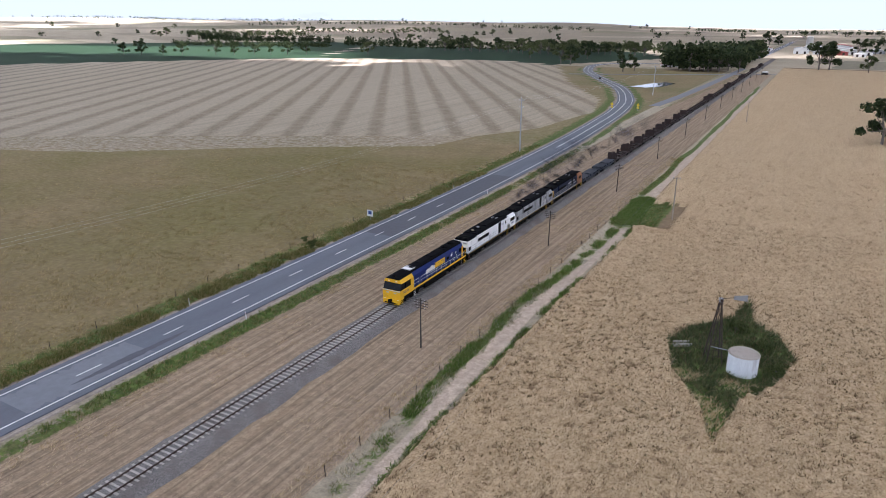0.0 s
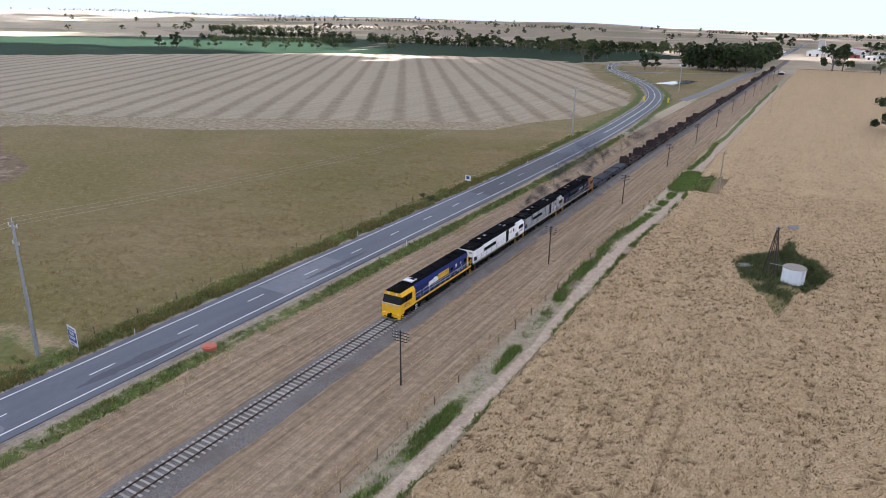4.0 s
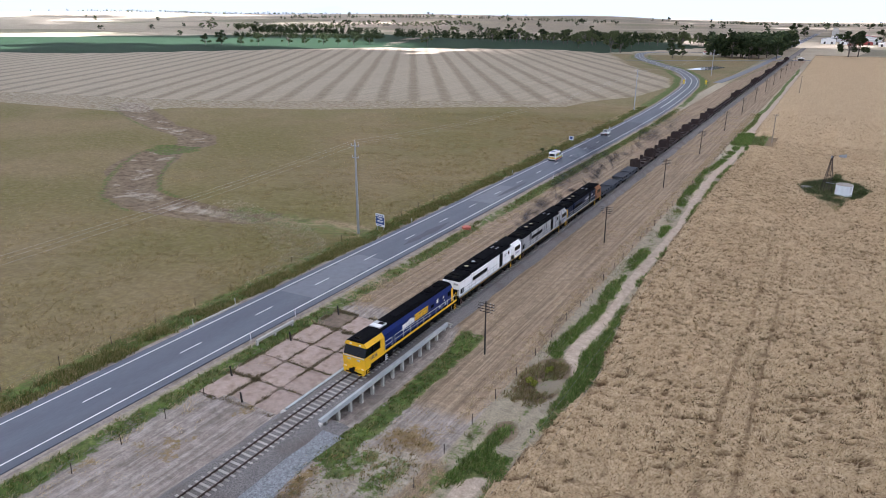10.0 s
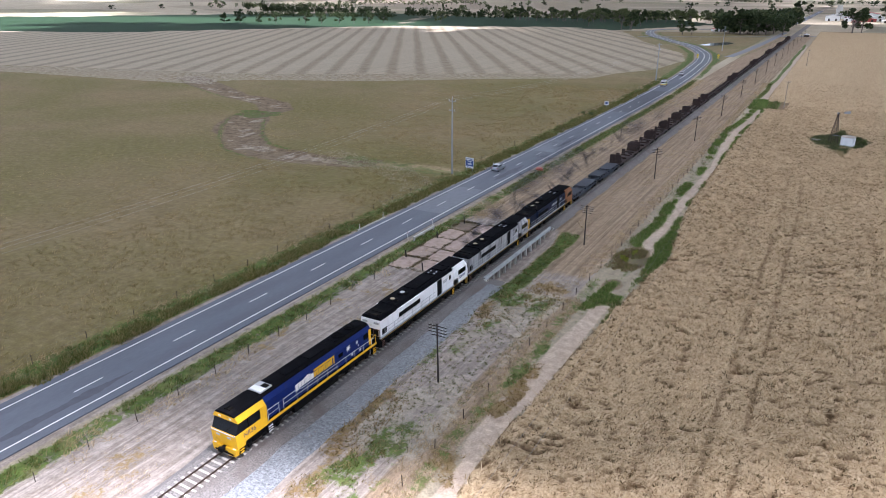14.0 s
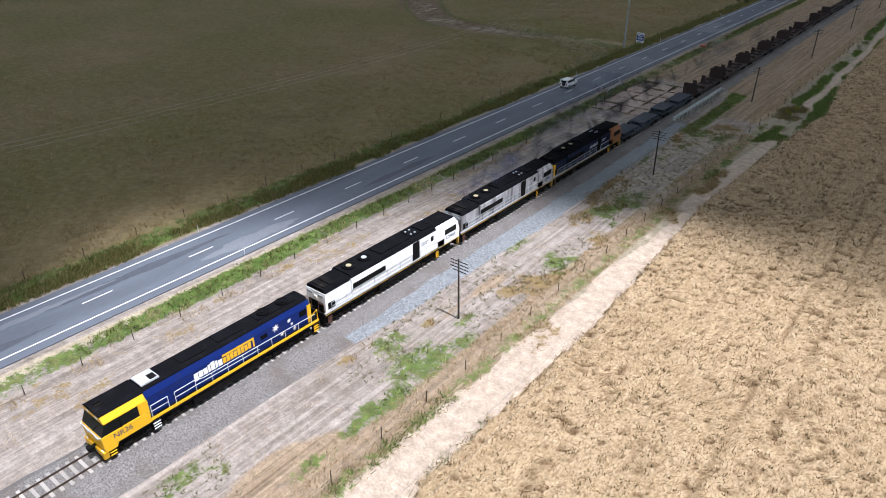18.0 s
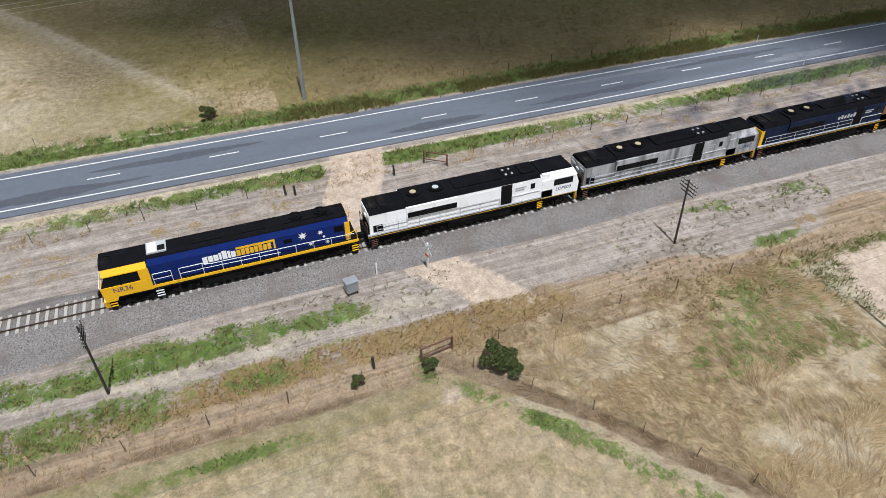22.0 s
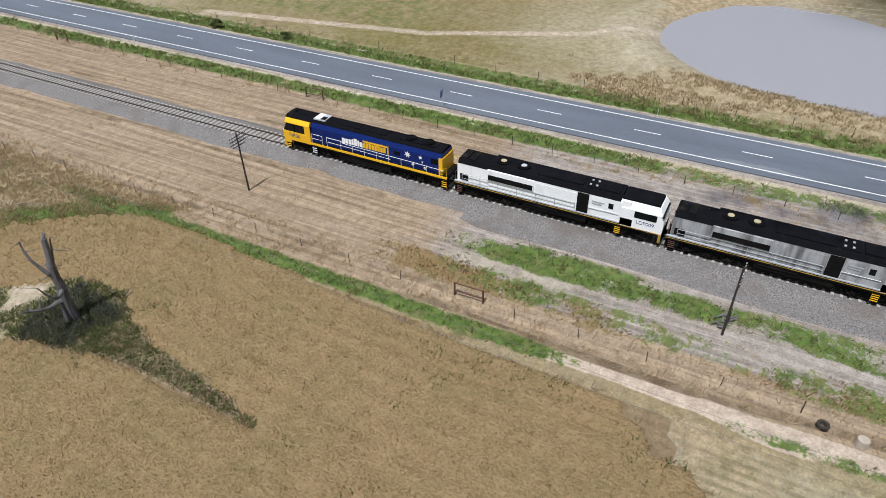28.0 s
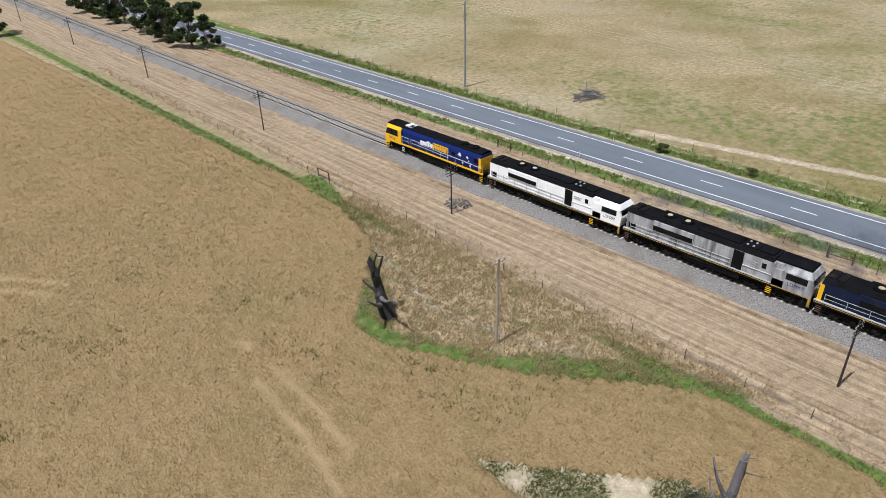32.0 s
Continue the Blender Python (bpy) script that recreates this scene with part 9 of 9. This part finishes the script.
        prism(bm, [(a, 1.18), (b, 1.18), (b, 0.6), (b - 0.15 * (1 if s > 0 else 0), 0.38), (a + 0.15 * (0 if s > 0 else 1), 0.38), (a, 0.6)], "y", -2.8, 3.4)
        part("fuel_tank", bm, RUN_BLACK, L)
        bm = B()
        tube(bm, (s * 1.3, -2.6, 0.98), (s * 1.3, 0.6, 0.98), 0.16, 10)
        part("air_reservoir", bm, RUN_BLACK, L)
    bm = B()
    prism(bm, [(-1.2, 2.62), (1.2, 2.62), (1.15, 3.3), (-1.15, 3.3)], "y", H - 0.2, H + 0.03)
    part("windscreen", bm, GLASS_DARK, cab)
    for x in (-0.3, 0.3):
        bm = B()
        tube(bm, (x, H + 0.05, 2.2), (x, H + 0.14, 2.2), 0.13, 10)
        part("headlight", bm, HEADLAMP, cab)
    bm = B()
    prism(bm, [(-1.45, 1.45), (1.45, 1.45), (1.3, 0.3), (-1.3, 0.3)], "y", H - 0.1, H + 0.1)
    part("pilot", bm, RUN_BLACK, L)
    bm = B()
    box(bm, -1.3, 1.3, -H - 0.02, -H + 0.1, 0.4, 1.45)
    part("rear_plate", bm, RUN_BLACK, L)
    bogie(L, -6.6)
    bogie(L, 6.6)
    coupler(L, -H, -1)
    coupler(L, H, 1)
    return L


def blue_loco():
    L = white_loco(DARK_BLUE, "", "dark blue diesel locomotive with a yellow end and faded orange cab")
    for o in list(L.children):
        if o.name.startswith("cab") and o.data.materials[0] == DARK_BLUE:
            for q in [o] + list(o.children):
                if q.data.materials[0] == DARK_BLUE:
                    q.data.materials[0] = ORANGE
    bm = B()
    box(bm, -1.3, 1.3, -10.1, -9.7, 1.6, 3.3)
    part("end_panel", bm, YELLOW, L, "yellow hood end")
    for s in (-1, 1):
        y = 0.0
        for k in range(6):
            bm = B()
            a, b = sorted((s * 1.36, s * 1.39))
            box(bm, a, b, y, y + 0.3, 2.75, 3.2 if k % 2 else 3.1)
            part("wordmark_bar", bm, LIGHT_GREY, L, "dull grey bar of the painted wordmark")
            y += 0.42
    return L


def wagon(kind):
    length = 15.2 if kind == "rack" else 14.6
    h = length / 2
    label = {"rack": "empty rusty brown steel wagon with upright end frames", "flat": "empty blue-grey flat wagon with low deck fittings", "low": "empty dark brown skeletal flat wagon"}[kind]
    W = thing("freight_wagon", label, "wagon", "wagons of the train")
    mat = WAGON_GREY if kind == "flat" else RUST_BROWN
    bm = B()
    for s in (-1, 1):
        a, b = sorted((s * 1.12, s * 1.3))
        prism(bm, [(-h, 0.95), (-h * 0.6, 0.9), (-h * 0.45, 0.62), (h * 0.45, 0.62), (h * 0.6, 0.9), (h, 0.95), (h, 1.12), (-h, 1.12)], "x", a, b)
    box(bm, -0.2, 0.2, -h, h, 0.8, 1.1)
    for k in range(9):
        y = -h + 0.1 + (length - 0.4) * k / 8
        box(bm, -1.2, 1.2, y, y + 0.22, 0.92, 1.1)
    part("frame", bm, mat, W)
    if kind != "low":
        bm = B()
        box(bm, -1.28, 1.28, -h + 0.1, h - 0.1, 1.12, 1.17)
        part("deck", bm, mat, W)
    r = random.Random(len(kind))
    if kind == "rack":
        # full bulkheads at the ends, narrower uprights between, cradles on the deck
        for y in (-h + 0.25, h - 0.35):
            bm = B()
            prism(bm, [(-1.28, 1.17), (1.28, 1.17), (1.28, 2.95), (0.9, 3.1), (-0.9, 3.1), (-1.28, 2.95)], "y", y - 0.06, y + 0.06)
            for q in (-0.95, 0, 0.95):
                box(bm, q - 0.06, q + 0.06, y - 0.12, y + 0.12, 1.17, 2.9)
            part("bulkhead", bm, RUST_BROWN, W)
            bm = B()
            for q in (-1.15, 1.15):
                line_tube(bm, [(q, y, 2.5), (q, y - math.copysign(1.3, y), 1.2)], 0.06)
            part("bulkhead_brace", bm, RUST_BROWN, W)
        for y in (-h * 0.34, h * 0.3):
            for q in (-1.22, 0.42):
                bm = B()
                box(bm, q, q + 0.8, y - 0.07, y + 0.07, 1.17, 2.5 if q < 0 else 1.6)
                box(bm, q + 0.3, q + 0.5, y - 0.14, y + 0.14, 1.17, 2.35 if q < 0 else 1.45)
                part("stanchion", bm, RUST_BROWN, W)
        for y0 in (-h * 0.8, -h * 0.3, h * 0.15, h * 0.62):
            bm = B()
            box(bm, -1.05, 1.05, y0, y0 + 0.5, 1.17, 1.45)
            part("cradle", bm, RUST_BROWN, W)
    else:
        for k in range(5):
            y = -h + 1.0 + (length - 2) * k / 4
            for s in (-1, 1):
                bm = B()
                a, b = sorted((s * 1.0, s * 1.32))
                box(bm, a, b, y - 0.12, y + 0.12, 1.1, 1.5 if kind == "flat" else 1.22)
                part("container_lock", bm, mat, W)
        if kind == "low":
            for k in range(4):
                y = -h + 1.6 + (length - 3.2) * k / 3
                for q in (-1.15, 1.05):
                    part("stake", box(B(), q, q + 0.1, y - 0.05, y + 0.05, 1.1, 1.95), mat, W)
        if kind == "flat":
            for y0, y1, z in ((-h + 0.6, -h * 0.25, 1.72), (h * 0.05, h - 0.7, 1.6)):
                bm = B()
                box(bm, -1.22, 1.22, y0, y1, z - 0.1, z)
                for q in range(4):
                    y = y0 + (y1 - y0 - 0.12) * q / 3
                    for x in (-1.2, 1.08):
                        box(bm, x, x + 0.12, y, y + 0.12, 1.17, z - 0.1)
                part("stacked_deck", bm, WAGON_GREY, W)
    for s in (-1, 1):
        bogie(W, s * (h - 2.0), 2, 1.75, 0.42, 1.35)
        coupler(W, s * h, s)
    return W


SMOKE = bpy.data.materials.new("thin_exhaust_smoke")
SMOKE.use_nodes = True
_sn, _sl = SMOKE.node_tree.nodes, SMOKE.node_tree.links
_sn["Principled BSDF"].inputs["Base Color"].default_value = (0.035, 0.042, 0.075, 1)
_sn["Principled BSDF"].inputs["Roughness"].default_value = 1.0
_sa, _sm = _sn.new("ShaderNodeAttribute"), _sn.new("ShaderNodeMath")
_sa.attribute_name, _sm.operation = "thickness", "POWER"
_sm.inputs[1].default_value = 1.4
_sl.new(_sa.outputs["Fac"], _sm.inputs[0])
_sl.new(_sm.outputs[0], _sn["Principled BSDF"].inputs["Alpha"])


def smoke_plume(n, length, rise, drift, dense, seed):
    """Exhaust as a drifting row of soft-edged puffs that spread and thin out with distance."""
    r = np.random.default_rng(seed)
    V, F, T = [], [], []
    for i in range(n):
        u = (i + r.random()) / n
        spread = 0.4 + 3.0 * u
        c = np.array([drift * u + r.normal() * spread * 0.6, length * u, max(3.4, 4.6 + rise * math.sqrt(u) + r.normal() * spread * 0.35)])
        ax = r.normal(size=3) * (0.4, 0.4, 1.0) + (0.9, 0, 0.6)
        ax /= np.linalg.norm(ax)
        e1 = np.cross(ax, (0, 0, 1.0))
        e1 /= np.linalg.norm(e1)
        e2 = np.cross(ax, e1)
        rad = 1.0 + 3.6 * u * (0.6 + 0.6 * r.random())
        k0 = len(V)
        V.append(tuple(c))
        T.append(dense * (1 - u) ** 0.7)
        for ring, t in ((0.55, 0.5), (1.0, 0.0)):
            for k in range(10):
                a = 2 * math.pi * k / 10
                q = rad * ring * r.uniform(0.75, 1.25)
                V.append(tuple(c + q * (1.5 * math.cos(a) * e1 + math.sin(a) * e2)))
                T.append(T[k0] * t)
        for k in range(10):
            k1 = (k + 1) % 10
            F.append((k0, k0 + 1 + k, k0 + 1 + k1))
            F.append((k0 + 1 + k, k0 + 11 + k, k0 + 11 + k1, k0 + 1 + k1))
    me = raw("exhaust_smoke", V, F, SMOKE)
    at = me.attributes.new("thickness", "FLOAT", "POINT")
    at.data.foreach_set("value", T)
    return tagged(new("exhaust_smoke", me), "thin dark exhaust smoke trailing from a locomotive", "smoke", kind="stuff")


def train_y(t):
    """Where the coupling behind the leading locomotive is at t seconds."""
    return 122.19 - 9.682 * t - 0.19222 * t * t + 0.0016067 * t ** 3


TRAIN = []          # (vehicle, its distance behind that coupling)
TRAIN.append((lead_loco(), -10.75))
TRAIN.append((white_loco(LOCO_WHITE, "LDP009", "white diesel locomotive with a black roof and yellow sill"), 10.6))
TRAIN.append((white_loco(LOCO_GREY, "LDP007", "grimy off-white diesel locomotive streaked with soot"), 31.6))
TRAIN.append((blue_loco(), 52.4))
TRAIN.append((smoke_plume(46, 62, 3.6, -3.0, 0.6, 2), 22.0))
TRAIN.append((smoke_plume(40, 110, 2.4, -2.0, 0.75, 3), 44.0))
pos, proto = 63.4, {}
for k in range(35):
    kind = "flat" if k < 2 else "rack" if k < 7 or k % 5 == 3 else "low"
    length = 15.2 if kind == "rack" else 14.6
    if kind not in proto:
        w = proto[kind] = wagon(kind)
    else:
        w = copy_thing(proto[kind], Matrix())
    TRAIN.append((w, pos + length / 2 + 0.6))
    pos += length + 1.2
for v, d in TRAIN:
    v.matrix_world = pose(0, train_y(0) + d, 0.75)


# ---------------------------------------------------------------- motion
def motions():
    times = [0, 2, 4, 6, 8, 10, 12, 14, 16, 18, 20, 22, 24, 26, 28, 30, 32]
    for v, d in TRAIN:
        walk(v, [(t, pose(0, train_y(t) + d, 0.75)) for t in times])
    for v, speed, start in TRAFFIC:
        walk(v, [(t, on_road(start + speed * t)) for t in range(33)])


motions()
